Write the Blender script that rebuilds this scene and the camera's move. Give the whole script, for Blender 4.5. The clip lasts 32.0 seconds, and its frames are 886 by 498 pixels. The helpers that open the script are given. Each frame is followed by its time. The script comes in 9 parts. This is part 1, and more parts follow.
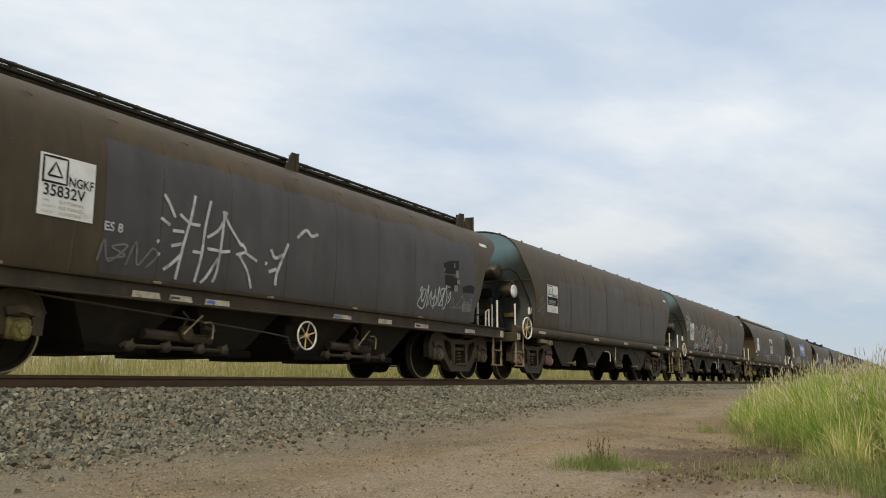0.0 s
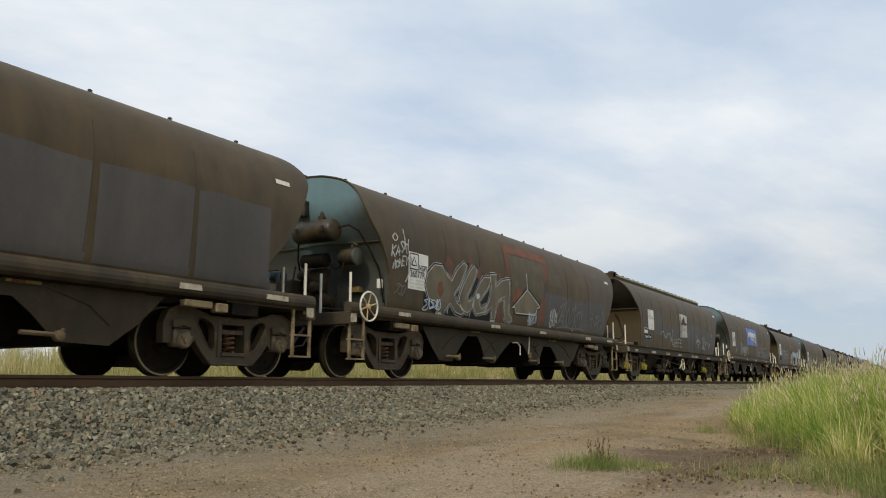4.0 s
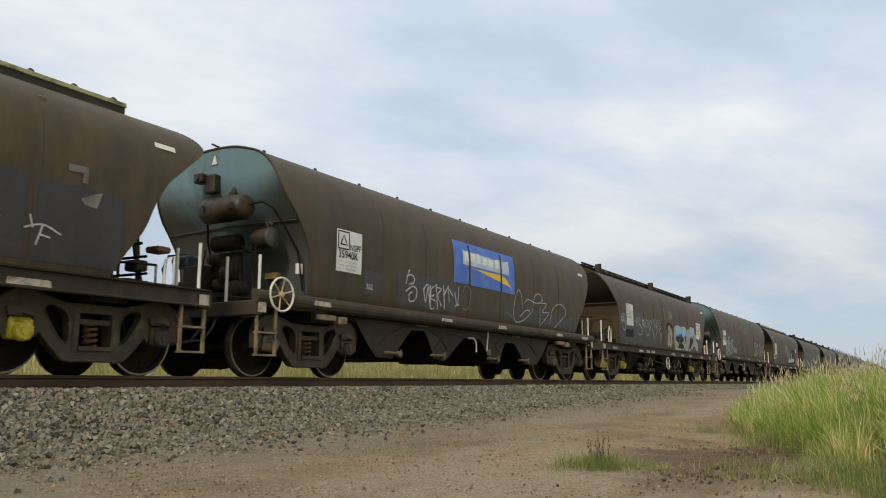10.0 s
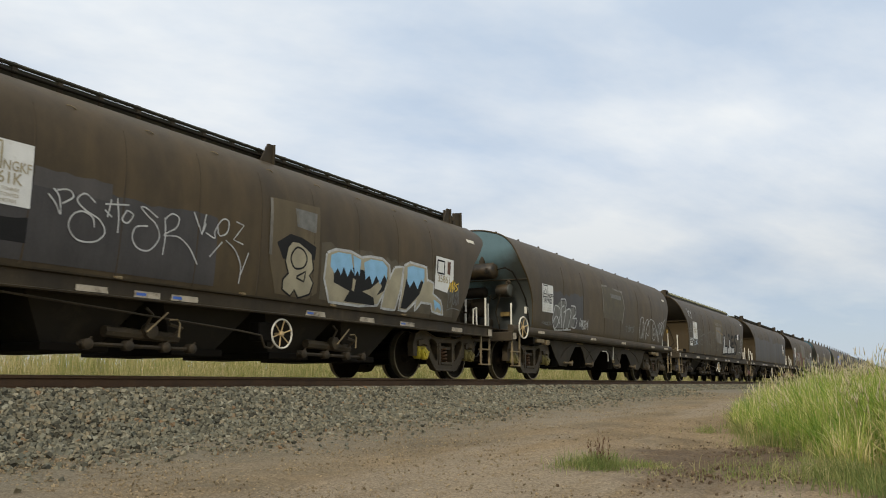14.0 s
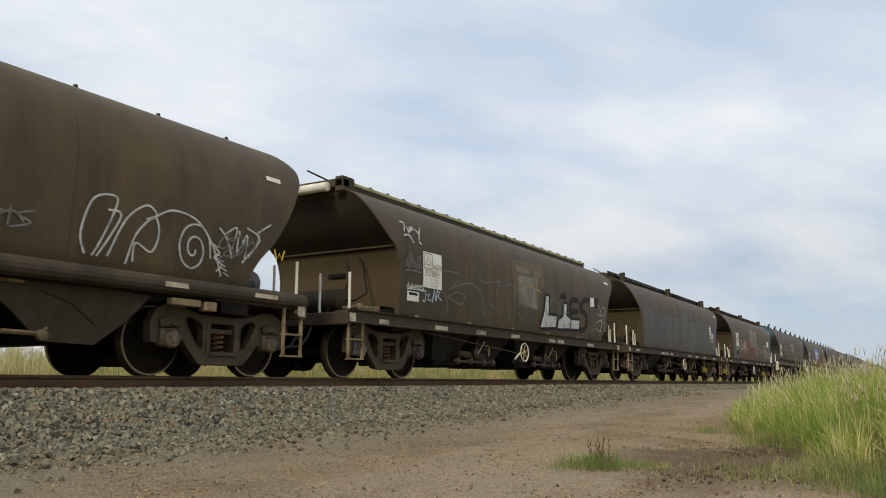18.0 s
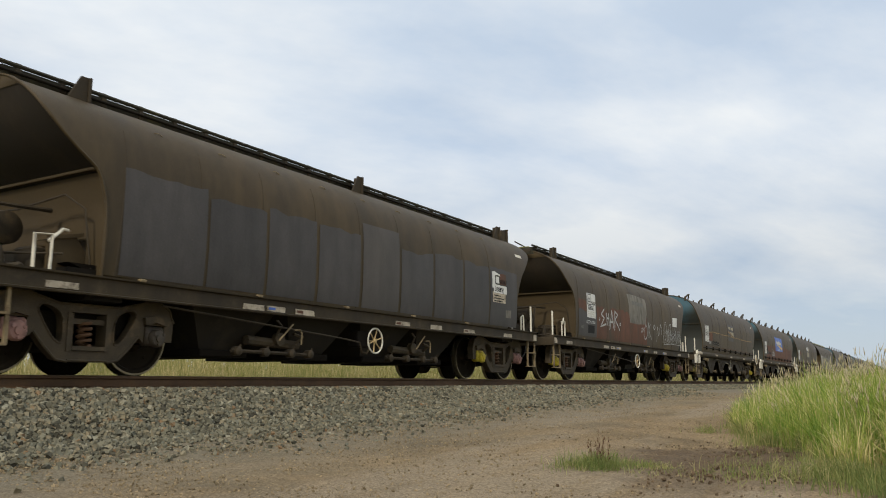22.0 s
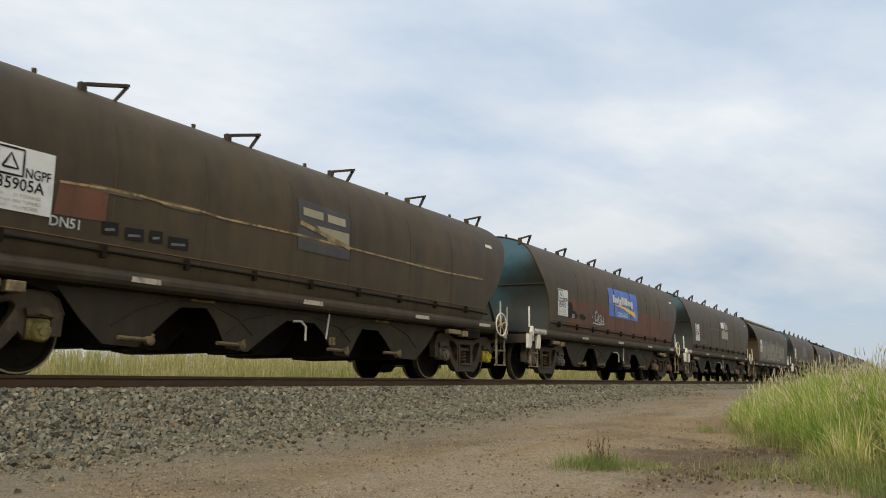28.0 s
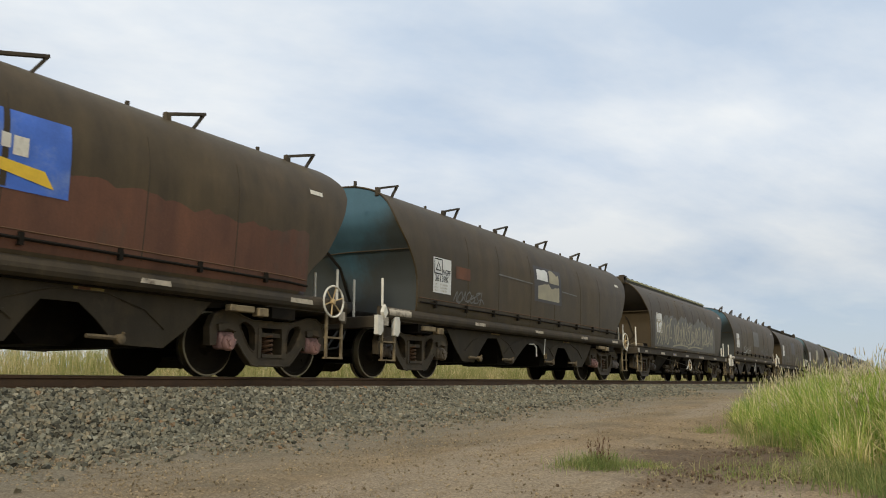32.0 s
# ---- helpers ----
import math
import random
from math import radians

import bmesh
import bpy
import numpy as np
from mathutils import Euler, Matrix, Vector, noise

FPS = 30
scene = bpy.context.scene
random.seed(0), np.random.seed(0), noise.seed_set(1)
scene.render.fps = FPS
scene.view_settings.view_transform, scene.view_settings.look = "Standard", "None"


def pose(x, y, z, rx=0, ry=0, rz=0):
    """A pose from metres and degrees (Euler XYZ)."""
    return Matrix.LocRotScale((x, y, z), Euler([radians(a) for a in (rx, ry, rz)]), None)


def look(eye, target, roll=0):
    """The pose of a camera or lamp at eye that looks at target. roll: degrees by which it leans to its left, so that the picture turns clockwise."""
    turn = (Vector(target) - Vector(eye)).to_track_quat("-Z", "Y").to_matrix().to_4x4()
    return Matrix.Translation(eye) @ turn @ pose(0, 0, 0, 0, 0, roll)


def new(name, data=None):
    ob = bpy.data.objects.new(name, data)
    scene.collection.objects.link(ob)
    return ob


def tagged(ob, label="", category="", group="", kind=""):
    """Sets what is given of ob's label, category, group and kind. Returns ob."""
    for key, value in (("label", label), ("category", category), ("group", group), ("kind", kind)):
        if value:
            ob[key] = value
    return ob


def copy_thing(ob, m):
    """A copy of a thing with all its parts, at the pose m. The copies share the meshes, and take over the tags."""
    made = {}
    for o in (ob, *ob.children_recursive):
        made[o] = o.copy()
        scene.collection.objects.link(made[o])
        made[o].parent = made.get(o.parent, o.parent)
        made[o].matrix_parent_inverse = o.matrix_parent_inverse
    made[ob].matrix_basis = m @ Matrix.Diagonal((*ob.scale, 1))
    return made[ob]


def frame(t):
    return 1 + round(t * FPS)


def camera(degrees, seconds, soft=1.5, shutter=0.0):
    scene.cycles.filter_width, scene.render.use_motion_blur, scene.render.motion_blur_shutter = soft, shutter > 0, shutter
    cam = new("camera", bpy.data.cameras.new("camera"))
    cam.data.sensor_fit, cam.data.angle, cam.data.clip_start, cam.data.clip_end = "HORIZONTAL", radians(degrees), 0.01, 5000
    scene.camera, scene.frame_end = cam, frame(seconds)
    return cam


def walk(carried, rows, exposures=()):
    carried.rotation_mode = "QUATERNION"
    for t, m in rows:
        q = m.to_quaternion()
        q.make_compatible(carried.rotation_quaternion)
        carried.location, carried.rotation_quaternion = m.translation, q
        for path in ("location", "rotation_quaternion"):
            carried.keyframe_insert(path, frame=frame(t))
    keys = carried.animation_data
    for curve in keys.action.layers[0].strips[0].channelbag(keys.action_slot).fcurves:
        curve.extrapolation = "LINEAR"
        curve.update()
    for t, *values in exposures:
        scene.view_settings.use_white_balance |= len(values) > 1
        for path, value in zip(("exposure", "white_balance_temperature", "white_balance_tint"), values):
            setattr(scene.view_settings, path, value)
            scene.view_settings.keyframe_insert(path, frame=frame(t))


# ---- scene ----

from mathutils.geometry import tessellate_polygon

# World: the track runs along +y at x = 0, the train rolls towards -y, ground about z = 0.
RAIL = 0.845                      # height of the rail head
SPEED = 5.1388                    # metres a second
EYE = (9.47, 0.0, 0.75)

cam = camera(58.0, 32.0, soft=1.0, shutter=0.12)
HOLD = pose(EYE[0], EYE[1], EYE[2], 99.532, 0, 30.92)
walk(cam, [(0.0, HOLD), (32.0, HOLD)])

# ---------------------------------------------------------------- light
SUN_ELEV, SUN_AZ = 38.0, 167.0     # degrees; azimuth clockwise from +y


def make_world():
    w = bpy.data.worlds.new("sky")
    scene.world = w
    w.use_nodes = True
    nt = w.node_tree
    nt.nodes.clear()
    N, L = nt.nodes.new, nt.links.new
    out, bg = N("ShaderNodeOutputWorld"), N("ShaderNodeBackground")
    bg.inputs["Strength"].default_value = 0.1
    sky = N("ShaderNodeTexSky")
    sky.sky_type, sky.sun_disc = "NISHITA", False
    sky.sun_elevation, sky.sun_rotation = radians(SUN_ELEV), radians(SUN_AZ)
    sky.air_density, sky.dust_density, sky.ozone_density = 1.0, 1.5, 2.0
    tc, sep = N("ShaderNodeTexCoord"), N("ShaderNodeSeparateXYZ")
    L(tc.outputs["Generated"], sep.inputs[0])
    # project the direction on a flat cloud deck
    add = N("ShaderNodeMath"); add.operation = "ADD"; add.inputs[1].default_value = 0.22
    mx = N("ShaderNodeMath"); mx.operation = "MAXIMUM"; mx.inputs[1].default_value = 0.0
    L(sep.outputs["Z"], mx.inputs[0]); L(mx.outputs[0], add.inputs[0])
    dx, dy, comb = N("ShaderNodeMath"), N("ShaderNodeMath"), N("ShaderNodeCombineXYZ")
    dx.operation = dy.operation = "DIVIDE"
    L(sep.outputs["X"], dx.inputs[0]); L(add.outputs[0], dx.inputs[1])
    L(sep.outputs["Y"], dy.inputs[0]); L(add.outputs[0], dy.inputs[1])
    L(dx.outputs[0], comb.inputs[0]); L(dy.outputs[0], comb.inputs[1])
    mp = N("ShaderNodeMapping")
    mp.vector_type = "TEXTURE"
    mp.inputs["Rotation"].default_value = (0, 0, radians(58))
    mp.inputs["Scale"].default_value = (1.5, 1.05, 1)
    mp.inputs["Location"].default_value = (0.35, 1.3, 0)
    L(comb.outputs[0], mp.inputs["Vector"])
    n1 = N("ShaderNodeTexNoise"); n1.inputs["Scale"].default_value = 0.95; n1.inputs["Detail"].default_value = 7; n1.inputs["Roughness"].default_value = 0.5
    n1.inputs["Distortion"].default_value = 0.1
    L(mp.outputs[0], n1.inputs["Vector"])
    n2 = N("ShaderNodeTexNoise"); n2.inputs["Scale"].default_value = 0.9; n2.inputs["Detail"].default_value = 7; n2.inputs["Roughness"].default_value = 0.57; n2.inputs["Distortion"].default_value = 0.15
    L(mp.outputs[0], n2.inputs["Vector"])
    r1 = N("ShaderNodeValToRGB")
    r1.color_ramp.elements[0].position, r1.color_ramp.elements[1].position = 0.34, 0.56
    r1.color_ramp.elements[0].color, r1.color_ramp.elements[1].color = (0.78, 0.78, 0.78, 1), (1, 1, 1, 1)
    L(n1.outputs["Fac"], r1.inputs["Fac"])
    r2 = N("ShaderNodeValToRGB")
    r2.color_ramp.elements[0].position, r2.color_ramp.elements[1].position = 0.41, 0.59
    r2.color_ramp.elements[0].color, r2.color_ramp.elements[1].color = (6.2, 7.2, 8.5, 1), (9.5, 9.62, 9.6, 1)
    L(n2.outputs["Fac"], r2.inputs["Fac"])
    mix = N("ShaderNodeMix"); mix.data_type = "RGBA"
    L(r1.outputs["Color"], mix.inputs["Factor"])
    L(sky.outputs[0], mix.inputs[6]); L(r2.outputs["Color"], mix.inputs[7])
    # the deck greys towards the horizon
    low, dim = N("ShaderNodeValToRGB"), N("ShaderNodeMix")
    e = low.color_ramp.elements
    e[0].position, e[0].color, e[1].position, e[1].color = 0.0, (0.95, 0.93, 0.90, 1), 0.5, (1.03, 1.03, 1.02, 1)
    for at, c in ((0.05, (0.90, 0.90, 0.885, 1)), (0.14, (0.75, 0.78, 0.81, 1)), (0.27, (0.94, 0.955, 0.97, 1))):
        e.new(at).color = c
    dim.data_type, dim.blend_type = "RGBA", "MULTIPLY"
    dim.inputs["Factor"].default_value = 1.0
    L(mx.outputs[0], low.inputs["Fac"]); L(mix.outputs[2], dim.inputs[6]); L(low.outputs["Color"], dim.inputs[7])
    L(dim.outputs[2], bg.inputs["Color"]); L(bg.outputs[0], out.inputs["Surface"])


make_world()
sun_data = bpy.data.lights.new("sun", "SUN")
sun_data.energy, sun_data.angle, sun_data.color = 2.3, radians(10), (1.0, 0.93, 0.79)
sun = new("sun", sun_data)
az, el = radians(SUN_AZ), radians(SUN_ELEV)
sun.matrix_world = look((Vector((math.sin(az) * math.cos(el), math.cos(az) * math.cos(el), math.sin(el))) * 60), (0, 0, 0))


# ---------------------------------------------------------------- materials
def mat(name, base, rough=0.7, metal=0.0, vary=0.25, scale=3.0, fine=40.0, bump=0.15, tint=None, tint_at=(0.55, 0.7), streak=False, rnd=0.0, island=0.0, spec=0.4, dust=(1.14, 1.0, 0.68)):
    """Base colour with noise at two scales, an optional second colour in patches, and fine relief."""
    base = [c * d for c, d in zip(base, dust)]
    tint = tint and [c * d for c, d in zip(tint, dust)]
    m = bpy.data.materials.new(name)
    m.use_nodes = True
    nt = m.node_tree
    N, L = nt.nodes.new, nt.links.new
    b = nt.nodes["Principled BSDF"]
    b.inputs["Roughness"].default_value, b.inputs["Metallic"].default_value = rough, metal
    b.inputs["Specular IOR Level"].default_value = spec
    tc = N("ShaderNodeTexCoord")
    mp = N("ShaderNodeMapping")
    mp.inputs["Scale"].default_value = (1, 1, 0.18) if streak else (1, 1, 1)
    L(tc.outputs["Object"], mp.inputs["Vector"])
    big, small = N("ShaderNodeTexNoise"), N("ShaderNodeTexNoise")
    big.inputs["Scale"].default_value, big.inputs["Detail"].default_value = scale, 6
    small.inputs["Scale"].default_value, small.inputs["Detail"].default_value = fine, 3
    L(mp.outputs[0], big.inputs["Vector"])
    L(tc.outputs["Object"], small.inputs["Vector"])
    colour = N("ShaderNodeMix"); colour.data_type = "RGBA"
    colour.inputs[6].default_value = (*[c * (1 - vary) for c in base], 1)
    colour.inputs[7].default_value = (*[min(1, c * (1 + vary)) for c in base], 1)
    av = N("ShaderNodeMath"); av.operation = "ADD"
    hf = N("ShaderNodeMath"); hf.operation = "MULTIPLY_ADD"; hf.inputs[1].default_value = 0.5; hf.inputs[2].default_value = -0.05
    L(small.outputs["Fac"], hf.inputs[0])
    bb = N("ShaderNodeMath"); bb.operation = "MULTIPLY_ADD"; bb.inputs[1].default_value = 1.6; bb.inputs[2].default_value = -0.5
    L(big.outputs["Fac"], bb.inputs[0])
    L(bb.outputs[0], av.inputs[0]); L(hf.outputs[0], av.inputs[1])
    cl = N("ShaderNodeClamp"); L(av.outputs[0], cl.inputs[0])
    L(cl.outputs[0], colour.inputs["Factor"])
    last = colour.outputs[2]
    if tint:
        pn = N("ShaderNodeTexNoise"); pn.inputs["Scale"].default_value = scale * 0.8; pn.inputs["Detail"].default_value = 8; pn.inputs["Roughness"].default_value = 0.65
        mp2 = N("ShaderNodeMapping"); mp2.inputs["Location"].default_value = (7.3, 2.1, 4.4); mp2.inputs["Scale"].default_value = (1, 1, 0.4) if streak else (1, 1, 1)
        L(tc.outputs["Object"], mp2.inputs["Vector"]); L(mp2.outputs[0], pn.inputs["Vector"])
        rp = N("ShaderNodeMapRange"); rp.inputs["From Min"].default_value, rp.inputs["From Max"].default_value = tint_at
        L(pn.outputs["Fac"], rp.inputs["Value"])
        tm = N("ShaderNodeMix"); tm.data_type = "RGBA"
        tm.inputs[7].default_value = (*tint, 1)
        L(rp.outputs[0], tm.inputs["Factor"]); L(last, tm.inputs[6])
        last = tm.outputs[2]
    if rnd or island:
        src = N("ShaderNodeNewGeometry").outputs["Random Per Island"] if island else N("ShaderNodeObjectInfo").outputs["Random"]
        k = island or rnd
        mr = N("ShaderNodeMapRange"); mr.inputs["To Min"].default_value, mr.inputs["To Max"].default_value = 1 - k, 1 + k
        L(src, mr.inputs["Value"])
        sc = N("ShaderNodeVectorMath"); sc.operation = "SCALE"
        L(last, sc.inputs[0]); L(mr.outputs[0], sc.inputs["Scale"])
        last = sc.outputs[0]
    L(last, b.inputs["Base Color"])
    if bump:
        bn = N("ShaderNodeBump"); bn.inputs["Strength"].default_value = bump; bn.inputs["Distance"].default_value = 0.01
        L(small.outputs["Fac"], bn.inputs["Height"]); L(bn.outputs[0], b.inputs["Normal"])
    rr = N("ShaderNodeMapRange"); rr.inputs["To Min"].default_value, rr.inputs["To Max"].default_value = max(0.05, rough - 0.12), min(1, rough + 0.12)
    L(big.outputs["Fac"], rr.inputs["Value"]); L(rr.outputs[0], b.inputs["Roughness"])
    return m


M = {}
M["hull"] = mat("hull_brown", (0.0485, 0.036, 0.0215), 0.55, vary=0.36, scale=0.9, fine=70, tint=(0.074, 0.054, 0.034), tint_at=(0.5, 0.75), streak=True, rnd=0.1, spec=0.28, dust=(1.09, 1.0, 0.72))
# shade under the overhanging hood, put into the colour as a darker brown
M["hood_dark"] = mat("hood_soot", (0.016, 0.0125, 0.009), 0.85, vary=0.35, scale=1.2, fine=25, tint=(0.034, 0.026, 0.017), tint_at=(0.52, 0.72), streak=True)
M["patch"] = mat("repaint_charcoal", (0.043, 0.0395, 0.0375), 0.55, vary=0.3, scale=1.2, fine=30, streak=True, rnd=0.15, dust=(1.0, 0.96, 0.94))
M["red"] = mat("repaint_oxide", (0.094, 0.043, 0.031), 0.7, vary=0.3, scale=1.4, fine=30, streak=True, tint=(0.06, 0.045, 0.04))
M["teal"] = mat("end_teal", (0.105, 0.17, 0.185), 0.6, vary=0.3, scale=1.6, fine=45, tint=(0.05, 0.06, 0.05), tint_at=(0.5, 0.7), streak=True, rnd=0.12, dust=(1, 1, 1))
M["teal_blue"] = mat("end_teal_blue", (0.06, 0.125, 0.155), 0.6, vary=0.3, scale=1.6, fine=45, tint=(0.045, 0.06, 0.055), tint_at=(0.5, 0.7), streak=True, rnd=0.12, dust=(1, 1, 1))
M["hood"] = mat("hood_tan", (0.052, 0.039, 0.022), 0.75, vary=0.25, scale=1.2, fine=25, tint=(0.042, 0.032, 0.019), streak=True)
M["frame"] = mat("frame_grime", (0.036, 0.029, 0.021), 0.75, vary=0.3, scale=2.5, fine=40, tint=(0.066, 0.053, 0.04))
# grime, taken nearly black so the colour also holds the underframe's deep shade
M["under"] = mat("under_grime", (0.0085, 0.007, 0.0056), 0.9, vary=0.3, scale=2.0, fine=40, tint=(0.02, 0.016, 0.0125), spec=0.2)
M["bogie"] = mat("bogie_cast", (0.054, 0.044, 0.033), 0.72, vary=0.45, scale=3.5, fine=60, tint=(0.12, 0.093, 0.066), bump=0.3)
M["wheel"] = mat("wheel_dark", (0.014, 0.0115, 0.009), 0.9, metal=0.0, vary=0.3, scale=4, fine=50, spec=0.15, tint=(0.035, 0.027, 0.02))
M["tread"] = mat("tread_steel", (0.22, 0.21, 0.20), 0.4, metal=0.8, vary=0.15, scale=6)
M["spring"] = mat("spring_rust", (0.105, 0.062, 0.042), 0.8, vary=0.3, scale=9)
M["white"] = mat("white_worn", (0.62, 0.60, 0.55), 0.6, vary=0.18, scale=4, fine=50, tint=(0.35, 0.31, 0.26), tint_at=(0.55, 0.72), dust=(1.04, 1.0, 0.9))
M["gear"] = mat("gear_grime", (0.03, 0.024, 0.017), 0.8, vary=0.35, scale=5, fine=50, tint=(0.07, 0.052, 0.034))
M["skirt"] = mat("skirt_dusty", (0.031, 0.025, 0.0165), 0.8, vary=0.3, scale=1.8, fine=40, tint=(0.05, 0.039, 0.025))
M["step"] = mat("step_worn", (0.185, 0.157, 0.12), 0.75, vary=0.35, scale=6, fine=40, tint=(0.09, 0.07, 0.05), tint_at=(0.48, 0.62))
M["marker"] = mat("marker_worn", (0.42, 0.38, 0.32), 0.7, vary=0.3, scale=9, fine=50, tint=(0.12, 0.1, 0.08), tint_at=(0.5, 0.68), dust=(1.06, 1.0, 0.88))
M["spoke"] = mat("spoke_rusty", (0.42, 0.34, 0.24), 0.7, vary=0.3, scale=12, tint=(0.3, 0.19, 0.1))
M["panel"] = mat("panel_white", (0.66, 0.65, 0.61), 0.55, vary=0.12, scale=5, fine=60, tint=(0.42, 0.39, 0.34), tint_at=(0.58, 0.76), dust=(1, 1, 1))
M["panel_streaked"] = mat("panel_streaked", (0.47, 0.455, 0.42), 0.65, vary=0.3, scale=3.5, fine=40, tint=(0.11, 0.1, 0.085), tint_at=(0.5, 0.64), streak=True, dust=(1, 1, 1))
M["ink"] = mat("ink_black", (0.016, 0.0155, 0.015), 0.7, vary=0.3, spec=0.15, dust=(1, 1, 1))
M["chalk"] = mat("paint_white", (0.44, 0.44, 0.42), 0.7, vary=0.35, scale=7, fine=40, tint=(0.15, 0.145, 0.135), tint_at=(0.52, 0.7), dust=(1, 1, 1))
M["red_paint"] = mat("graffiti_red", (0.125, 0.048, 0.035), 0.7, vary=0.4, scale=3, fine=40, tint=(0.062, 0.043, 0.034), tint_at=(0.46, 0.62))
M["steel_grey"] = mat("graffiti_grey", (0.108, 0.1, 0.09), 0.6, vary=0.4, scale=2.2, fine=40, tint=(0.07, 0.063, 0.054), tint_at=(0.45, 0.62), streak=True)
M["tan_grey"] = mat("panel_tan_grey", (0.088, 0.076, 0.06), 0.75, vary=0.35, scale=5, fine=40, tint=(0.08, 0.065, 0.05), streak=True)
M["scrub"] = mat("panel_scrubbed", (0.18, 0.17, 0.152), 0.75, vary=0.4, scale=5, fine=40, tint=(0.10, 0.092, 0.08), tint_at=(0.45, 0.62), streak=True, dust=(1.03, 1.0, 0.92))
M["wash"] = mat("paint_thin_wash", (0.072, 0.067, 0.06), 0.7, vary=0.4, scale=5, fine=40)
M["ghost"] = mat("paint_faded", (0.135, 0.135, 0.13), 0.75, vary=0.4, scale=7, fine=40, dust=(1.03, 1.0, 0.93))
M["silver"] = mat("paint_silver", (0.27, 0.27, 0.26), 0.55, vary=0.3, scale=3, fine=40)
M["sky_blue"] = mat("paint_light_blue", (0.22, 0.42, 0.6), 0.6, vary=0.2, scale=5, dust=(1, 1, 1))
M["blue"] = mat("paint_blue", (0.05, 0.13, 0.47), 0.5, vary=0.25, scale=3, tint=(0.2, 0.27, 0.45), tint_at=(0.5, 0.8), dust=(1, 1, 1))
M["pale"] = mat("paint_pale_blue", (0.42, 0.50, 0.58), 0.55, vary=0.25, scale=4, dust=(1, 1, 1))
M["yellow"] = mat("paint_yellow", (0.62, 0.45, 0.04), 0.5, vary=0.15, scale=6)
M["ochre"] = mat("scrape_tan", (0.29, 0.225, 0.155), 0.8, vary=0.45, scale=6, tint=(0.1, 0.075, 0.05), tint_at=(0.48, 0.62))
M["weld"] = mat("seam_dark", (0.041, 0.032, 0.023), 0.8, vary=0.35, scale=1.5, streak=True)
M["lever"] = mat("lever_dusty", (0.115, 0.093, 0.068), 0.75, vary=0.4, scale=7, tint=(0.05, 0.04, 0.03), tint_at=(0.48, 0.62))
M["steel"] = mat("rail_rust", (0.09, 0.054, 0.034), 0.75, vary=0.3, scale=5, tint=(0.07, 0.045, 0.032))
M["shine"] = mat("rail_head", (0.36, 0.35, 0.35), 0.35, metal=0.85, vary=0.1, scale=8)
M["timber"] = mat("sleeper_concrete", (0.24, 0.22, 0.20), 0.9, vary=0.2)
M["tank"] = mat("tank_grey", (0.013, 0.012, 0.011), 0.5, vary=0.4, scale=4, tint=(0.045, 0.033, 0.02), tint_at=(0.45, 0.6))
M["tank_plum"] = mat("tank_plum", (0.085, 0.068, 0.068), 0.5, vary=0.35, scale=7, tint=(0.05, 0.04, 0.034), dust=(1, 1, 1))
M["valve_blue"] = mat("valve_pale_blue", (0.075, 0.1, 0.115), 0.5, vary=0.35, scale=9, tint=(0.07, 0.06, 0.05), dust=(1, 1, 1))
M["hose"] = mat("hose_rubber", (0.02, 0.02, 0.02), 0.6, vary=0.2)


def weather(m, amount=1.0):
    """Run-down drip streaks and small pale scuffs and chips over a painted sheet."""
    nt = m.node_tree
    N, L = nt.nodes.new, nt.links.new
    b = nt.nodes["Principled BSDF"]
    src = b.inputs["Base Color"].links[0].from_socket
    tc = N("ShaderNodeTexCoord")

    def field(size, scale, detail, at, to):
        mp, n, r = N("ShaderNodeMapping"), N("ShaderNodeTexNoise"), N("ShaderNodeMapRange")
        mp.inputs["Scale"].default_value = size
        n.inputs["Scale"].default_value, n.inputs["Detail"].default_value, n.inputs["Roughness"].default_value = scale, detail, 0.62
        r.inputs["From Min"].default_value, r.inputs["From Max"].default_value = at
        r.inputs["To Min"].default_value, r.inputs["To Max"].default_value = to
        L(tc.outputs["Object"], mp.inputs["Vector"]); L(mp.outputs[0], n.inputs["Vector"]); L(n.outputs["Fac"], r.inputs["Value"])
        return r.outputs[0]

    drips = field((1, 1, 0.1), 4.0, 6, (0.3, 0.7), (1 - 0.2 * amount, 1 + 0.2 * amount))
    sc = N("ShaderNodeVectorMath"); sc.operation = "SCALE"
    L(src, sc.inputs[0]); L(drips, sc.inputs["Scale"])
    blotch = field((1, 1, 0.6), 2.6, 7, (0.35, 0.68), (1 - 0.22 * amount, 1 + 0.25 * amount))
    s2 = N("ShaderNodeVectorMath"); s2.operation = "SCALE"
    L(sc.outputs[0], s2.inputs[0]); L(blotch, s2.inputs["Scale"])
    scuffs = field((1, 1.0, 2.2), 17.0, 9, (0.665, 0.73), (0.0, 0.45 * amount))
    mx = N("ShaderNodeMix"); mx.data_type = "RGBA"; mx.inputs[7].default_value = (0.15, 0.125, 0.095, 1)
    L(scuffs, mx.inputs["Factor"]); L(s2.outputs[0], mx.inputs[6]); L(mx.outputs[2], b.inputs["Base Color"])


for key, amount in (("hull", 0.72), ("patch", 0.75), ("red", 0.7), ("frame", 0.9), ("skirt", 0.8)):
    weather(M[key], amount)


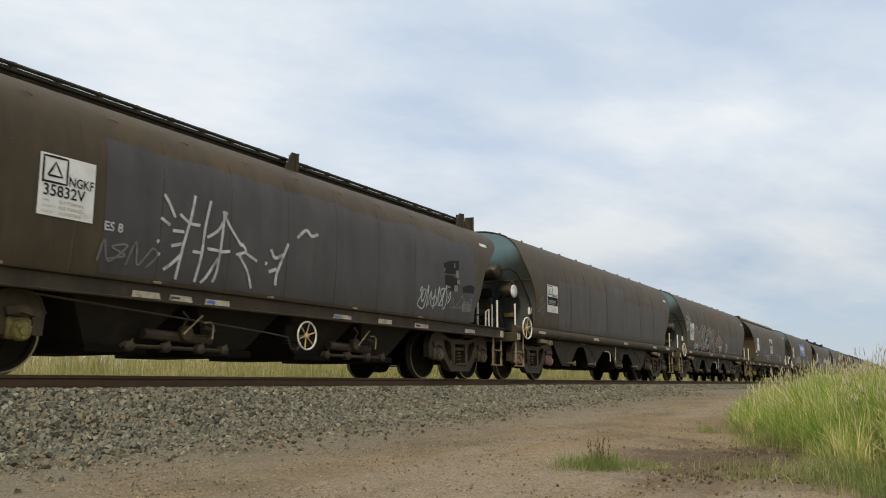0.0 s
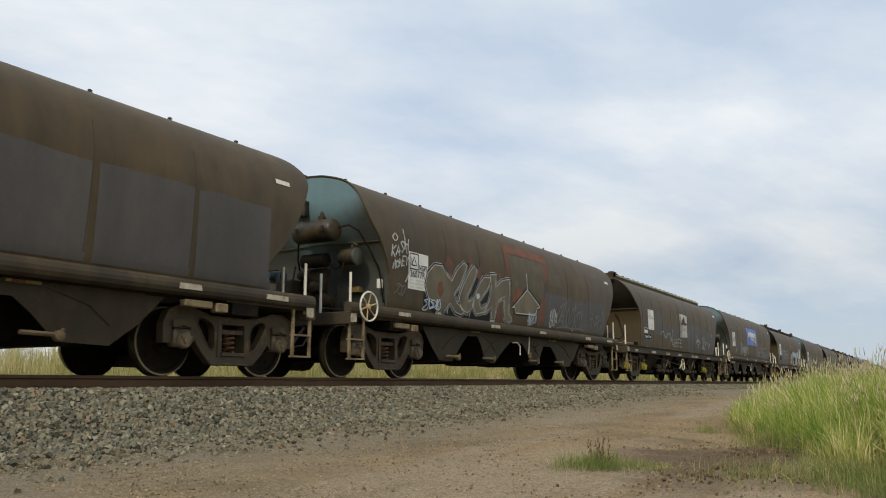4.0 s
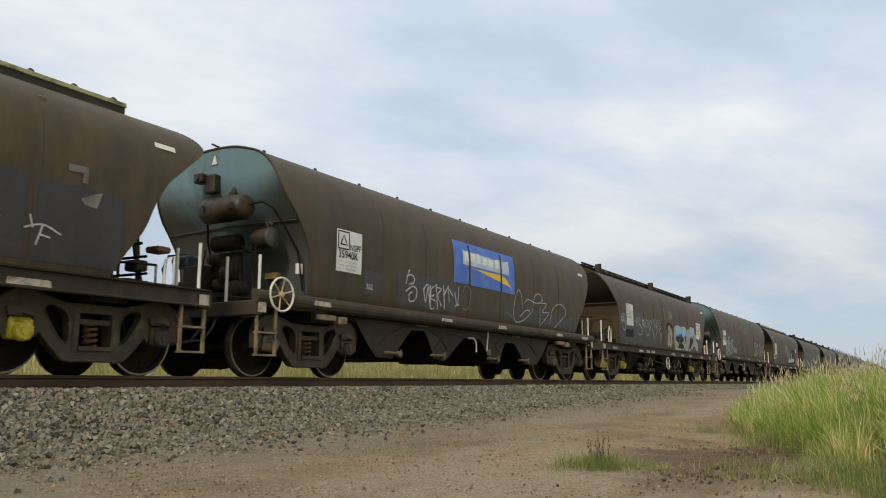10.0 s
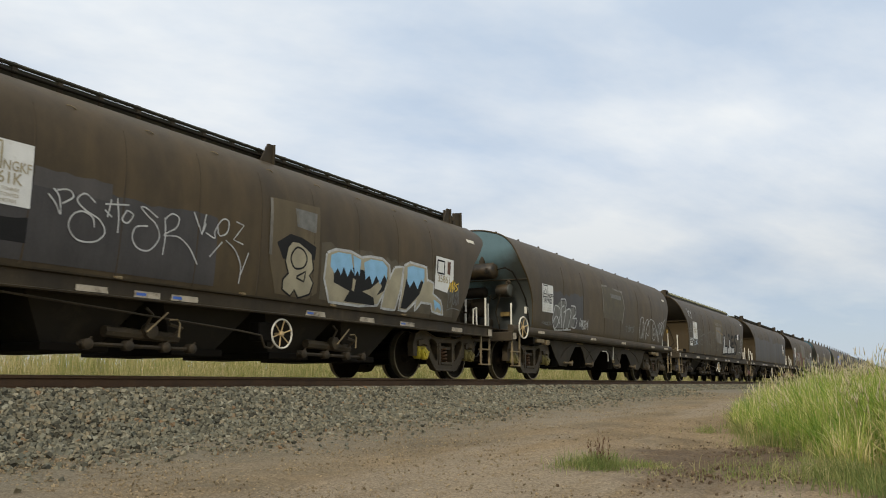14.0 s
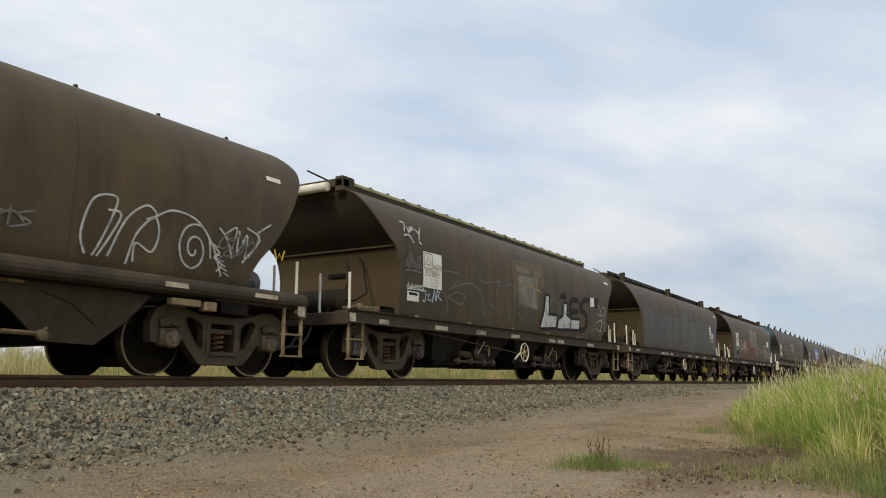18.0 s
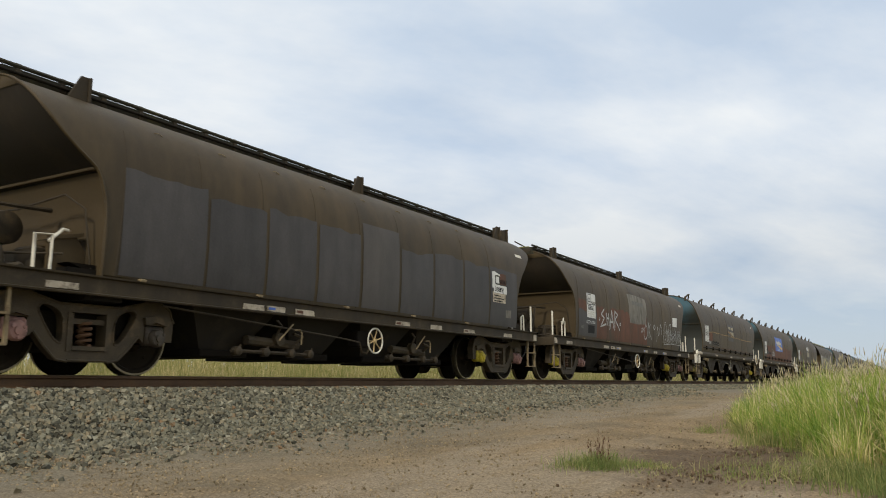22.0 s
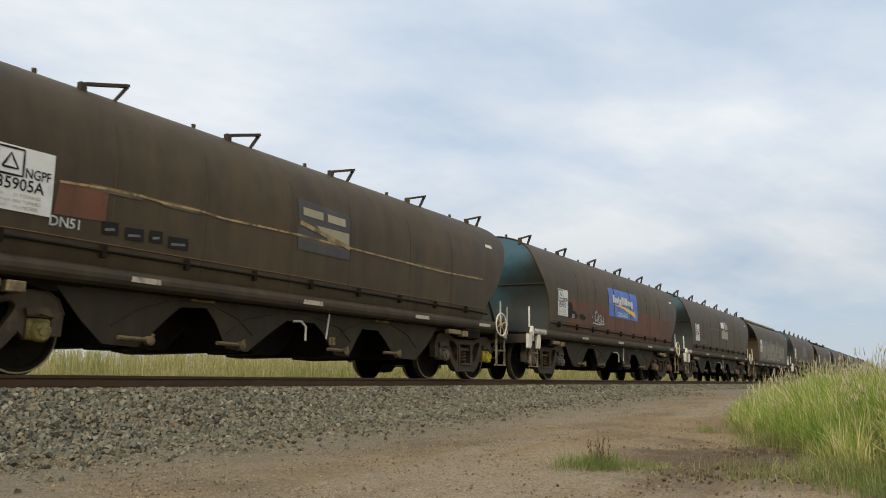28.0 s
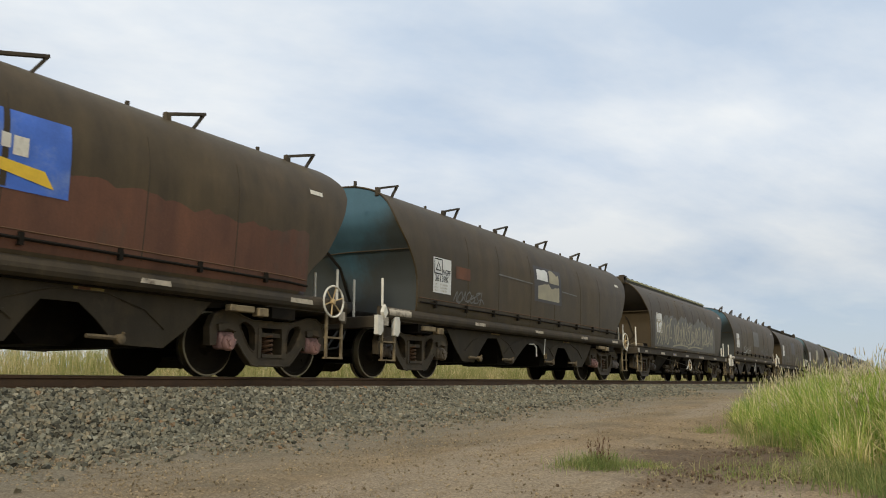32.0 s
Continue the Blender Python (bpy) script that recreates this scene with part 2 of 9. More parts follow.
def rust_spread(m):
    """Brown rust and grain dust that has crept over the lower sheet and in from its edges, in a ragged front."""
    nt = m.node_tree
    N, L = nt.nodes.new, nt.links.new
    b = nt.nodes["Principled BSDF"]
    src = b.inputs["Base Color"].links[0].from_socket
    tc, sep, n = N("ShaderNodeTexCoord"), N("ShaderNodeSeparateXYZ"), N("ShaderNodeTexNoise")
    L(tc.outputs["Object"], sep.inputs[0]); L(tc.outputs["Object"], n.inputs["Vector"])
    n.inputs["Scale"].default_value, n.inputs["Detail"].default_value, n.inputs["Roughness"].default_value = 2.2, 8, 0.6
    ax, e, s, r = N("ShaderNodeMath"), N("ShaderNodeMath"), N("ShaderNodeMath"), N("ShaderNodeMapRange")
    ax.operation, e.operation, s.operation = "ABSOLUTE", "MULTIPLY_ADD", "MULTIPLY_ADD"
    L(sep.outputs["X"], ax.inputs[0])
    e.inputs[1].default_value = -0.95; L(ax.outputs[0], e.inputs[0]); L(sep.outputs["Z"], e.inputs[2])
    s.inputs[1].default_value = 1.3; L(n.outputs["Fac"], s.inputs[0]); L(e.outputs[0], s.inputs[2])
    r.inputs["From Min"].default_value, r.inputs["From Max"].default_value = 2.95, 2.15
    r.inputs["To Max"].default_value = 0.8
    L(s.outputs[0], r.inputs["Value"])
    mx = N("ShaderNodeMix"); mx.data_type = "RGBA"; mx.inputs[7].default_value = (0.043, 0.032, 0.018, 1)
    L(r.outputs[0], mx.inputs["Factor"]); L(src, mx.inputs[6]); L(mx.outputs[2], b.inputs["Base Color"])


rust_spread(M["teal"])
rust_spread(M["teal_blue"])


for key, colour in (("tan", (0.13, 0.10, 0.065)), ("brown", (0.06, 0.047, 0.034)), ("yellow", (0.52, 0.42, 0.035)), ("pink", (0.30, 0.17, 0.15)), ("grey", (0.15, 0.13, 0.12)), ("olive", (0.20, 0.165, 0.05))):
    M["cover_" + key] = mat("axle_cover_" + key, colour, 0.6, vary=0.3, scale=7, tint=[0.45 * c for c in colour], tint_at=(0.5, 0.64), dust=(1.05, 1.0, 0.9))



def ground_material():
    """Packed dirt road with lighter wheel tracks, dark damp earth, and grey grit near the ballast."""
    m = mat("dirt", (0.226, 0.178, 0.128), 0.95, vary=0.24, scale=0.9, fine=42, bump=0.6, tint=(0.135, 0.108, 0.08), tint_at=(0.5, 0.68), spec=0.12, dust=(1.09, 1.0, 0.79))
    nt = m.node_tree
    N, L = nt.nodes.new, nt.links.new
    b = nt.nodes["Principled BSDF"]
    last = b.inputs["Base Color"].links[0].from_socket
    tc, mp, tracks = N("ShaderNodeTexCoord"), N("ShaderNodeMapping"), N("ShaderNodeTexNoise")
    mp.inputs["Scale"].default_value = (1.5, 0.16, 1)
    mp.inputs["Rotation"].default_value = (0, 0, radians(4))
    tracks.inputs["Scale"].default_value, tracks.inputs["Detail"].default_value = 1.0, 5
    L(tc.outputs["Object"], mp.inputs["Vector"]); L(mp.outputs[0], tracks.inputs["Vector"])
    r = N("ShaderNodeMapRange"); r.inputs["From Min"].default_value, r.inputs["From Max"].default_value = 0.46, 0.62
    r.inputs["To Max"].default_value = 0.75
    L(tracks.outputs["Fac"], r.inputs["Value"])
    pale = N("ShaderNodeMix"); pale.data_type = "RGBA"; pale.inputs[7].default_value = (0.278, 0.222, 0.152, 1)
    L(r.outputs[0], pale.inputs["Factor"]); L(last, pale.inputs[6])
    # grey grit spreads from the ballast
    sep, gn, grit = N("ShaderNodeSeparateXYZ"), N("ShaderNodeTexNoise"), N("ShaderNodeMath")
    L(tc.outputs["Object"], sep.inputs[0])
    gn.inputs["Scale"].default_value, gn.inputs["Detail"].default_value = 1.3, 6
    L(tc.outputs["Object"], gn.inputs["Vector"])
    grit.operation = "MULTIPLY_ADD"; grit.inputs[1].default_value = 2.6
    L(gn.outputs["Fac"], grit.inputs[0]); L(sep.outputs["X"], grit.inputs[2])
    gr = N("ShaderNodeMapRange"); gr.inputs["From Min"].default_value, gr.inputs["From Max"].default_value = 7.2, 4.6
    gr.inputs["To Min"].default_value, gr.inputs["To Max"].default_value = 0.0, 0.8
    L(grit.outputs[0], gr.inputs["Value"])
    mixg = N("ShaderNodeMix"); mixg.data_type = "RGBA"; mixg.inputs[7].default_value = (0.185, 0.163, 0.119, 1)
    L(gr.outputs[0], mixg.inputs["Factor"]); L(pale.outputs[2], mixg.inputs[6])
    # a spread of dark loose soil before the grass
    off, ln, dn, dm = N("ShaderNodeVectorMath"), N("ShaderNodeVectorMath"), N("ShaderNodeMath"), N("ShaderNodeMapRange")
    off.operation, ln.operation, dn.operation = "SUBTRACT", "LENGTH", "MULTIPLY_ADD"
    off.inputs[1].default_value = (7.95, 7.7, 0.1)
    wide = N("ShaderNodeVectorMath"); wide.operation = "MULTIPLY"; wide.inputs[1].default_value = (1.0, 0.55, 1.0)
    L(tc.outputs["Object"], off.inputs[0]); L(off.outputs[0], wide.inputs[0]); L(wide.outputs[0], ln.inputs[0])
    dn.inputs[1].default_value = 2.4
    L(gn.outputs["Fac"], dn.inputs[0]); L(ln.outputs["Value"], dn.inputs[2])
    dm.inputs["From Min"].default_value, dm.inputs["From Max"].default_value = 2.5, 1.75
    dm.inputs["To Max"].default_value = 0.85
    L(dn.outputs[0], dm.inputs["Value"])
    soil = N("ShaderNodeMix"); soil.data_type = "RGBA"; soil.inputs[7].default_value = (0.105, 0.073, 0.047, 1)
    L(dm.outputs[0], soil.inputs["Factor"]); L(mixg.outputs[2], soil.inputs[6])
    mixg = soil
    # grit speckles
    sp, srp, spm = N("ShaderNodeTexVoronoi"), N("ShaderNodeMapRange"), N("ShaderNodeMix")
    sp.inputs["Scale"].default_value = 70
    L(tc.outputs["Object"], sp.inputs["Vector"])
    bw = N("ShaderNodeSeparateColor"); L(sp.outputs["Color"], bw.inputs[0])
    srp.inputs["To Min"].default_value, srp.inputs["To Max"].default_value = 0.72, 1.28
    L(bw.outputs[0], srp.inputs["Value"])
    sc = N("ShaderNodeVectorMath"); sc.operation = "SCALE"
    L(mixg.outputs[2], sc.inputs[0]); L(srp.outputs[0], sc.inputs["Scale"])
    L(sc.outputs[0], b.inputs["Base Color"])
    # clods, ruts and scuffs
    cl, rough_bump = N("ShaderNodeTexNoise"), N("ShaderNodeBump")
    cl.inputs["Scale"].default_value, cl.inputs["Detail"].default_value, cl.inputs["Roughness"].default_value = 7, 8, 0.68
    L(tc.outputs["Object"], cl.inputs["Vector"]); L(cl.outputs["Fac"], rough_bump.inputs["Height"])
    rough_bump.inputs["Strength"].default_value, rough_bump.inputs["Distance"].default_value = 0.55, 0.12
    L(rough_bump.outputs[0], b.inputs["Normal"])
    return m


def stone_material():
    """Crushed rock: each stone its own grey, olive, tan or rusty tone."""
    m = mat("ballast_stone", (1, 1, 1), 0.9, vary=0.16, scale=9, fine=60, bump=0.4, spec=0.15, dust=(1.03, 0.94, 0.73))
    nt = m.node_tree
    N, L = nt.nodes.new, nt.links.new
    b = nt.nodes["Principled BSDF"]
    src = b.inputs["Base Color"].links[0].from_socket
    geo, ramp, mx = N("ShaderNodeNewGeometry"), N("ShaderNodeValToRGB"), N("ShaderNodeMix")
    e = ramp.color_ramp.elements
    e[0].color, e[1].color = (0.055, 0.053, 0.048, 1), (0.22, 0.135, 0.085, 1)
    e[1].position = 1.0
    for at, c in ((0.2, (0.135, 0.13, 0.112)), (0.45, (0.19, 0.185, 0.162)), (0.62, (0.215, 0.19, 0.15)), (0.8, (0.135, 0.138, 0.128)), (0.9, (0.31, 0.295, 0.26)), (0.96, (0.25, 0.22, 0.175))):
        n = e.new(at); n.color = (*c, 1)
    L(geo.outputs["Random Per Island"], ramp.inputs["Fac"])
    mx.data_type, mx.blend_type = "RGBA", "MULTIPLY"; mx.inputs["Factor"].default_value = 1
    L(src, mx.inputs[6]); L(ramp.outputs["Color"], mx.inputs[7]); L(mx.outputs[2], b.inputs["Base Color"])
    return m


M["dirt"] = ground_material()
M["stone"] = stone_material()
M["pebble"] = mat("road_pebble", (0.235, 0.188, 0.13), 0.95, vary=0.2, scale=3, island=0.5, spec=0.1, dust=(1.06, 1.0, 0.85))
M["soil"] = mat("loose_soil", (0.108, 0.078, 0.052), 0.95, vary=0.3, scale=9, island=0.3, spec=0.1, dust=(1.05, 1.0, 0.9))
M["bed"] = mat("ballast_bed", (0.085, 0.073, 0.056), 0.95, vary=0.35, scale=14, fine=45, bump=1.0, spec=0.15)


def leaf_material(name, low, high, tip):
    """Blades from green at the foot to a drier tip, by height, each a little different."""
    m = bpy.data.materials.new(name)
    m.use_nodes = True
    nt = m.node_tree
    N, L = nt.nodes.new, nt.links.new
    b = nt.nodes["Principled BSDF"]
    b.inputs["Roughness"].default_value = 0.6
    b.inputs["Specular IOR Level"].default_value = 0.25
    geo, ramp = N("ShaderNodeNewGeometry"), N("ShaderNodeValToRGB")
    e = ramp.color_ramp.elements
    e[0].color, e[1].color = (*low, 1), (*tip, 1)
    e[1].position = 1.0
    mid = e.new(0.66); mid.color = (*high, 1)
    # whole tussocks lean greener or drier
    tc, n, fac = N("ShaderNodeTexCoord"), N("ShaderNodeTexNoise"), N("ShaderNodeMath")
    n.inputs["Scale"].default_value, n.inputs["Detail"].default_value = 1.5, 4
    L(tc.outputs["Object"], n.inputs["Vector"])
    shift = N("ShaderNodeMath"); shift.operation = "MULTIPLY_ADD"; shift.inputs[1].default_value, shift.inputs[2].default_value = 2.2, -1.22
    L(n.outputs["Fac"], shift.inputs[0])
    fac.operation, fac.use_clamp = "ADD", True
    L(geo.outputs["Random Per Island"], fac.inputs[0]); L(shift.outputs[0], fac.inputs[1])
    L(fac.outputs[0], ramp.inputs["Fac"])
    L(ramp.outputs["Color"], b.inputs["Base Color"])
    tr = N("ShaderNodeBsdfTranslucent"); L(ramp.outputs["Color"], tr.inputs["Color"])
    mx = N("ShaderNodeMixShader"); mx.inputs[0].default_value = 0.42
    L(b.outputs[0], mx.inputs[1]); L(tr.outputs[0], mx.inputs[2])
    L(mx.outputs[0], nt.nodes["Material Output"].inputs["Surface"])
    return m


M["grass"] = leaf_material("grass_green", (0.17, 0.28, 0.04), (0.45, 0.49, 0.11), (0.9, 0.77, 0.41))
M["dry"] = leaf_material("grass_dry", (0.30, 0.29, 0.09), (0.56, 0.46, 0.21), (0.72, 0.58, 0.32))
M["verge"] = leaf_material("grass_verge", (0.22, 0.235, 0.07), (0.44, 0.385, 0.17), (0.66, 0.53, 0.30))
M["weed_red"] = leaf_material("weed_reddish", (0.12, 0.055, 0.035), (0.2, 0.12, 0.06), (0.16, 0.17, 0.06))
M["mat_green"] = leaf_material("weed_green", (0.14, 0.19, 0.05), (0.33, 0.33, 0.11), (0.5, 0.43, 0.22))
M["seed"] = leaf_material("seed_heads", (0.56, 0.48, 0.30), (0.68, 0.59, 0.38), (0.48, 0.39, 0.23))
M["field"] = mat("field_dry", (0.44, 0.36, 0.20), 0.95, vary=0.2, scale=0.05, fine=3, tint=(0.24, 0.24, 0.10), spec=0.1, dust=(1.0, 1.0, 0.85))
M["trees"] = mat("far_trees", (0.05, 0.065, 0.05), 0.95, vary=0.3, scale=0.2, fine=2)


# ---------------------------------------------------------------- mesh helpers
def part(name, bm, material, parent=None, label="", smooth=None):
    """Links a bmesh as one mesh object under a thing or a part."""
    me = bpy.data.meshes.new(name)
    bmesh.ops.recalc_face_normals(bm, faces=bm.faces)
    bm.to_mesh(me)
    bm.free()
    for m in material if isinstance(material, (list, tuple)) else [material]:
        me.materials.append(m)
    if smooth is not None:
        me.shade_smooth()
        me.set_sharp_from_angle(angle=radians(smooth))
    ob = new(name, me)
    ob.parent = parent
    if label:
        ob["label"] = label
    return ob


def box(bm, x0, x1, y0, y1, z0, z1, bevel=0.0):
    v = [bm.verts.new((x, y, z)) for x in (x0, x1) for y in (y0, y1) for z in (z0, z1)]
    f = [bm.faces.new([v[i] for i in q]) for q in ((0, 1, 3, 2), (4, 6, 7, 5), (0, 4, 5, 1), (2, 3, 7, 6), (0, 2, 6, 4), (1, 5, 7, 3))]
    if bevel:
        es = {e for q in f for e in q.edges}
        bmesh.ops.bevel(bm, geom=list(es), offset=bevel, segments=1, affect="EDGES")
    return bm


def sweep(bm, pts, r, n=8, closed=False):
    """A round bar along the points."""
    pts = [Vector(p) for p in pts]
    rings, k = [], len(pts)
    for i, p in enumerate(pts):
        a = pts[i - 1] if i or closed else pts[0]
        b = pts[(i + 1) % k] if i < k - 1 or closed else pts[-1]
        t = (b - a).normalized()
        u = t.cross(Vector((0, 0, 1)))
        if u.length < 0.2:
            u = t.cross(Vector((1, 0, 0)))
        u.normalize()
        w = t.cross(u)
        rings.append([bm.verts.new(p + (u * math.cos(2 * math.pi * j / n) + w * math.sin(2 * math.pi * j / n)) * r) for j in range(n)])
    for i in range(k if closed else k - 1):
        a, b = rings[i], rings[(i + 1) % k]
        for j in range(n):
            bm.faces.new((a[j], a[(j + 1) % n], b[(j + 1) % n], b[j]))
    if not closed:
        bm.faces.new(rings[0][::-1]); bm.faces.new(rings[-1])
    return bm


def lathe(bm, prof, n=24, centre=(0, 0, 0), axis="X"):
    """Turns (along, radius) pairs about an axis through centre."""
    rings = []
    for a, r in prof:
        ring = []
        for j in range(n):
            c, s = math.cos(2 * math.pi * j / n) * r, math.sin(2 * math.pi * j / n) * r
            p = {"X": (a, c, s), "Y": (c, a, s), "Z": (c, s, a)}[axis]
            ring.append(bm.verts.new(Vector(p) + Vector(centre)))
        rings.append(ring)
    for a, b in zip(rings, rings[1:]):
        for j in range(n):
            bm.faces.new((a[j], a[(j + 1) % n], b[(j + 1) % n], b[j]))
    bm.faces.new(rings[0][::-1]); bm.faces.new(rings[-1])
    return bm


def plate(bm, pts, x0, x1):
    """A plate with the outline pts (y, z), between x0 and x1."""
    a = [bm.verts.new((x0, y, z)) for y, z in pts]
    b = [bm.verts.new((x1, y, z)) for y, z in pts]
    for i, j, k in tessellate_polygon([[Vector((y, z, 0)) for y, z in pts]]):
        bm.faces.new((a[i], a[j], a[k])); bm.faces.new((b[k], b[j], b[i]))
    for i in range(len(pts)):
        j = (i + 1) % len(pts)
        bm.faces.new((a[i], a[j], b[j], b[i]))
    return bm


def beam(bm, pts, w, x0, x1):
    """A flat bar of width w along the line pts (y, z), between x0 and x1."""
    pts = [Vector(p) for p in pts]
    left, right = [], []
    for i, p in enumerate(pts):
        t = (pts[min(i + 1, len(pts) - 1)] - pts[max(i - 1, 0)]).normalized()
        nrm = Vector((-t.y, t.x)) * (w / 2)
        left.append(p + nrm); right.append(p - nrm)
    return plate(bm, [tuple(p) for p in left + right[::-1]], x0, x1)


def empty(name, label, category, group):
    return tagged(new(name), label, category, group)


def np_mesh(name, verts, faces, material, kind="", label="", category=""):
    me = bpy.data.meshes.new(name)
    verts, faces = np.asarray(verts, np.float32), np.asarray(faces, np.int32)
    me.vertices.add(len(verts)); me.vertices.foreach_set("co", verts.ravel())
    me.loops.add(faces.size); me.loops.foreach_set("vertex_index", faces.ravel())
    me.polygons.add(len(faces)); me.polygons.foreach_set("loop_start", np.arange(len(faces), dtype=np.int32) * faces.shape[1])
    me.update(calc_edges=True)
    me.materials.append(material)
    return tagged(new(name, me), label, category, "", kind)


# ---------------------------------------------------------------- ground and track
def bed_height(x):
    """Ballast heap across the track."""
    return np.clip((2.62 - np.abs(x)) / 1.0, 0, 1) * 0.62 + 0.02


def ground_height(x, y):
    x, y = np.asarray(x, float), np.asarray(y, float)
    h = 0.035 * np.sin(x * 1.3 + 0.4 * y) * np.sin(0.35 * y + 1) * np.clip((np.abs(x) - 2) / 2, 0, 1)
    h = h + np.interp(y, [4, 9, 13, 18, 27, 40, 90, 200], [0, 0.09, 0.18, 0.30, 0.40, 0.42, 0.42, 0.25])
    h = h + np.clip((-x - 3.0) / 4.0, 0, 1) * 0.85                     # the land lies higher beyond the track
    h = h + np.clip((4.0 - np.abs(x)) / 1.7, 0, 1) * 0.13                # the earth rises to the ballast
    h = h + np.clip((x - 7.6) / 2.5, 0, 1) * np.clip((y - 5) / 4, 0, 1) * 0.12
    return h


def soft_noise(xs, ys, size, seed):
    """Smooth random relief with bumps about `size` metres across."""
    rng = np.random.default_rng(seed)
    x, y = xs / size, ys / size
    g = rng.normal(0, 1, (int(y[-1] - y[0]) + 3, int(x[-1] - x[0]) + 3))
    fx, fy = x - x[0], y - y[0]
    ix, iy = fx.astype(int), fy.astype(int)
    u, v = fx - ix, fy - iy
    u, v = (u * u * (3 - 2 * u))[None], (v * v * (3 - 2 * v))[:, None]
    a, b = g[np.ix_(iy, ix)], g[np.ix_(iy, ix + 1)]
    c, d = g[np.ix_(iy + 1, ix)], g[np.ix_(iy + 1, ix + 1)]
    return (a * (1 - u) + b * u) * (1 - v) + (c * (1 - u) + d * u) * v


def make_ground():
    fine_x, fine_y = np.arange(2.4, 10.8, 0.04), np.arange(3.0, 21.0, 0.045)
    xs = np.concatenate([-np.geomspace(2500, 12, 26), np.linspace(-11.5, 2.3, 56), fine_x, np.linspace(10.9, 16, 20), np.geomspace(16.6, 2500, 24)])
    ys = np.concatenate([-np.geomspace(2500, 12, 14), np.linspace(-11, 2.9, 40), fine_y, np.linspace(21.2, 45, 64), np.geomspace(46, 2500, 34)])
    X, Y = np.meshgrid(xs, ys)
    Z = ground_height(X, Y)
    loose = np.exp(-((X - 8.08) / 0.8) ** 2 - ((Y - 7.68) / 1.5) ** 2)
    relief = np.zeros_like(Z)
    rows, cols = np.where((ys >= 3) & (ys < 21))[0], np.where((xs >= 2.4) & (xs < 10.8))[0]
    box_ = np.ix_(rows, cols)
    k = loose[box_]
    relief[box_] = soft_noise(fine_x, fine_y, 0.055, 1) * (0.0035 + 0.012 * k) + soft_noise(fine_x, fine_y, 0.16, 2) * (0.006 + 0.018 * k) + soft_noise(fine_x, fine_y, 0.5, 3) * 0.008
    Z = Z + relief
    v = np.stack([X, Y, Z], -1).reshape(-1, 3)
    i = np.arange(len(ys) - 1)[:, None] * len(xs) + np.arange(len(xs) - 1)
    f = np.stack([i, i + 1, i + 1 + len(xs), i + len(xs)], -1).reshape(-1, 4)
    g = np_mesh("ground", v, f, M["dirt"], "structure", "bare brown dirt road and earth beside the railway", "ground")
    g.data.materials.append(M["field"])
    mid = X.ravel()[f].mean(1)
    far = (mid < -3.4) | (mid > 14)
    g.data.polygons.foreach_set("material_index", far.astype(np.int32))
    g.data.shade_smooth()


def make_ballast():
    xs = np.array([-2.64, -2.2, -1.8, -1.62, -1.2, -0.6, 0, 0.6, 1.2, 1.62, 1.8, 2.0, 2.2, 2.4, 2.64])
    ys = np.concatenate([np.linspace(-30, 60, 200), np.geomspace(61, 900, 40)])
    X, Y = np.meshgrid(xs, ys)
    Z = bed_height(X) - 0.03 + np.random.normal(0, 0.012, X.shape)
    v = np.stack([X, Y, Z], -1).reshape(-1, 3)
    i = np.arange(len(ys) - 1)[:, None] * len(xs) + np.arange(len(xs) - 1)
    f = np.stack([i, i + 1, i + 1 + len(xs), i + len(xs)], -1).reshape(-1, 4)
    np_mesh("ballast_bed", v, f, M["bed"], "structure", "heaped grey ballast bed under the track", "ballast")


def make_stones():
    """Crushed stones on the near shoulder, coarser where the camera is near."""
    rng = np.random.default_rng(5)
    n1, n2 = 46000, 22000
    y = np.concatenate([rng.uniform(1.0, 17, n1), 17 + 45 * rng.random(n2) ** 1.4])
    x = rng.uniform(1.0, 2.62, n1 + n2) + rng.normal(0, 0.05, n1 + n2)
    strays = 4200
    y = np.concatenate([y, 2 + 24 * rng.random(strays) ** 1.3])
    x = np.concatenate([x, 2.55 + np.abs(rng.normal(0, 0.5, strays))])
    size = 0.015 + 0.021 * rng.random(len(x)) * np.where(np.arange(len(x)) >= n1 + n2, 0.55, 1)
    size[n1:n1 + n2] *= 1.35
    base = np.array([(a, b, c) for a in (-1, 1) for b in (-1, 1) for c in (-1, 1)], float)
    tri = np.array([(0, 1, 3), (0, 3, 2), (4, 6, 7), (4, 7, 5), (0, 4, 5), (0, 5, 1), (2, 3, 7), (2, 7, 6), (0, 2, 6), (0, 6, 4), (1, 5, 7), (1, 7, 3)])
    k = len(x)
    V = base[None] + rng.uniform(-0.48, 0.48, (k, 8, 3))
    V = V / (0.25 + 0.75 * np.linalg.norm(V, axis=2, keepdims=True) / 1.732)
    V = V * 0.80 * rng.uniform(0.6, 1.2, (k, 1, 3)) * size[:, None, None]
    q, _ = np.linalg.qr(rng.normal(size=(k, 3, 3)))
    V = np.einsum("kij,knj->kni", q, V)
    z = np.maximum(bed_height(x), ground_height(x, y)) + rng.uniform(-0.02, 0.03, k)
    V = V + np.stack([x, y, z], -1)[:, None]
    F = (tri[None] + 8 * np.arange(k)[:, None, None]).reshape(-1, 3)
    np_mesh("ballast_stones", V.reshape(-1, 3), F, M["stone"], "stuff", "loose grey crushed ballast stones on the shoulder", "stones").data.shade_flat()


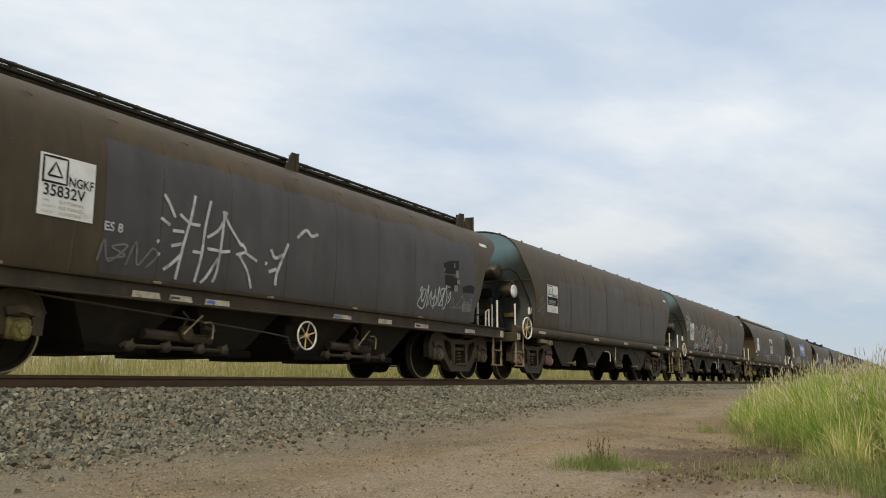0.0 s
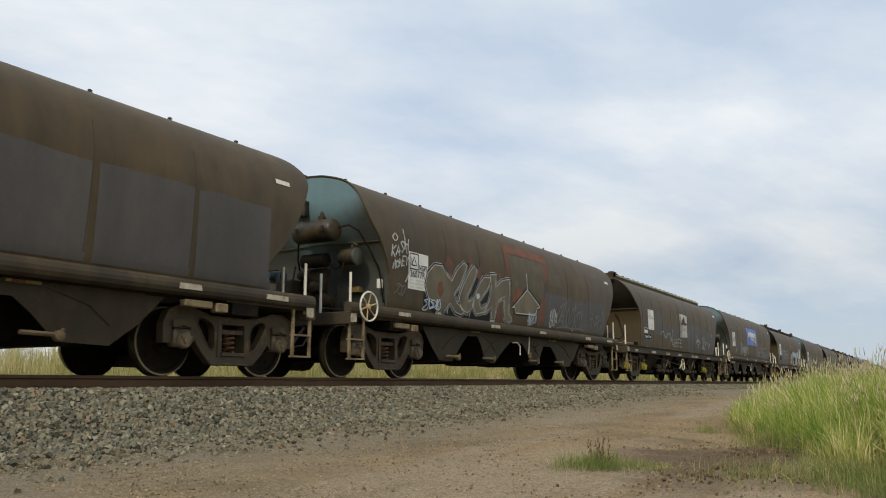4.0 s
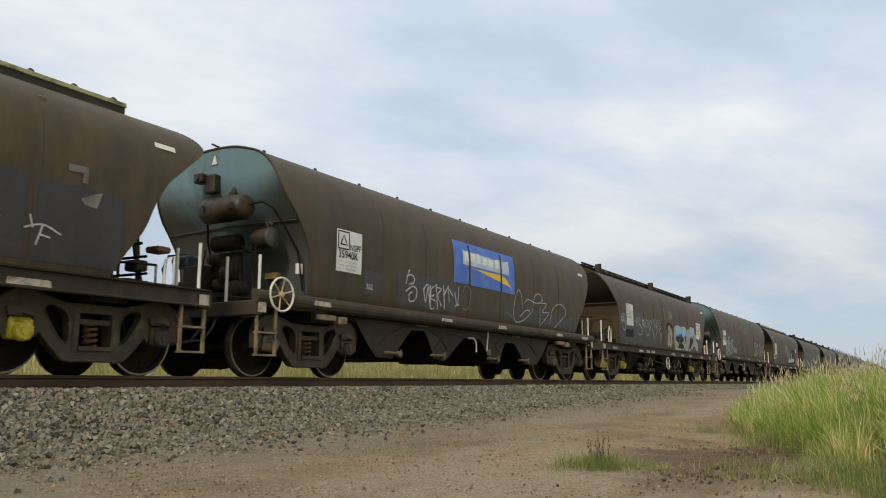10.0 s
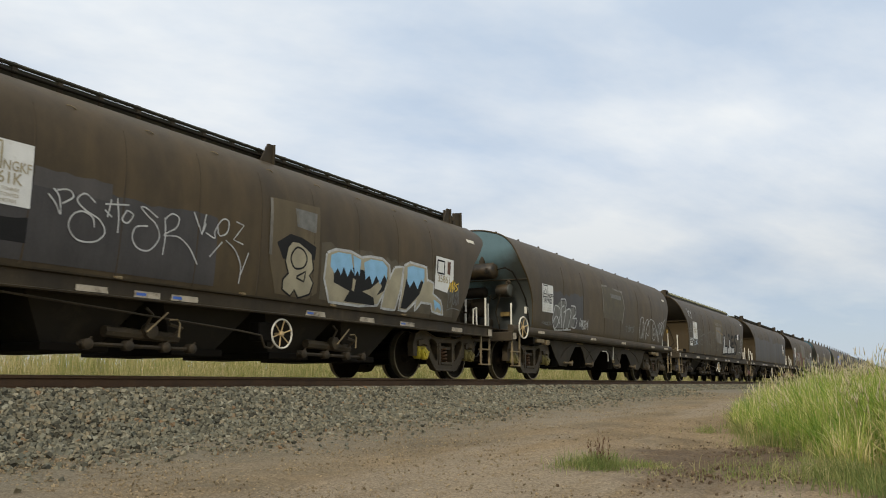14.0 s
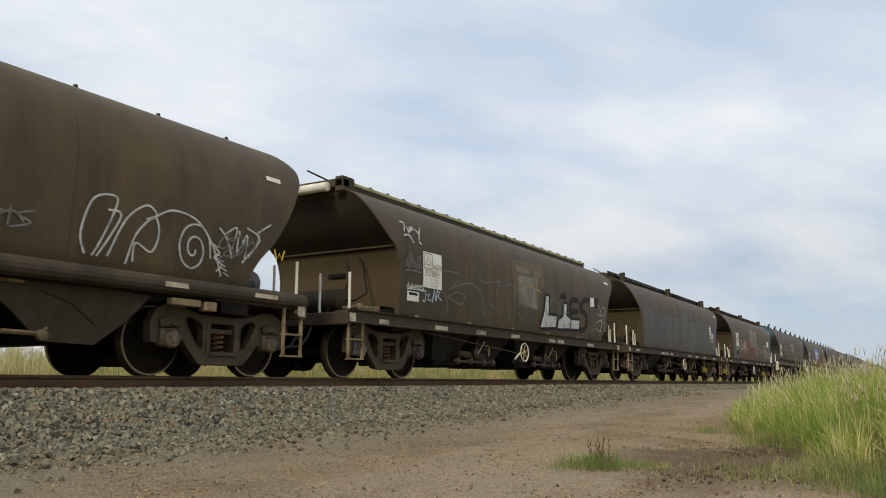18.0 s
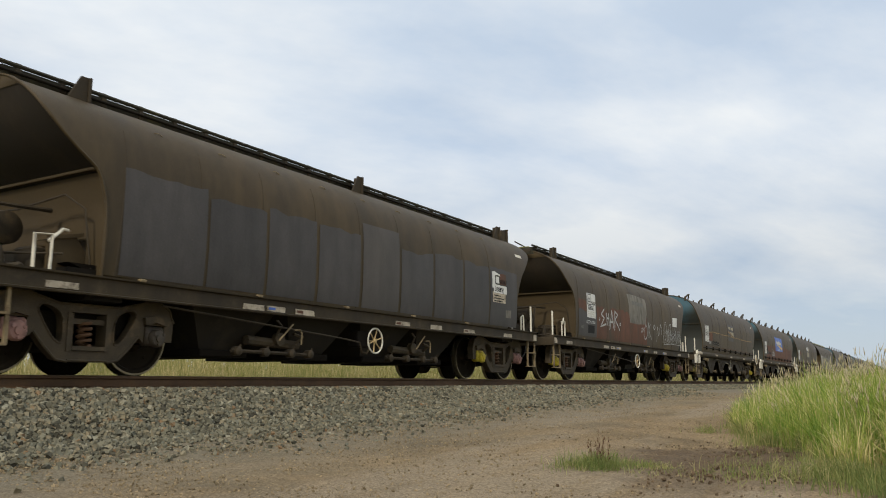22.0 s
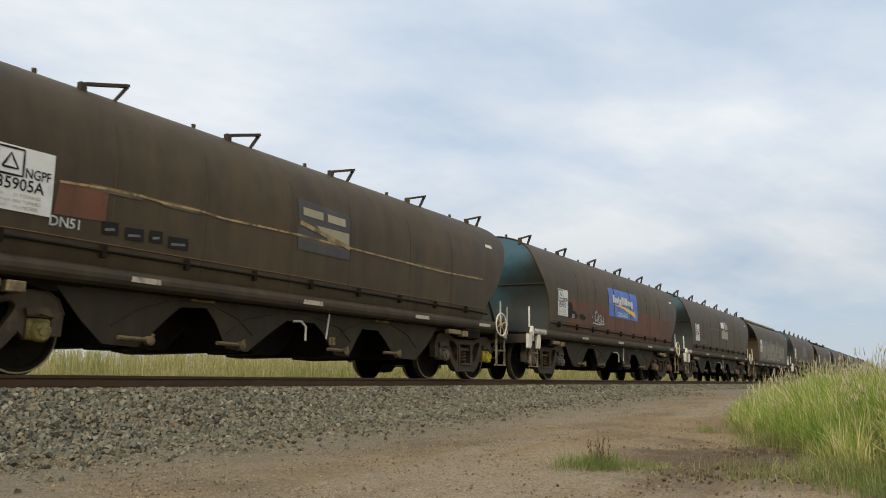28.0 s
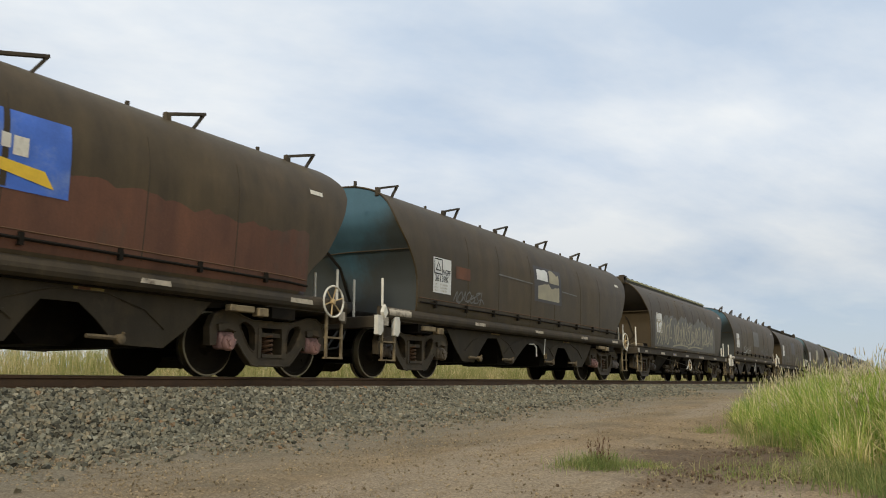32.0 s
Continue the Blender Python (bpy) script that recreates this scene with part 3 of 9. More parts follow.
def make_pebbles():
    """Small stones and clods on the dirt road."""
    rng = np.random.default_rng(6)
    n = 64000
    y = 3.5 + 24 * rng.random(n) ** 1.3
    x = 2.6 + 7.9 * rng.random(n) ** 2.0
    size = 0.003 + 0.010 * rng.random(n) ** 3.5
    scatter("road_pebbles", x, y, size, rng, M["pebble"], "small stones scattered on the dirt road")
    n = 2600
    x, y = rng.normal(8.0, 0.5, n), rng.normal(7.7, 1.1, n)
    scatter("soil_clods", x, y, 0.003 + 0.014 * rng.random(n) ** 3, rng, M["soil"], "dark clods of loose soil before the grass")


def scatter(name, x, y, size, rng, material, label):
    V = np.array([(1, 0, 0), (-1, 0, 0), (0, 1, 0), (0, -1, 0), (0, 0, 1), (0, 0, -1)], float)
    tri = np.array([(4, 0, 2), (4, 2, 1), (4, 1, 3), (4, 3, 0), (5, 2, 0), (5, 1, 2), (5, 3, 1), (5, 0, 3)])
    k = len(x)
    P = V[None] * (1 + rng.uniform(-0.4, 0.4, (k, 6, 1))) * size[:, None, None] * rng.uniform(0.7, 1.3, (k, 1, 3))
    q, _ = np.linalg.qr(rng.normal(size=(k, 3, 3)))
    P = np.einsum("kij,knj->kni", q, P) + np.stack([x, y, ground_height(x, y) + size * 0.3], -1)[:, None]
    F = (tri[None] + 6 * np.arange(k)[:, None, None]).reshape(-1, 3)
    np_mesh(name, P.reshape(-1, 3), F, material, "stuff", label, "stones").data.shade_flat()


def make_rails():
    for side in (1, -1):
        c = side * 0.755
        prof = [(-0.07, -0.165), (0.07, -0.165), (0.07, -0.15), (0.012, -0.13), (0.009, -0.05), (0.035, -0.036), (0.035, -0.006), (0.028, 0), (-0.028, 0), (-0.035, -0.006), (-0.035, -0.036), (-0.009, -0.05), (-0.012, -0.13), (-0.07, -0.15)]
        rail = empty("rail", "rusty brown steel rail with a bright worn head", "rail", "rails of the track")
        for name, section, paint, label in (("rail_web", prof[:5] + prof[11:], "steel", "rusty web and foot"), ("rail_head", prof[4:12], "shine", "worn bright head")):
            bm = bmesh.new()
            a = [bm.verts.new((c + x, -60, RAIL + z)) for x, z in section]
            b = [bm.verts.new((c + x, 900, RAIL + z)) for x, z in section]
            bm.faces.new(a); bm.faces.new(b[::-1])
            for i in range(len(section)):
                f = bm.faces.new((a[i], a[(i + 1) % len(section)], b[(i + 1) % len(section)], b[i]))
                f.material_index = 1 if paint == "shine" and i not in (2, 3, 4) else 0
            part(name, bm, [M[paint], M["steel"]], rail, label)
    first = None
    for i in range(90):
        y = -8 + i * 0.62
        if first is None:
            bm = box(bmesh.new(), -1.25, 1.25, -0.12, 0.12, 0.50, RAIL - 0.17, 0.015)
            first = part("sleeper", bm, M["timber"])
            tagged(first, "grey concrete sleeper bedded in the ballast", "sleeper", "sleepers")
            first.location = (0, y, 0)
        else:
            copy_thing(first, Matrix.Translation((0, y, 0)))


def blades(name, x, y, z, h, width, lean, seed, material, label, category="grass"):
    """Grass: one tapered, bent strip per blade."""
    rng = np.random.default_rng(seed)
    k = len(x)
    a = rng.uniform(0, 2 * np.pi, k)
    b = rng.uniform(0, 2 * np.pi, k)
    ln = np.abs(rng.normal(0, lean, k)) * h
    wd = width * rng.uniform(0.6, 1.3, k)
    V = np.zeros((k, 7, 3))
    for j, (s, w) in enumerate(((0, 1), (0.4, 0.85), (0.75, 0.55))):
        for e, sgn in ((0, -1), (1, 1)):
            V[:, 2 * j + e, 0] = x + np.cos(b) * ln * s ** 2 + sgn * np.cos(a) * wd * w / 2
            V[:, 2 * j + e, 1] = y + np.sin(b) * ln * s ** 2 + sgn * np.sin(a) * wd * w / 2
            V[:, 2 * j + e, 2] = z + h * s - 0.25 * ln * s ** 2
    V[:, 6] = np.stack([x + np.cos(b) * ln, y + np.sin(b) * ln, z + h - 0.3 * ln], -1)
    t = np.array([(0, 1, 3), (0, 3, 2), (2, 3, 5), (2, 5, 4), (4, 5, 6)])
    F = (t[None] + 7 * np.arange(k)[:, None, None]).reshape(-1, 3)
    np_mesh(name, V.reshape(-1, 3), F, material, "stuff", label, category)
    return V[:, 6]


def heads(name, tips, length, seed, material, label):
    """Seed heads: slim spindles at the tips of the stalks."""
    rng = np.random.default_rng(seed)
    k = len(tips)
    d = np.stack([rng.normal(0, 0.25, k), rng.normal(0, 0.25, k), np.ones(k)], -1)
    d /= np.linalg.norm(d, axis=1)[:, None]
    ln = length * rng.uniform(0.6, 1.3, k)
    r = 0.0052 * rng.uniform(0.7, 1.4, k)
    V = np.zeros((k, 5, 3))
    V[:, 0] = tips - d * ln[:, None] * 0.3
    V[:, 4] = tips + d * ln[:, None] * 0.7
    for j in range(3):
        an = 2 * np.pi * j / 3
        V[:, 1 + j] = tips + np.stack([np.cos(an) * r, np.sin(an) * r, 0 * r], -1)
    t = np.array([(0, 1, 2), (0, 2, 3), (0, 3, 1), (4, 2, 1), (4, 3, 2), (4, 1, 3)])
    F = (t[None] + 5 * np.arange(k)[:, None, None]).reshape(-1, 3)
    np_mesh(name, V.reshape(-1, 3), F, material, "stuff", label, "grass")


def grass_edge(y):
    """x of the edge of the tall grass beside the dirt road."""
    return np.interp(y, [4.78, 5.79, 6.33, 7.15, 8.71, 9.51, 10.67, 11.65, 13.92, 18.0, 33.3, 84], [10.07, 9.45, 9.17, 8.75, 8.29, 7.87, 7.47, 7.11, 6.69, 6.6, 6.2, 6.4])


def make_grass():
    rng = np.random.default_rng(11)
    # tall clump beside the road, in tussocks
    n = 64000
    y = 5.3 + 22 * rng.random(n) ** 1.5
    x = grass_edge(y) + 0.03 + rng.random(n) ** 1.3 * (2.6 + 0.1 * y)
    depth = np.clip((x - grass_edge(y)) / 0.5, 0, 1)
    patchy = np.array([noise.noise((a * 1.1, b * 1.1, 3.1)) for a, b in zip(x, y)])
    clump = np.array([noise.noise((a * 3.8, b * 3.8, 9.1)) for a, b in zip(x, y)])
    keep = (clump > -0.22 + 0.4 * (1 - depth)) & (patchy > -0.6)
    x, y, depth, patchy, clump = x[keep], y[keep], depth[keep], patchy[keep], clump[keep]
    near = np.clip((y - 4.9) / 2.5, 0.3, 1) * np.interp(y, [8.4, 10.2, 12, 18.5], [1, 0.86, 0.68, 0.74])
    h = (0.34 + 0.46 * depth ** 0.8) * near * rng.uniform(0.5, 1.15, len(x)) * (1 + 0.3 * patchy + 0.35 * clump)
    blades("tall_grass", x, y, ground_height(x, y), h, 0.0092, 0.5, 21, M["grass"], "tall green grass growing thick beside the dirt road")
    dry = rng.random(len(x)) < 0.42
    xd, yd = x[dry] + rng.normal(0, 0.07, dry.sum()), y[dry] + rng.normal(0, 0.07, dry.sum())
    blades("dry_grass", xd, yd, ground_height(xd, yd), h[dry] * rng.uniform(0.35, 1.05, dry.sum()), 0.007, 0.75, 27, M["dry"], "straw-coloured dead blades among the green grass")
    # short ragged growth in front of the clump
    n = 9000
    y = 5.6 + 10 * rng.random(n) ** 1.4
    x = grass_edge(y) - np.abs(rng.normal(0, 0.16, n)) * np.interp(y, [5.6, 7.5, 9], [2.4, 1.6, 0.7]) + 0.12
    lump = np.array([noise.noise((a * 4.0, b * 4.0, 5.5)) for a, b in zip(x, y)])
    x, y, lump = x[lump > 0.08], y[lump > 0.08], lump[lump > 0.08]
    blades("short_grass", x, y, ground_height(x, y), rng.uniform(0.03, 0.13, len(x)) * (1 + 2 * lump), 0.0055, 0.9, 28, M["mat_green"], "short ragged grass at the edge of the bare earth")
    # stalks with seed heads
    n = 5200
    y = 6.2 + 22 * rng.random(n) ** 1.3
    x = grass_edge(y) + 0.2 + rng.random(n) * (2.6 + 0.1 * y)
    h = rng.uniform(0.6, 1.12, n) * np.clip(0.5 + (x - grass_edge(y)) * 0.5, 0.5, 1) * np.clip((y - 4.2) / 3.0, 0.45, 1) * np.interp(y, [8.4, 11.2, 18.5], [0.97, 0.8, 0.75])
    tips = blades("grass_stalks", x, y, ground_height(x, y), h, 0.005, 0.16, 22, M["dry"], "thin dry stalks above the green grass")
    heads("grass_seed_heads", tips, 0.11, 23, M["seed"], "pale feathery seed heads on the stalks")
    # far verge on the camera's side
    n = 9000
    y = 30 + 170 * rng.random(n) ** 1.5
    x = grass_edge(y) + rng.random(n) ** 1.2 * (10 + 0.1 * y)
    blades("verge_grass", x, y, ground_height(x, y), rng.uniform(0.45, 0.95, n), 0.03, 0.3, 24, M["grass"], "green and straw verge along the road far off")
    # beyond the track
    n = 60000
    y = -4 + 150 * rng.random(n) ** 1.7
    x = -3.6 - rng.random(n) ** 1.2 * (7 + 0.05 * y)
    h = rng.uniform(0.45, 0.95, n)
    blades("field_grass", x, y, ground_height(x, y), h, 0.010 + 0.0004 * y, 0.5, 25, M["verge"], "tall dry straw-coloured grass beyond the track")
    n = 26000
    y = -4 + 110 * rng.random(n) ** 1.6
    x = -3.3 - rng.random(n) * 2.6
    blades("track_side_grass", x, y, ground_height(x, y), rng.uniform(0.2, 0.75, n), 0.010 + 0.0003 * y, 0.6, 26, M["verge"], "green grass along the far side of the ballast")


def make_tufts():
    """Small weeds on the road's edge."""
    rng = np.random.default_rng(31)
    for cx, cy, sx, sy, n, hh in ((7.0, 6.56, 0.12, 0.13, 800, 0.13), (7.06, 6.5, 0.2, 0.16, 420, 0.07), (7.3, 6.85, 0.16, 0.09, 340, 0.06), (7.78, 9.6, 0.14, 0.25, 420, 0.11), (6.95, 11.0, 0.09, 0.14, 160, 0.12), (7.71, 6.55, 0.28, 0.2, 110, 0.06), (8.4, 6.77, 0.25, 0.36, 420, 0.12), (8.17, 7.68, 0.22, 0.38, 90, 0.07)):
        x, y = rng.normal(cx, sx, n), rng.normal(cy, sy, n)
        blades("weed_tuft", x, y, ground_height(x, y), hh * rng.uniform(0.4, 1.4, n), 0.005, 0.9, int(rng.integers(999)), M["mat_green"], "low green weeds on the bare earth", "weeds")
    n = 1700
    x, y = rng.normal(9.12, 0.22, n), rng.uniform(5.6, 6.9, n)
    x = x - 0.35 * (y - 6.24)
    blades("edge_grass", x, y, ground_height(x, y), rng.uniform(0.05, 0.2, n), 0.005, 0.7, 29, M["mat_green"], "yellow-green grass at the near edge of the clump")
    for cx, cy, n, hh in ((7.05, 6.63, 16, 0.26), (7.67, 10.32, 20, 0.22)):
        x, y = rng.normal(cx, 0.045, n), rng.normal(cy, 0.045, n)
        tips = blades("dock_weed", x, y, ground_height(x, y), hh * rng.uniform(0.5, 1.1, n), 0.006, 0.2, int(rng.integers(999)), M["weed_red"], "reddish dock weed going to seed on the bare earth", "weeds")
        t2 = np.concatenate([tips - np.array([0, 0, d]) + rng.normal(0, 0.008, tips.shape) for d in (0, 0.03, 0.06, 0.1)])
        heads("dock_seed_heads", t2, 0.03, int(rng.integers(999)), M["weed_red"], "brown seed clusters on the dock weed")


def make_distance():
    """A far belt of trees along the horizon."""
    rng = np.random.default_rng(8)
    bm = bmesh.new()
    for i in range(420):
        a = radians(-70 + 150 * i / 420) + rng.normal(0, 0.002)
        d = rng.uniform(900, 1100)
        w, h = rng.uniform(6, 16), rng.uniform(4, 11)
        c = Vector((-math.sin(a) * d + EYE[0], math.cos(a) * d, h * 0.4))
        ret = bmesh.ops.create_icosphere(bm, subdivisions=1, radius=1)
        for v in ret["verts"]:
            v.co = Vector((v.co.x * w, v.co.y * w, v.co.z * h)) * rng.uniform(0.75, 1.25) + c
    ob = part("tree_belt", bm, M["trees"])
    tagged(ob, "dark belt of trees far off on the horizon", "trees", "", "stuff")


make_ground()
make_ballast()
make_rails()


# ---------------------------------------------------------------- wagons
# Wagon space: y along the train (the leading end is -y), z from the rail head, +x towards the road.
PROFILE = {
    "K": [(1.39, 1.12), (1.415, 1.35), (1.43, 1.7), (1.43, 2.1), (1.42, 2.45), (1.38, 2.72), (1.29, 2.95), (1.12, 3.16), (0.86, 3.325), (0.5, 3.44), (0.2, 3.49), (0.0, 3.50)],
    "P": [(1.38, 1.20), (1.415, 1.35), (1.435, 1.7), (1.445, 2.1), (1.44, 2.5), (1.40, 2.75), (1.32, 3.0), (1.17, 3.24), (0.92, 3.44), (0.5, 3.57), (0.2, 3.605), (0.0, 3.61)],
}
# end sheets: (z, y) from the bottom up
LEAD = {
    "K": [(1.0, -5.13), (1.9, -5.15), (2.15, -5.21), (2.35, -5.3), (2.5, -5.5), (2.7, -5.73), (2.95, -5.93), (3.2, -6.05), (3.3, -6.08), (3.7, -6.08)],
    "P": [(1.0, -5.51), (1.7, -5.53), (2.0, -5.60), (2.4, -5.83), (2.6, -5.99), (2.9, -6.16), (3.1, -6.19), (3.7, -6.19)],
}
TAIL = {
    "K": [(1.0, 5.32), (1.37, 5.53), (1.75, 5.80), (2.12, 5.96), (2.40, 6.13), (2.55, 6.29), (2.8, 6.58), (2.95, 6.76), (3.08, 6.85), (3.18, 6.83), (3.28, 6.75), (3.38, 6.61), (3.5, 6.47), (3.7, 6.46)],
    "P": [(1.0, 5.36), (1.57, 5.68), (1.94, 6.03), (2.38, 6.32), (2.8, 6.55), (3.0, 6.65), (3.15, 6.67), (3.25, 6.63), (3.35, 6.54), (3.45, 6.40), (3.61, 6.20), (3.7, 6.19)],
}
TAIL["Q"] = [(1.0, 5.50), (1.57, 5.81), (1.94, 6.22), (2.38, 6.52), (2.8, 6.77), (3.0, 6.86), (3.15, 6.88), (3.25, 6.83), (3.35, 6.73), (3.45, 6.57), (3.61, 6.32), (3.7, 6.31)]
BOGIE_AT = {"K": (-5.05, 5.43), "P": (-5.12, 5.36)}
TAIL_OUT = {"K": 0.28, "P": 0.14}                     # the trailing deck is longer than the leading one
HALF = {"K": 7.22, "P": 7.22}


def fine_profile(kind):
    """The side's section as a smooth curve."""
    p = PROFILE[kind]
    return curve(p + [(-p[-2][0], p[-2][1])], False, 5)[:5 * (len(p) - 1) + 1]


FINE = {}


def side_x(kind, z):
    if kind not in FINE:
        f = np.array(fine_profile(kind))
        FINE[kind] = f[:, 1], f[:, 0]
    return float(np.interp(z, *FINE[kind]))


def end_y(table, kind, z):
    """Smooth, overshoot-free run through the table of the end sheet."""
    q = table[kind]
    x, y = [a for a, b in q], [b for a, b in q]
    if z <= x[0] or z >= x[-1]:
        return y[0] if z <= x[0] else y[-1]
    d = [(b - a) / (v - u) for a, b, u, v in zip(y, y[1:], x, x[1:])]
    m = [d[0]] + [0.0 if a * b <= 0 else 2 * a * b / (a + b) for a, b in zip(d, d[1:])] + [d[-1]]
    i = max(k for k in range(len(x) - 1) if x[k] <= z)
    h = x[i + 1] - x[i]
    t = (z - x[i]) / h
    return (1 + 2 * t) * (1 - t) ** 2 * y[i] + t * (1 - t) ** 2 * h * m[i] + t * t * (3 - 2 * t) * y[i + 1] + t * t * (t - 1) * h * m[i + 1]


def make_hull(kind, tail=None):
    prof = fine_profile(kind)
    ring = prof + [(-x, z) for x, z in prof[-2::-1]]
    bm = bmesh.new()
    cols = []
    segs = 22
    for x, z in ring:
        a, b = end_y(LEAD, kind, z), end_y(TAIL, tail or kind, z)
        cols.append([bm.verts.new((x, a + (b - a) * i / segs, z)) for i in range(segs + 1)])
    for c, d in zip(cols, cols[1:]):
        for i in range(segs):
            bm.faces.new((c[i], d[i], d[i + 1], c[i + 1]))
    n = len(prof)
    for i in range(n - 2):                         # closed underneath the tail, row by row
        a, b, c, d = cols[i][-1], cols[i + 1][-1], cols[len(ring) - 2 - i][-1], cols[len(ring) - 1 - i][-1]
        bm.faces.new((a, b, c, d))
    bm.faces.new((cols[n - 2][-1], cols[n - 1][-1], cols[n][-1]))
    bm.faces.new((cols[0][0], cols[0][-1], cols[-1][-1], cols[-1][0]))
    return bm


def make_end(kind, inset=0.0, low=0.0, high=9.0):
    """The leading end sheet, set in a little behind the edge of the side sheets."""
    prof = fine_profile(kind)
    bm = bmesh.new()
    rows = []
    for x, z in prof:
        if not low - 0.07 <= z <= high + 0.07:
            continue
        y = end_y(LEAD, kind, z) + inset
        k = 8
        rows.append([bm.verts.new((x * (1 - 2 * i / k) if x > 0.001 else 0.001 * (1 - 2 * i / k), y, z)) for i in range(k + 1)])
    for a, b in zip(rows, rows[1:]):
        for i in range(8):
            bm.faces.new((a[i], a[i + 1], b[i + 1], b[i]))
    return bm


def make_rim(kind, r=0.02):
    prof = fine_profile(kind)
    pts = [(x, end_y(LEAD, kind, z), z) for x, z in prof] + [(-x, end_y(LEAD, kind, z), z) for x, z in prof[-2::-1]]
    return sweep(bmesh.new(), pts, r, 6)


def frustum(bm, top, bottom, z0, z1):
    """top and bottom: (x0, x1, y0, y1)."""
    v = []
    for (x0, x1, y0, y1), z in ((bottom, z0), (top, z1)):
        v.append([bm.verts.new(p) for p in ((x0, y0, z), (x1, y0, z), (x1, y1, z), (x0, y1, z))])
    bm.faces.new(v[0][::-1]); bm.faces.new(v[1])
    for i in range(4):
        j = (i + 1) % 4
        bm.faces.new((v[0][i], v[0][j], v[1][j], v[1][i]))
    return bm


def pierced(bm, loops, x0, x1):
    """A plate between x0 and x1: the first loop (y, z) is its outline, the others are holes."""
    flat = [p for q in loops for p in q]
    a = [bm.verts.new((x0, y, z)) for y, z in flat]
    b = [bm.verts.new((x1, y, z)) for y, z in flat]
    for i, j, k in tessellate_polygon([[Vector((y, z, 0)) for y, z in q] for q in loops]):
        bm.faces.new((a[i], a[j], a[k])); bm.faces.new((b[k], b[j], b[i]))
    at = 0
    for q in loops:
        for i in range(len(q)):
            j = (i + 1) % len(q)
            bm.faces.new((a[at + i], a[at + j], b[at + j], b[at + i]))
        at += len(q)
    return bm


def make_side_frame():
    """Cast side frame: slanted windows, a spring opening and pedestals over the axle boxes."""
    bm = bmesh.new()
    x0, x1 = 1.00, 1.13
    half = [(0.40, 0.80), (0.60, 0.85), (0.78, 0.905), (1.0, 0.905), (1.14, 0.83), (1.215, 0.66), (1.20, 0.42), (1.085, 0.42), (1.07, 0.62), (0.77, 0.62), (0.755, 0.40), (0.685, 0.47), (0.56, 0.32), (0.40, 0.17), (0.26, 0.145)]
    outline = half + [(-y, z) for y, z in half[::-1]]
    hole = curve([(0.345, 0.36), (0.33, 0.52), (0.36, 0.68), (0.46, 0.755), (0.59, 0.785), (0.645, 0.71), (0.56, 0.55), (0.44, 0.39)], True, 3)[:-1]
    middle = [(-0.225, 0.27), (0.225, 0.27), (0.225, 0.71), (-0.225, 0.71)]
    mirror = [(-y, z) for y, z in hole]
    pierced(bm, [outline, hole, mirror, middle], x0, x1)
    for q in (hole, mirror):
        sweep(bm, [(x1, y, z) for y, z in q], 0.014, 5, closed=True)
    for s in (1, -1):
        sweep(bm, [(x1, s * y, z) for y, z in half[:6]], 0.017, 6)
        sweep(bm, [(x1, s * y, z) for y, z in half[11:]], 0.017, 6)
        beam(bm, [(s * 0.25, 0.26), (s * 0.25, 0.70)], 0.07, x0 - 0.05, x1 + 0.015)
        beam(bm, [(s * 0.75, 0.665), (s * 0.915, 0.70), (s * 1.09, 0.665)], 0.09, x0 + 0.01, x1 + 0.05)
    sweep(bm, [(x1, -0.40, 0.80), (x1, 0.40, 0.80)], 0.017, 6)
    sweep(bm, [(x1, -0.26, 0.16), (x1, 0.26, 0.16)], 0.017, 6)
    beam(bm, [(-0.215, 0.61), (0.215, 0.61)], 0.06, x0 - 0.1, x1 - 0.02)
    beam(bm, [(-0.22, 0.30), (0.22, 0.30)], 0.05, x0, x1 + 0.03)
    return bm


def make_spring():
    bm = bmesh.new()
    for cy in (-0.06, 0.1):
        pts = [(1.06 + 0.075 * math.cos(a), cy * 0.0 + 0.075 * math.sin(a) + (0.02 if cy > 0 else -0.02), 0.325 + 0.30 * a / (2 * math.pi * 4.5)) for a in np.linspace(0, 2 * math.pi * 4.5, 44)]
        if cy < 0:
            sweep(bm, pts, 0.021, 6)
    return bm


def make_axle_box():
    bm = bmesh.new()
    box(bm, 1.00, 1.17, -0.14, 0.14, 0.37, 0.61, 0.03)
    lathe(bm, [(1.16, 0.115), (1.21, 0.115), (1.235, 0.095), (1.24, 0.05), (1.26, 0.05), (1.265, 0.02)], 14, (0, 0, 0.46))
    for a in range(3):
        an = 2 * math.pi * a / 3 + 0.5
        lathe(bm, [(1.23, 0.022), (1.255, 0.022), (1.258, 0.012)], 6, (0, 0.075 * math.cos(an), 0.46 + 0.075 * math.sin(an)))
    return bm


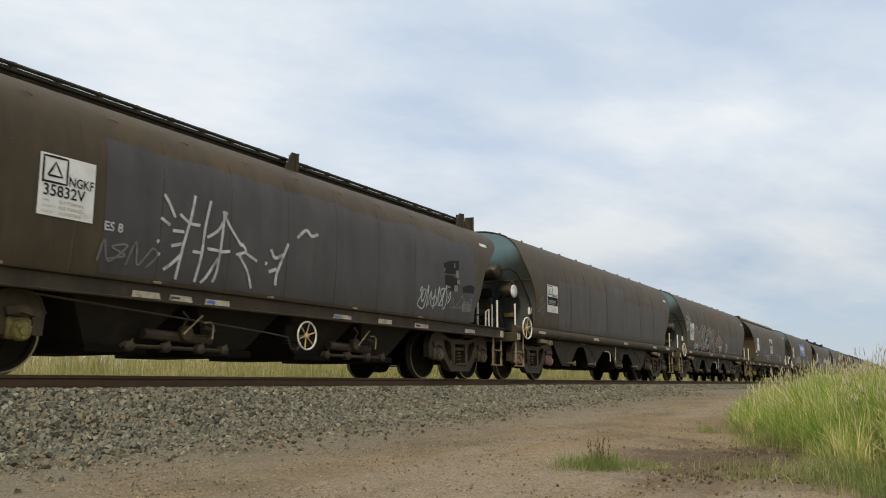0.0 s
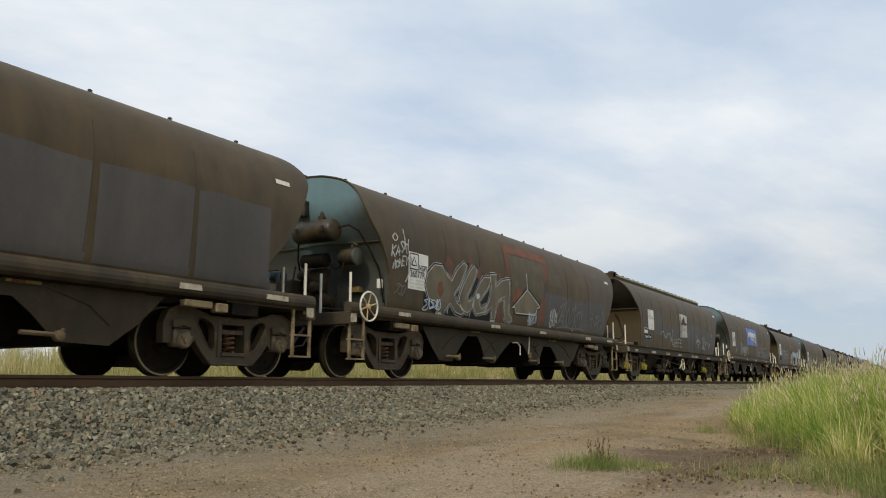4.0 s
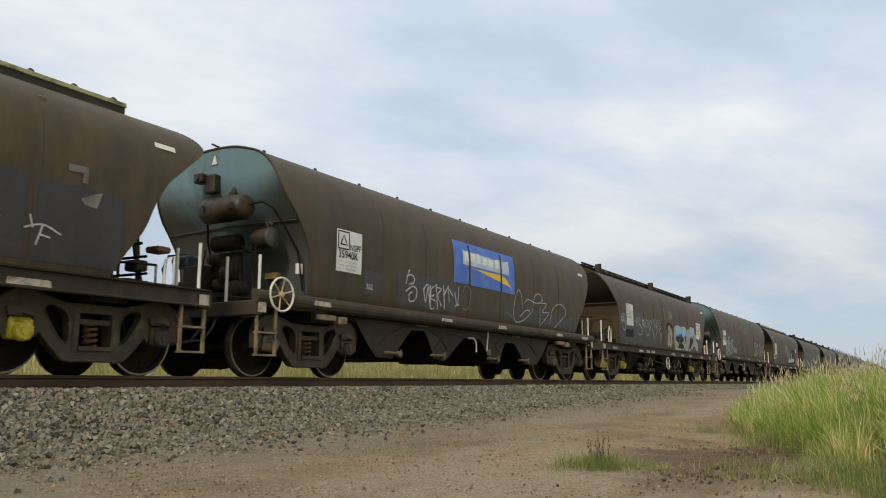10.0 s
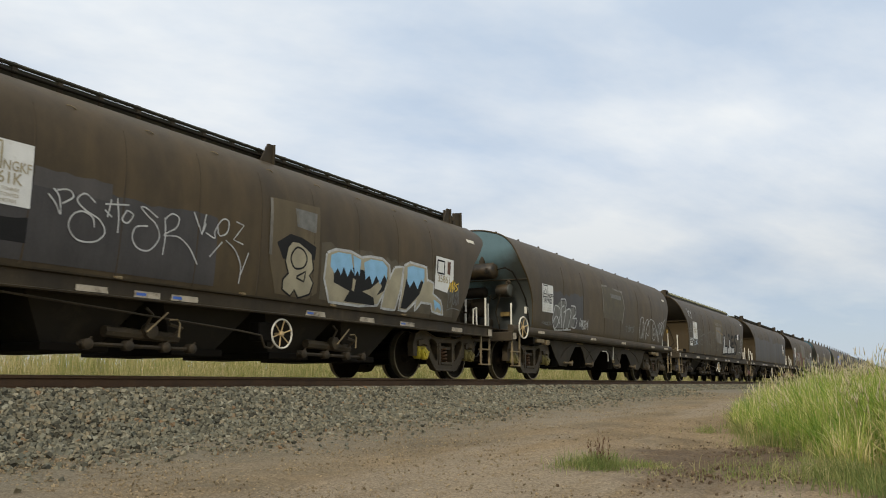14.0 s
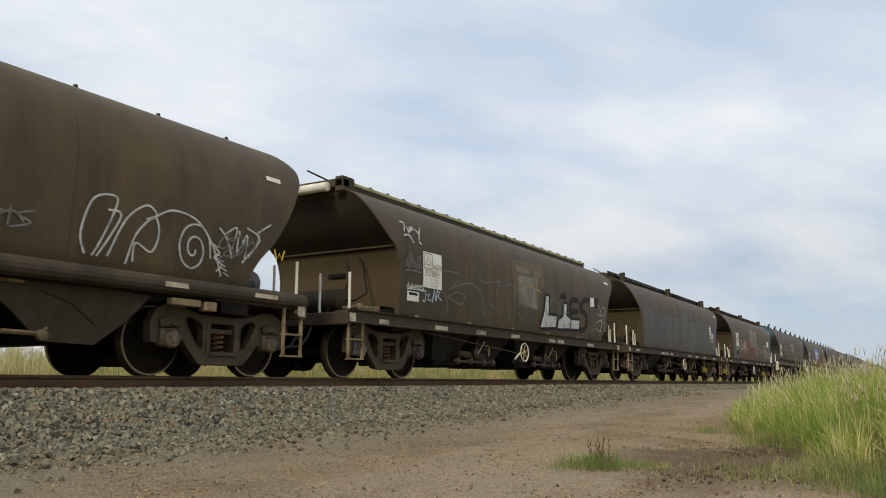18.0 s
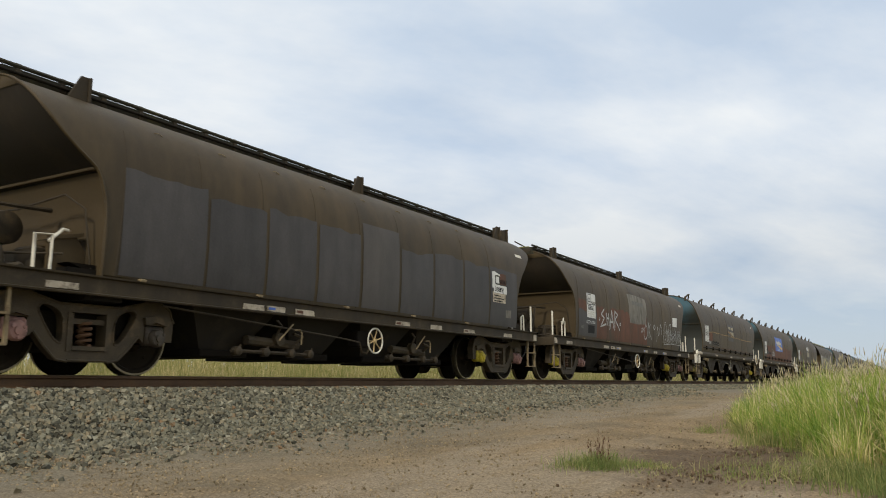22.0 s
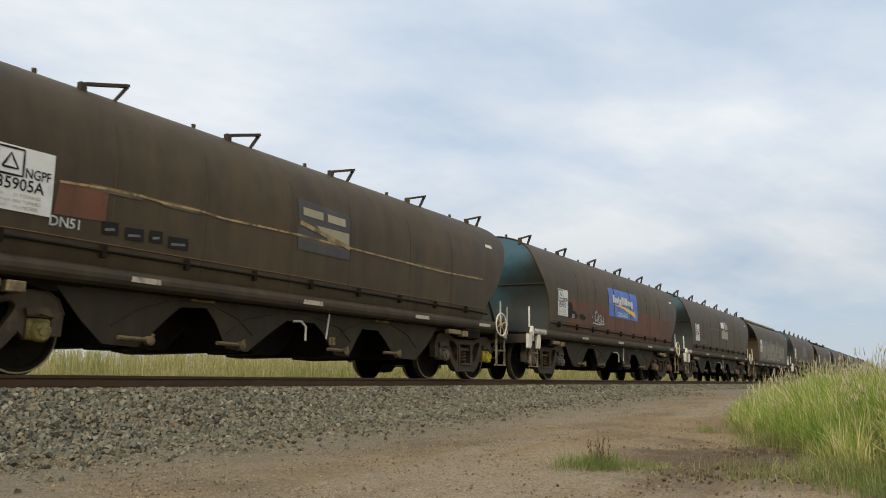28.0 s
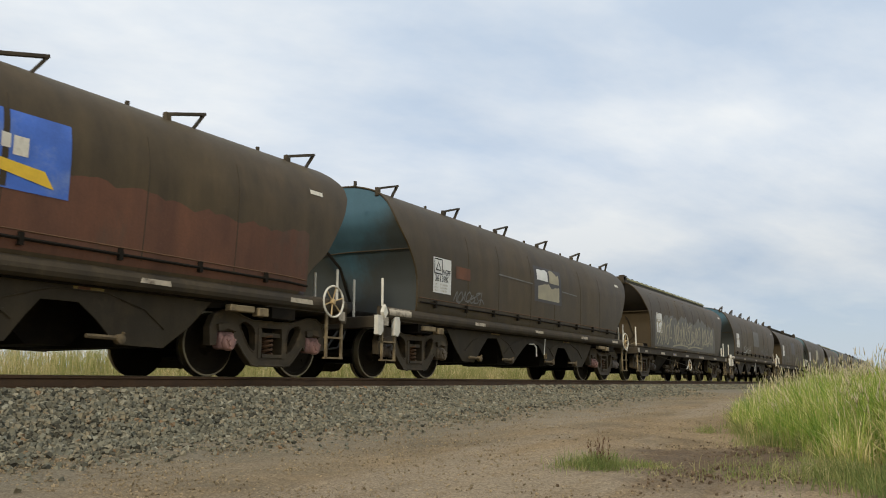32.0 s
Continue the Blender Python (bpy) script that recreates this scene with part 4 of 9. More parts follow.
def make_wheelset():
    bm = bmesh.new()
    for s in (1, -1):
        start = len(bm.faces)
        lathe(bm, [(s * 0.665, 0.19), (s * 0.672, 0.40), (s * 0.675, 0.475), (s * 0.70, 0.487), (s * 0.712, 0.466), (s * 0.80, 0.458), (s * 0.803, 0.435), (s * 0.795, 0.395), (s * 0.755, 0.375), (s * 0.735, 0.28), (s * 0.75, 0.165), (s * 0.80, 0.13), (s * 0.82, 0.128)], 32)
        bm.faces.ensure_lookup_table()
        for i in range(start + 4 * 32, start + 6 * 32):
            bm.faces[i].material_index = 1
        for a in range(4):                           # chalk and balance marks on the web
            an = 2 * math.pi * a / 4
            lathe(bm, [(s * 0.73, 0.03), (s * 0.752, 0.028)], 8, (0, 0.3 * math.cos(an), 0.3 * math.sin(an)))
    lathe(bm, [(-1.02, 0.075), (-0.66, 0.08), (0, 0.072), (0.66, 0.08), (1.02, 0.075)], 12)
    return bm


def make_hand_wheel(r=0.245):
    """Spoked brake wheel in the plane x = 0."""
    bm = bmesh.new()
    ring = [(0, r * math.cos(2 * math.pi * i / 28), r * math.sin(2 * math.pi * i / 28)) for i in range(28)]
    sweep(bm, ring, 0.017, 7, closed=True)
    return bm


def make_spokes(r=0.245):
    bm = bmesh.new()
    for i in range(6):
        a = 2 * math.pi * i / 6 + 0.3
        sweep(bm, [(-0.03, 0, 0), (-0.012, 0.5 * r * math.cos(a), 0.5 * r * math.sin(a)), (0, r * math.cos(a), r * math.sin(a))], 0.012, 6)
    lathe(bm, [(-0.16, 0.02), (-0.04, 0.022), (-0.035, 0.045), (0.012, 0.045), (0.02, 0.02)], 10)
    return bm


SHARED = {}
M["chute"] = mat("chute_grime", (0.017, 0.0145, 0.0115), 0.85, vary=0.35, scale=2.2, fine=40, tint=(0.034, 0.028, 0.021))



def once(key, maker, material, smooth=40):
    """One mesh for all alike parts."""
    if key not in SHARED:
        ob = part(key, maker(), material, None, "", smooth)
        SHARED[key] = ob.data
        bpy.data.objects.remove(ob)
    return SHARED[key]


def add(name, data, parent, m=None, label=""):
    ob = new(name, data)
    ob.parent = parent
    if m is not None:
        ob.matrix_basis = m
    if label:
        ob["label"] = label
    return ob


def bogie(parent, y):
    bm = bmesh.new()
    # bolster spread wide, as a dark backing that shades the spring opening
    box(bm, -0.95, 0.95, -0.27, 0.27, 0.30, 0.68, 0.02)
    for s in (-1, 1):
        box(bm, s * 0.93 - 0.02, s * 0.93 + 0.02, -0.62, 0.62, 0.36, 0.72, 0.0)   # dark plates added to stand in for shade in the frame windows
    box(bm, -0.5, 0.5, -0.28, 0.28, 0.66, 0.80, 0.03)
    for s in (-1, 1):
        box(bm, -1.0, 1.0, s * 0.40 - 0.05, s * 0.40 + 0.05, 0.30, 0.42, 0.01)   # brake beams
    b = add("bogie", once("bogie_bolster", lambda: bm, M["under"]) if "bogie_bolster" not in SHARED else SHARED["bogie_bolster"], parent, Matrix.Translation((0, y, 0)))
    for s in (1, -1):
        turn = Matrix.Identity(4) if s > 0 else Matrix.Rotation(math.pi, 4, "Z")
        add("side_frame", once("side_frame", make_side_frame, M["bogie"]), b, turn)
        add("spring", once("spring", make_spring, M["spring"]), b, turn)
        for yy in (-0.915, 0.915):
            add("axle_box", once("axle_box", make_axle_box, M["cover_tan"]), b, Matrix.Translation((0, yy, 0)) @ turn)
    for yy in (-0.915, 0.915):
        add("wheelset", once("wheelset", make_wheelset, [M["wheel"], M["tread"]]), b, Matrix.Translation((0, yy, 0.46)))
    return b


def step_ladder(bm, y, s=1):
    """A stirrup step below the sill: two legs and two treads."""
    x = s * 1.38
    for d in (-0.19, 0.19):
        box(bm, x - 0.02, x + 0.016, y + d - 0.02, y + d + 0.02, 0.30, 1.0)
    for z in (0.30, 0.62):
        box(bm, x - 0.06, x + 0.03, y - 0.2, y + 0.2, z - 0.013, z + 0.013)
    return bm


def sill_bm(kind):
    """The side sill: a pressed channel on K, a rounded tube on P."""
    bm = bmesh.new()
    for s in (1, -1):
        if kind == "K":
            pts = [(1.34, 0.89), (1.44, 0.89), (1.445, 0.908), (1.40, 0.92), (1.40, 1.085), (1.45, 1.098), (1.455, 1.118), (1.34, 1.125)]
        else:
            pts = [(1.30, 1.02), (1.38, 1.02), (1.435, 1.05), (1.455, 1.10), (1.455, 1.15), (1.435, 1.20), (1.39, 1.235), (1.30, 1.24)]
        a = [bm.verts.new((s * x, -6.62, z)) for x, z in pts]
        b = [bm.verts.new((s * x, 6.62 + TAIL_OUT[kind], z)) for x, z in pts]
        bm.faces.new(a); bm.faces.new(b[::-1])
        for i in range(len(pts)):
            j = (i + 1) % len(pts)
            bm.faces.new((a[i], b[i], b[j], a[j]))
    return bm


def chute_plate(s):
    """Side plate of the P hoppers with three openings between the chutes."""
    bm = bmesh.new()
    top = [(4.12, 1.03), (-4.12, 1.03)]
    low = [(-3.75, 0.62), (-3.45, 0.36), (-2.95, 0.34), (-2.55, 0.70), (-2.32, 0.88), (-1.88, 0.90), (-1.72, 0.74), (-1.5, 0.38), (-1.1, 0.34), (-0.6, 0.66), (-0.28, 0.84), (0.36, 0.84), (0.55, 0.72), (0.88, 0.36),
           (1.25, 0.34), (1.45, 0.62), (1.62, 0.82), (2.08, 0.82), (2.3, 0.66), (2.62, 0.36), (3.3, 0.34), (3.7, 0.62)]
    pts = low + top
    plate(bm, pts, s * 1.20, s * 1.22)
    return bm


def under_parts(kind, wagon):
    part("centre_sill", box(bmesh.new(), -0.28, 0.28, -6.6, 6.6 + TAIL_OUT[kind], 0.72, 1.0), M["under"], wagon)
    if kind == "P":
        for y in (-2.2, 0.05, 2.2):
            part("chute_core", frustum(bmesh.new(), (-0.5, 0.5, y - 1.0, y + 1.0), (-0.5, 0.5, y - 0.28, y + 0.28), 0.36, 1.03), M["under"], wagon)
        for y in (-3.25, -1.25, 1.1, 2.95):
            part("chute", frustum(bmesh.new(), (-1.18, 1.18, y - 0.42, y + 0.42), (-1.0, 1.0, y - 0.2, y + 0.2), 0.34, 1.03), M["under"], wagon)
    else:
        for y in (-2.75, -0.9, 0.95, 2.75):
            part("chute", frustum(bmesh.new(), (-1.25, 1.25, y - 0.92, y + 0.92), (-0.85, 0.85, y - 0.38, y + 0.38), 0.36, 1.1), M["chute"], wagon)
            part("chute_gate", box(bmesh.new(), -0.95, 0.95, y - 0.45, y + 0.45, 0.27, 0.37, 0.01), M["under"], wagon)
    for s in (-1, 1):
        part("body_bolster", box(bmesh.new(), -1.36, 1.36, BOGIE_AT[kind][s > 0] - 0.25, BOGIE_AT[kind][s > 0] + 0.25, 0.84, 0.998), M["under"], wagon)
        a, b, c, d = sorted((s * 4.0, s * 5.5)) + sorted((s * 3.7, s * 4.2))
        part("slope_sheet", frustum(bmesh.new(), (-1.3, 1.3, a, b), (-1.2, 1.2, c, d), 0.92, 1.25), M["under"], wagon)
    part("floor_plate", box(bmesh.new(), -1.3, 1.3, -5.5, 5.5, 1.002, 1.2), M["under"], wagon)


def end_gear(kind, wagon):
    """Decks, headstocks, couplers, hoses, grab posts and steps at both ends."""
    for s in (-1, 1):
        o = TAIL_OUT[kind] if s > 0 else 0.0
        bm = bmesh.new()
        box(bm, -1.36, 1.36, min(s * 5.0, s * (6.58 + o)), max(s * 5.0, s * (6.58 + o)), 1.0, 1.03)
        part("deck", bm, M["frame"], wagon)
        bm = bmesh.new()
        box(bm, -1.42, 1.42, min(s * (6.50 + o), s * (6.66 + o)), max(s * (6.50 + o), s * (6.66 + o)), 0.86, 1.07, 0.012)
        part("headstock", bm, M["frame"], wagon)
        bm = bmesh.new()
        h = HALF[kind]
        box(bm, -0.11, 0.11, min(s * (6.5 + o), s * (h - 0.12)), max(s * (6.5 + o), s * (h - 0.12)), 0.70, 0.90, 0.02)
        box(bm, -0.20, 0.16, min(s * (h - 0.16), s * (h + 0.06)), max(s * (h - 0.16), s * (h + 0.06)), 0.66, 0.95, 0.03)
        part("coupler", bm, M["bogie"], wagon)
        bm = bmesh.new()
        sweep(bm, [(0.45, s * (6.6 + o), 0.85), (0.47, s * (6.75 + 0.7 * o), 0.72), (0.4, s * (6.88 + 0.4 * o), 0.5), (0.2, s * (h - 0.03), 0.42)], 0.026, 7)
        sweep(bm, [(0.62, s * (6.6 + o), 0.86), (0.66, s * (6.72 + 0.7 * o), 0.7), (0.6, s * (6.82 + 0.5 * o), 0.52), (0.45, s * (h - 0.05), 0.46)], 0.018, 6)
        part("air_hose", bm, M["hose"], wagon, "black rubber hose", 40)
        for side in (1, -1):
            part("step", step_ladder(bmesh.new(), s * (6.38 + o), side), M["step"], wagon, "worn steel stirrup step")
        for x, y, z1 in ((1.33, 6.50, 1.74), (0.78, 6.60, 1.74), (-1.33, 6.50, 1.74), (-0.78, 6.6, 1.74)):
            part("grab_post", sweep(bmesh.new(), [(x, s * (y + o), 0.95), (x, s * (y + o), z1)], 0.022, 8), M["white"], wagon, "white-painted grab post", 40)
        bm = bmesh.new()
        box(bm, 1.422, 1.428, min(s * (6.44 + o), s * (6.6 + o)), max(s * (6.44 + o), s * (6.6 + o)), 0.90, 1.05)
        part("corner_plate", bm, M["marker"], wagon, "worn pale corner marking plate")


def gear_p1(wagon):
    """Brake gear on the teal end."""
    y = -6.19
    bm = lathe(bmesh.new(), [(-0.50, 0.08), (-0.47, 0.16), (-0.42, 0.20), (0.36, 0.20), (0.42, 0.16), (0.45, 0.08)], 20, (0.42, y - 0.12, 2.55))
    for x in (0.1, 0.7):
        box(bm, x - 0.03, x + 0.03, y - 0.33, y + 0.05, 2.50, 2.60)
    part("air_tank", bm, M["tank"], wagon, "grimy grey air tank", 40)
    bm = lathe(bmesh.new(), [(-0.2, 0.1), (-0.17, 0.15), (0.14, 0.16), (0.17, 0.15), (0.2, 0.05)], 18, (0.90, y + 0.22, 2.10))
    tank = part("small_tank", bm, M["tank"], wagon, "small grimy brake reservoir", 40)
    part("tank_cap", lathe(bmesh.new(), [(0.145, 0.16), (0.175, 0.152), (0.205, 0.09), (0.21, 0.02)], 18, (0.90, y + 0.22, 2.10)), M["teal"], tank, "", 40)
    part("tank_lug", box(bmesh.new(), 0.94, 1.0, y + 0.19, y + 0.25, 2.24, 2.33, 0.01), M["gear"], tank)
    bm = lathe(bmesh.new(), [(-0.3, 0.08), (-0.27, 0.13), (0.24, 0.13), (0.27, 0.08)], 16, (0.18, y + 0.16, 2.08))
    part("brake_cylinder", bm, M["under"], wagon, "", 40)
    bm = box(bmesh.new(), -0.10, 0.12, y - 0.14, y + 0.02, 2.86, 3.16, 0.02)
    box(bm, -0.24, -0.06, y - 0.24, y - 0.06, 3.02, 3.18, 0.02)
    lathe(bm, [(y - 0.26, 0.05), (y - 0.2, 0.06)], 10, (-0.15, 0, 3.1), "Y")
    part("valve", bm, M["tank"], wagon)
    bm = box(bmesh.new(), -0.6, -0.2, y - 0.05, y + 0.5, 1.35, 1.75, 0.03)
    box(bm, -0.7, 0.1, y - 0.1, y + 0.3, 1.04, 1.30, 0.03)
    lathe(bm, [(y - 0.3, 0.16), (y - 0.1, 0.18), (y, 0.12)], 14, (-0.45, 0, 1.3), "Y")
    part("brake_gear", bm, M["gear"], wagon)
    bm = box(bmesh.new(), -0.95, -0.6, y + 0.05, y + 0.3, 1.75, 1.95, 0.03)
    lathe(bm, [(y - 0.06, 0.07), (y + 0.06, 0.09)], 10, (-0.78, 0, 1.85), "Y")
    part("relay_valve", bm, M["valve_blue"], wagon, "blue-grey relay valve")
    bm = bmesh.new()
    sweep(bm, [(-1.1, y + 0.1, 1.3), (-1.15, y + 0.02, 1.75), (-1.0, y, 1.95), (-0.6, y + 0.02, 1.95)], 0.016, 6)
    sweep(bm, [(-1.15, y + 0.3, 1.1), (-1.05, y + 0.2, 1.45), (-0.6, y + 0.25, 1.5)], 0.016, 6)
    part("valve_pipe", bm, M["gear"], wagon, "", 40)
    bm = box(bmesh.new(), -0.25, 0.35, y + 0.22, y + 0.36, 1.5, 1.95, 0.02)
    for x, z, r in ((-0.1, 1.82, 0.08), (0.2, 1.6, 0.1), (0.45, 1.35, 0.12), (0.05, 1.42, 0.09)):
        lathe(bm, [(y + 0.02, r * 0.5), (y + 0.06, r), (y + 0.26, r), (y + 0.3, r * 0.5)], 12, (x, 0, z), "Y")
    part("valve_block", bm, M["gear"], wagon, "", 40)
    for x in (-0.35, 0.0, 0.5, 0.75):
        part("riser_pipe", sweep(bmesh.new(), [(x, y + 0.3, 1.05), (x + 0.04, y + 0.12, 1.3), (x - 0.08, y + 0.2, 1.6), (x + 0.1, y + 0.1, 2.0)], 0.017, 6), M["gear"], wagon, "", 40)
    part("deck_pipe", sweep(bmesh.new(), [(-0.9, y + 0.4, 1.2), (-0.2, y + 0.05, 1.25), (0.5, y + 0.05, 1.2), (1.0, y + 0.3, 1.15)], 0.02, 6), M["gear"], wagon, "", 40)
    bm = box(bmesh.new(), 0.34, 0.46, y - 0.02, y + 0.1, 2.74, 2.86, 0.01)
    lathe(bm, [(2.84, 0.05), (2.9, 0.05), (2.95, 0.02)], 8, (0.4, y + 0.04, 0), "Z")
    part("tank_bracket", bm, M["gear"], wagon)
    bm = box(bmesh.new(), 0.62, 0.86, y + 0.55, y + 0.66, 1.52, 1.62, 0.0)
    part("small_label", bm, M["label_ochre"], wagon, "small red and white label")
    bm = bmesh.new()
    sweep(bm, [(1.02, y + 0.24, 2.22), (1.06, y + 0.2, 2.3), (1.0, y + 0.2, 2.34)], 0.03, 6)
    part("valve_pipe", bm, M["gear"], wagon, "", 40)
    bm = sweep(bmesh.new(), [(0.85, y - 0.10, 2.58), (1.05, y - 0.03, 2.62), (1.2, y + 0.06, 2.52), (1.28, y + 0.25, 2.25), (1.33, y + 0.5, 1.9), (1.36, y + 0.6, 1.3)], 0.018, 6)
    sweep(bm, [(0.0, y - 0.12, 2.45), (-0.15, y + 0.05, 2.1), (-0.2, y + 0.3, 1.5)], 0.018, 6)
    sweep(bm, [(0.42, y + 0.16, 2.05), (0.6, y + 0.2, 1.9), (0.8, y + 0.2, 2.0)], 0.014, 6)
    part("pipe", bm, M["under"], wagon, "", 40)
    bm = box(bmesh.new(), 1.28, 1.34, y + 0.5, y + 0.62, 1.55, 1.72, 0.01)
    part("tag_box", bm, M["white"], wagon, "small pale tag box")
    lathe_bm = bmesh.new()
    for x, z in ((-0.02, 3.42),):
        plate_pts = [(x - 0.06, z - 0.07), (x + 0.06, z - 0.07), (x, z + 0.08)]
        a = [lathe_bm.verts.new((px_, y - 0.02, pz)) for px_, pz in plate_pts]
        b = [lathe_bm.verts.new((px_, y - 0.008, pz)) for px_, pz in plate_pts]
        lathe_bm.faces.new(a); lathe_bm.faces.new(b[::-1])
        for i in range(3):
            lathe_bm.faces.new((a[i], b[i], b[(i + 1) % 3], a[(i + 1) % 3]))
    part("triangle_mark", lathe_bm, M["white"], wagon, "small white triangle")


def gear_k(wagon):
    """Brake gear on the deck below the hood."""
    bm = lathe(bmesh.new(), [(-0.5, 0.12), (-0.46, 0.2), (0.4, 0.2), (0.45, 0.12)], 18, (-0.1, -5.65, 1.72))
    part("air_tank", bm, M["gear"], wagon, "", 40)
    bm = lathe(bmesh.new(), [(-0.28, 0.1), (-0.25, 0.19), (0.15, 0.2), (0.3, 0.08)], 16, (0.15, -5.95, 1.28))
    box(bm, -0.5, 0.5, -5.9, -5.3, 1.03, 1.16, 0.02)
    box(bm, 0.55, 0.95, -5.7, -5.3, 1.03, 1.45, 0.03)
    part("brake_gear", bm, M["gear"], wagon, "", 40)
    bm = bmesh.new()
    for x in (-0.75, 0.6):
        sweep(bm, [(x, -6.2, 1.03), (x, -5.95, 1.92), (x, -5.3, 1.95)], 0.03, 6)
    sweep(bm, [(-0.75, -5.95, 1.92), (0.6, -5.95, 1.92)], 0.03, 6)
    sweep(bm, [(0.1, -5.9, 1.3), (0.7, -5.9, 1.35), (1.2, -5.5, 1.35)], 0.016, 6)
    part("gear_frame", bm, M["gear"], wagon, "", 40)
    bm = bmesh.new()
    for x, z in ((-0.4, 1.4), (-0.15, 1.45), (0.3, 1.5)):
        box(bm, x - 0.1, x + 0.1, -6.1, -5.9, z - 0.12, z + 0.1, 0.02)
    sweep(bm, [(-0.7, -6.1, 1.2), (-0.4, -6.15, 1.35), (0.1, -6.1, 1.3), (0.4, -6.0, 1.5)], 0.02, 6)
    sweep(bm, [(-0.6, -6.2, 1.55), (0.0, -6.15, 1.6), (0.5, -6.0, 1.55)], 0.015, 6)
    part("valve_block", bm, M["gear"], wagon, "", 40)
    bm = bmesh.new()
    plate(bm, [(-5.62, 1.04), (-5.15, 1.04), (-5.15, 1.42), (-5.3, 1.62), (-5.62, 1.5)], 1.05, 1.09)
    plate(bm, [(-5.66, 1.50), (-5.2, 1.60), (-5.2, 1.64), (-5.66, 1.54)], 0.9, 1.12)
    part("gear_shield", bm, M["hood"], wagon, "dusty folded shield plate")
    for x, y, r in ((-0.95, -5.9, 0.07), (0.9, -6.05, 0.05), (0.45, -6.2, 0.06), (-0.5, -6.25, 0.05)):
        bm = lathe(bmesh.new(), [(1.03, r), (1.2, r * 1.15), (1.34, r * 0.6), (1.4, r * 0.25)], 10, (x, y, 0), "Z")
        part("drain_cup", bm, M["gear"], wagon, "", 40)
    for k in range(5):
        x = -0.85 + 0.36 * k
        bm = bmesh.new()
        sweep(bm, [(x, -6.25, 1.06), (x + 0.06, -6.2, 1.2), (x + 0.2, -6.0, 1.24), (x + 0.26, -5.4, 1.12)], 0.014, 6)
        part("bent_pipe", bm, M["gear"], wagon, "", 40)
    bm = bmesh.new()
    sweep(bm, [(-1.1, -6.3, 1.14), (0.0, -6.32, 1.1), (1.15, -6.25, 1.16)], 0.022, 6)
    sweep(bm, [(-0.9, -5.4, 2.05), (0.1, -5.42, 2.0), (1.0, -5.4, 2.08), (1.25, -5.3, 1.9), (1.28, -5.2, 1.2)], 0.013, 6)
    part("pipe_run", bm, M["gear"], wagon, "", 40)
    bm = sweep(bmesh.new(), [(1.36, -5.95, 1.05), (1.36, -5.95, 1.50), (1.36, -5.75, 1.52), (1.36, -5.75, 1.08)], 0.022, 7)
    sweep(bm, [(1.30, -5.75, 1.45), (1.25, -5.55, 1.62), (1.2, -5.45, 1.62)], 0.018, 6)
    part("grab_loop", bm, M["white"], wagon, "pale bent grab iron", 40)
    bm = lathe(bmesh.new(), [(-0.2, 0.06), (-0.15, 0.09), (0.15, 0.09), (0.2, 0.06)], 12, (0.95, -5.95, 1.12))
    part("hand_brake", bm, M["frame"], wagon, "", 40)


def gear_k2(wagon):
    """A long air drum on saddles and a folded tray below the hood."""
    bm = lathe(bmesh.new(), [(-0.72, 0.03), (-0.7, 0.14), (-0.64, 0.2), (0.62, 0.2), (0.68, 0.14), (0.7, 0.03)], 20, (0.05, -5.85, 1.36))
    drum = part("air_drum", bm, M["frame"], wagon, "long dusty air drum", 40)
    for x in (-0.45, 0.5):
        part("saddle", plate(bmesh.new(), [(-6.08, 1.03), (-5.62, 1.03), (-5.66, 1.27), (-6.04, 1.27)], x - 0.03, x + 0.03), M["under"], drum)
    part("drum_pipe", sweep(bmesh.new(), [(0.75, -5.85, 1.36), (0.9, -5.8, 1.34), (0.95, -5.5, 1.5), (0.7, -5.3, 2.1), (0.6, -5.28, 2.2)], 0.016, 6), M["under"], wagon, "", 40)
    bm = plate(bmesh.new(), [(-6.3, 1.10), (-5.6, 1.10), (-5.56, 1.20), (-5.6, 1.24), (-5.66, 1.14), (-6.3, 1.14)], 0.85, 1.3)
    tray = part("tray", bm, M["bogie"], wagon, "dusty folded tray on the deck")
    for y in (-6.2, -5.75):
        part("tray_leg", box(bmesh.new(), 0.95, 1.2, y - 0.02, y + 0.02, 1.03, 1.10), M["under"], tray)
    bm = sweep(bmesh.new(), [(1.0, -6.25, 1.18), (1.1, -6.0, 1.22), (1.25, -5.7, 1.2)], 0.02, 6)
    lathe(bm, [(-0.04, 0.03), (-0.03, 0.06), (0.03, 0.06), (0.04, 0.03)], 10, (1.12, -5.95, 1.22))
    part("tray_valve", bm, M["step"], wagon, "", 40)
    part("cable", sweep(bmesh.new(), [(0.3, -5.3, 2.2), (0.34, -5.24, 1.9), (0.26, -5.24, 1.6), (0.3, -5.4, 1.3)], 0.02, 6), M["hose"], wagon, "hanging black cable", 40)
    part("end_plate", box(bmesh.new(), -0.2, 0.2, -5.2, -5.165, 1.88, 1.95, 0.004), M["under"], wagon)


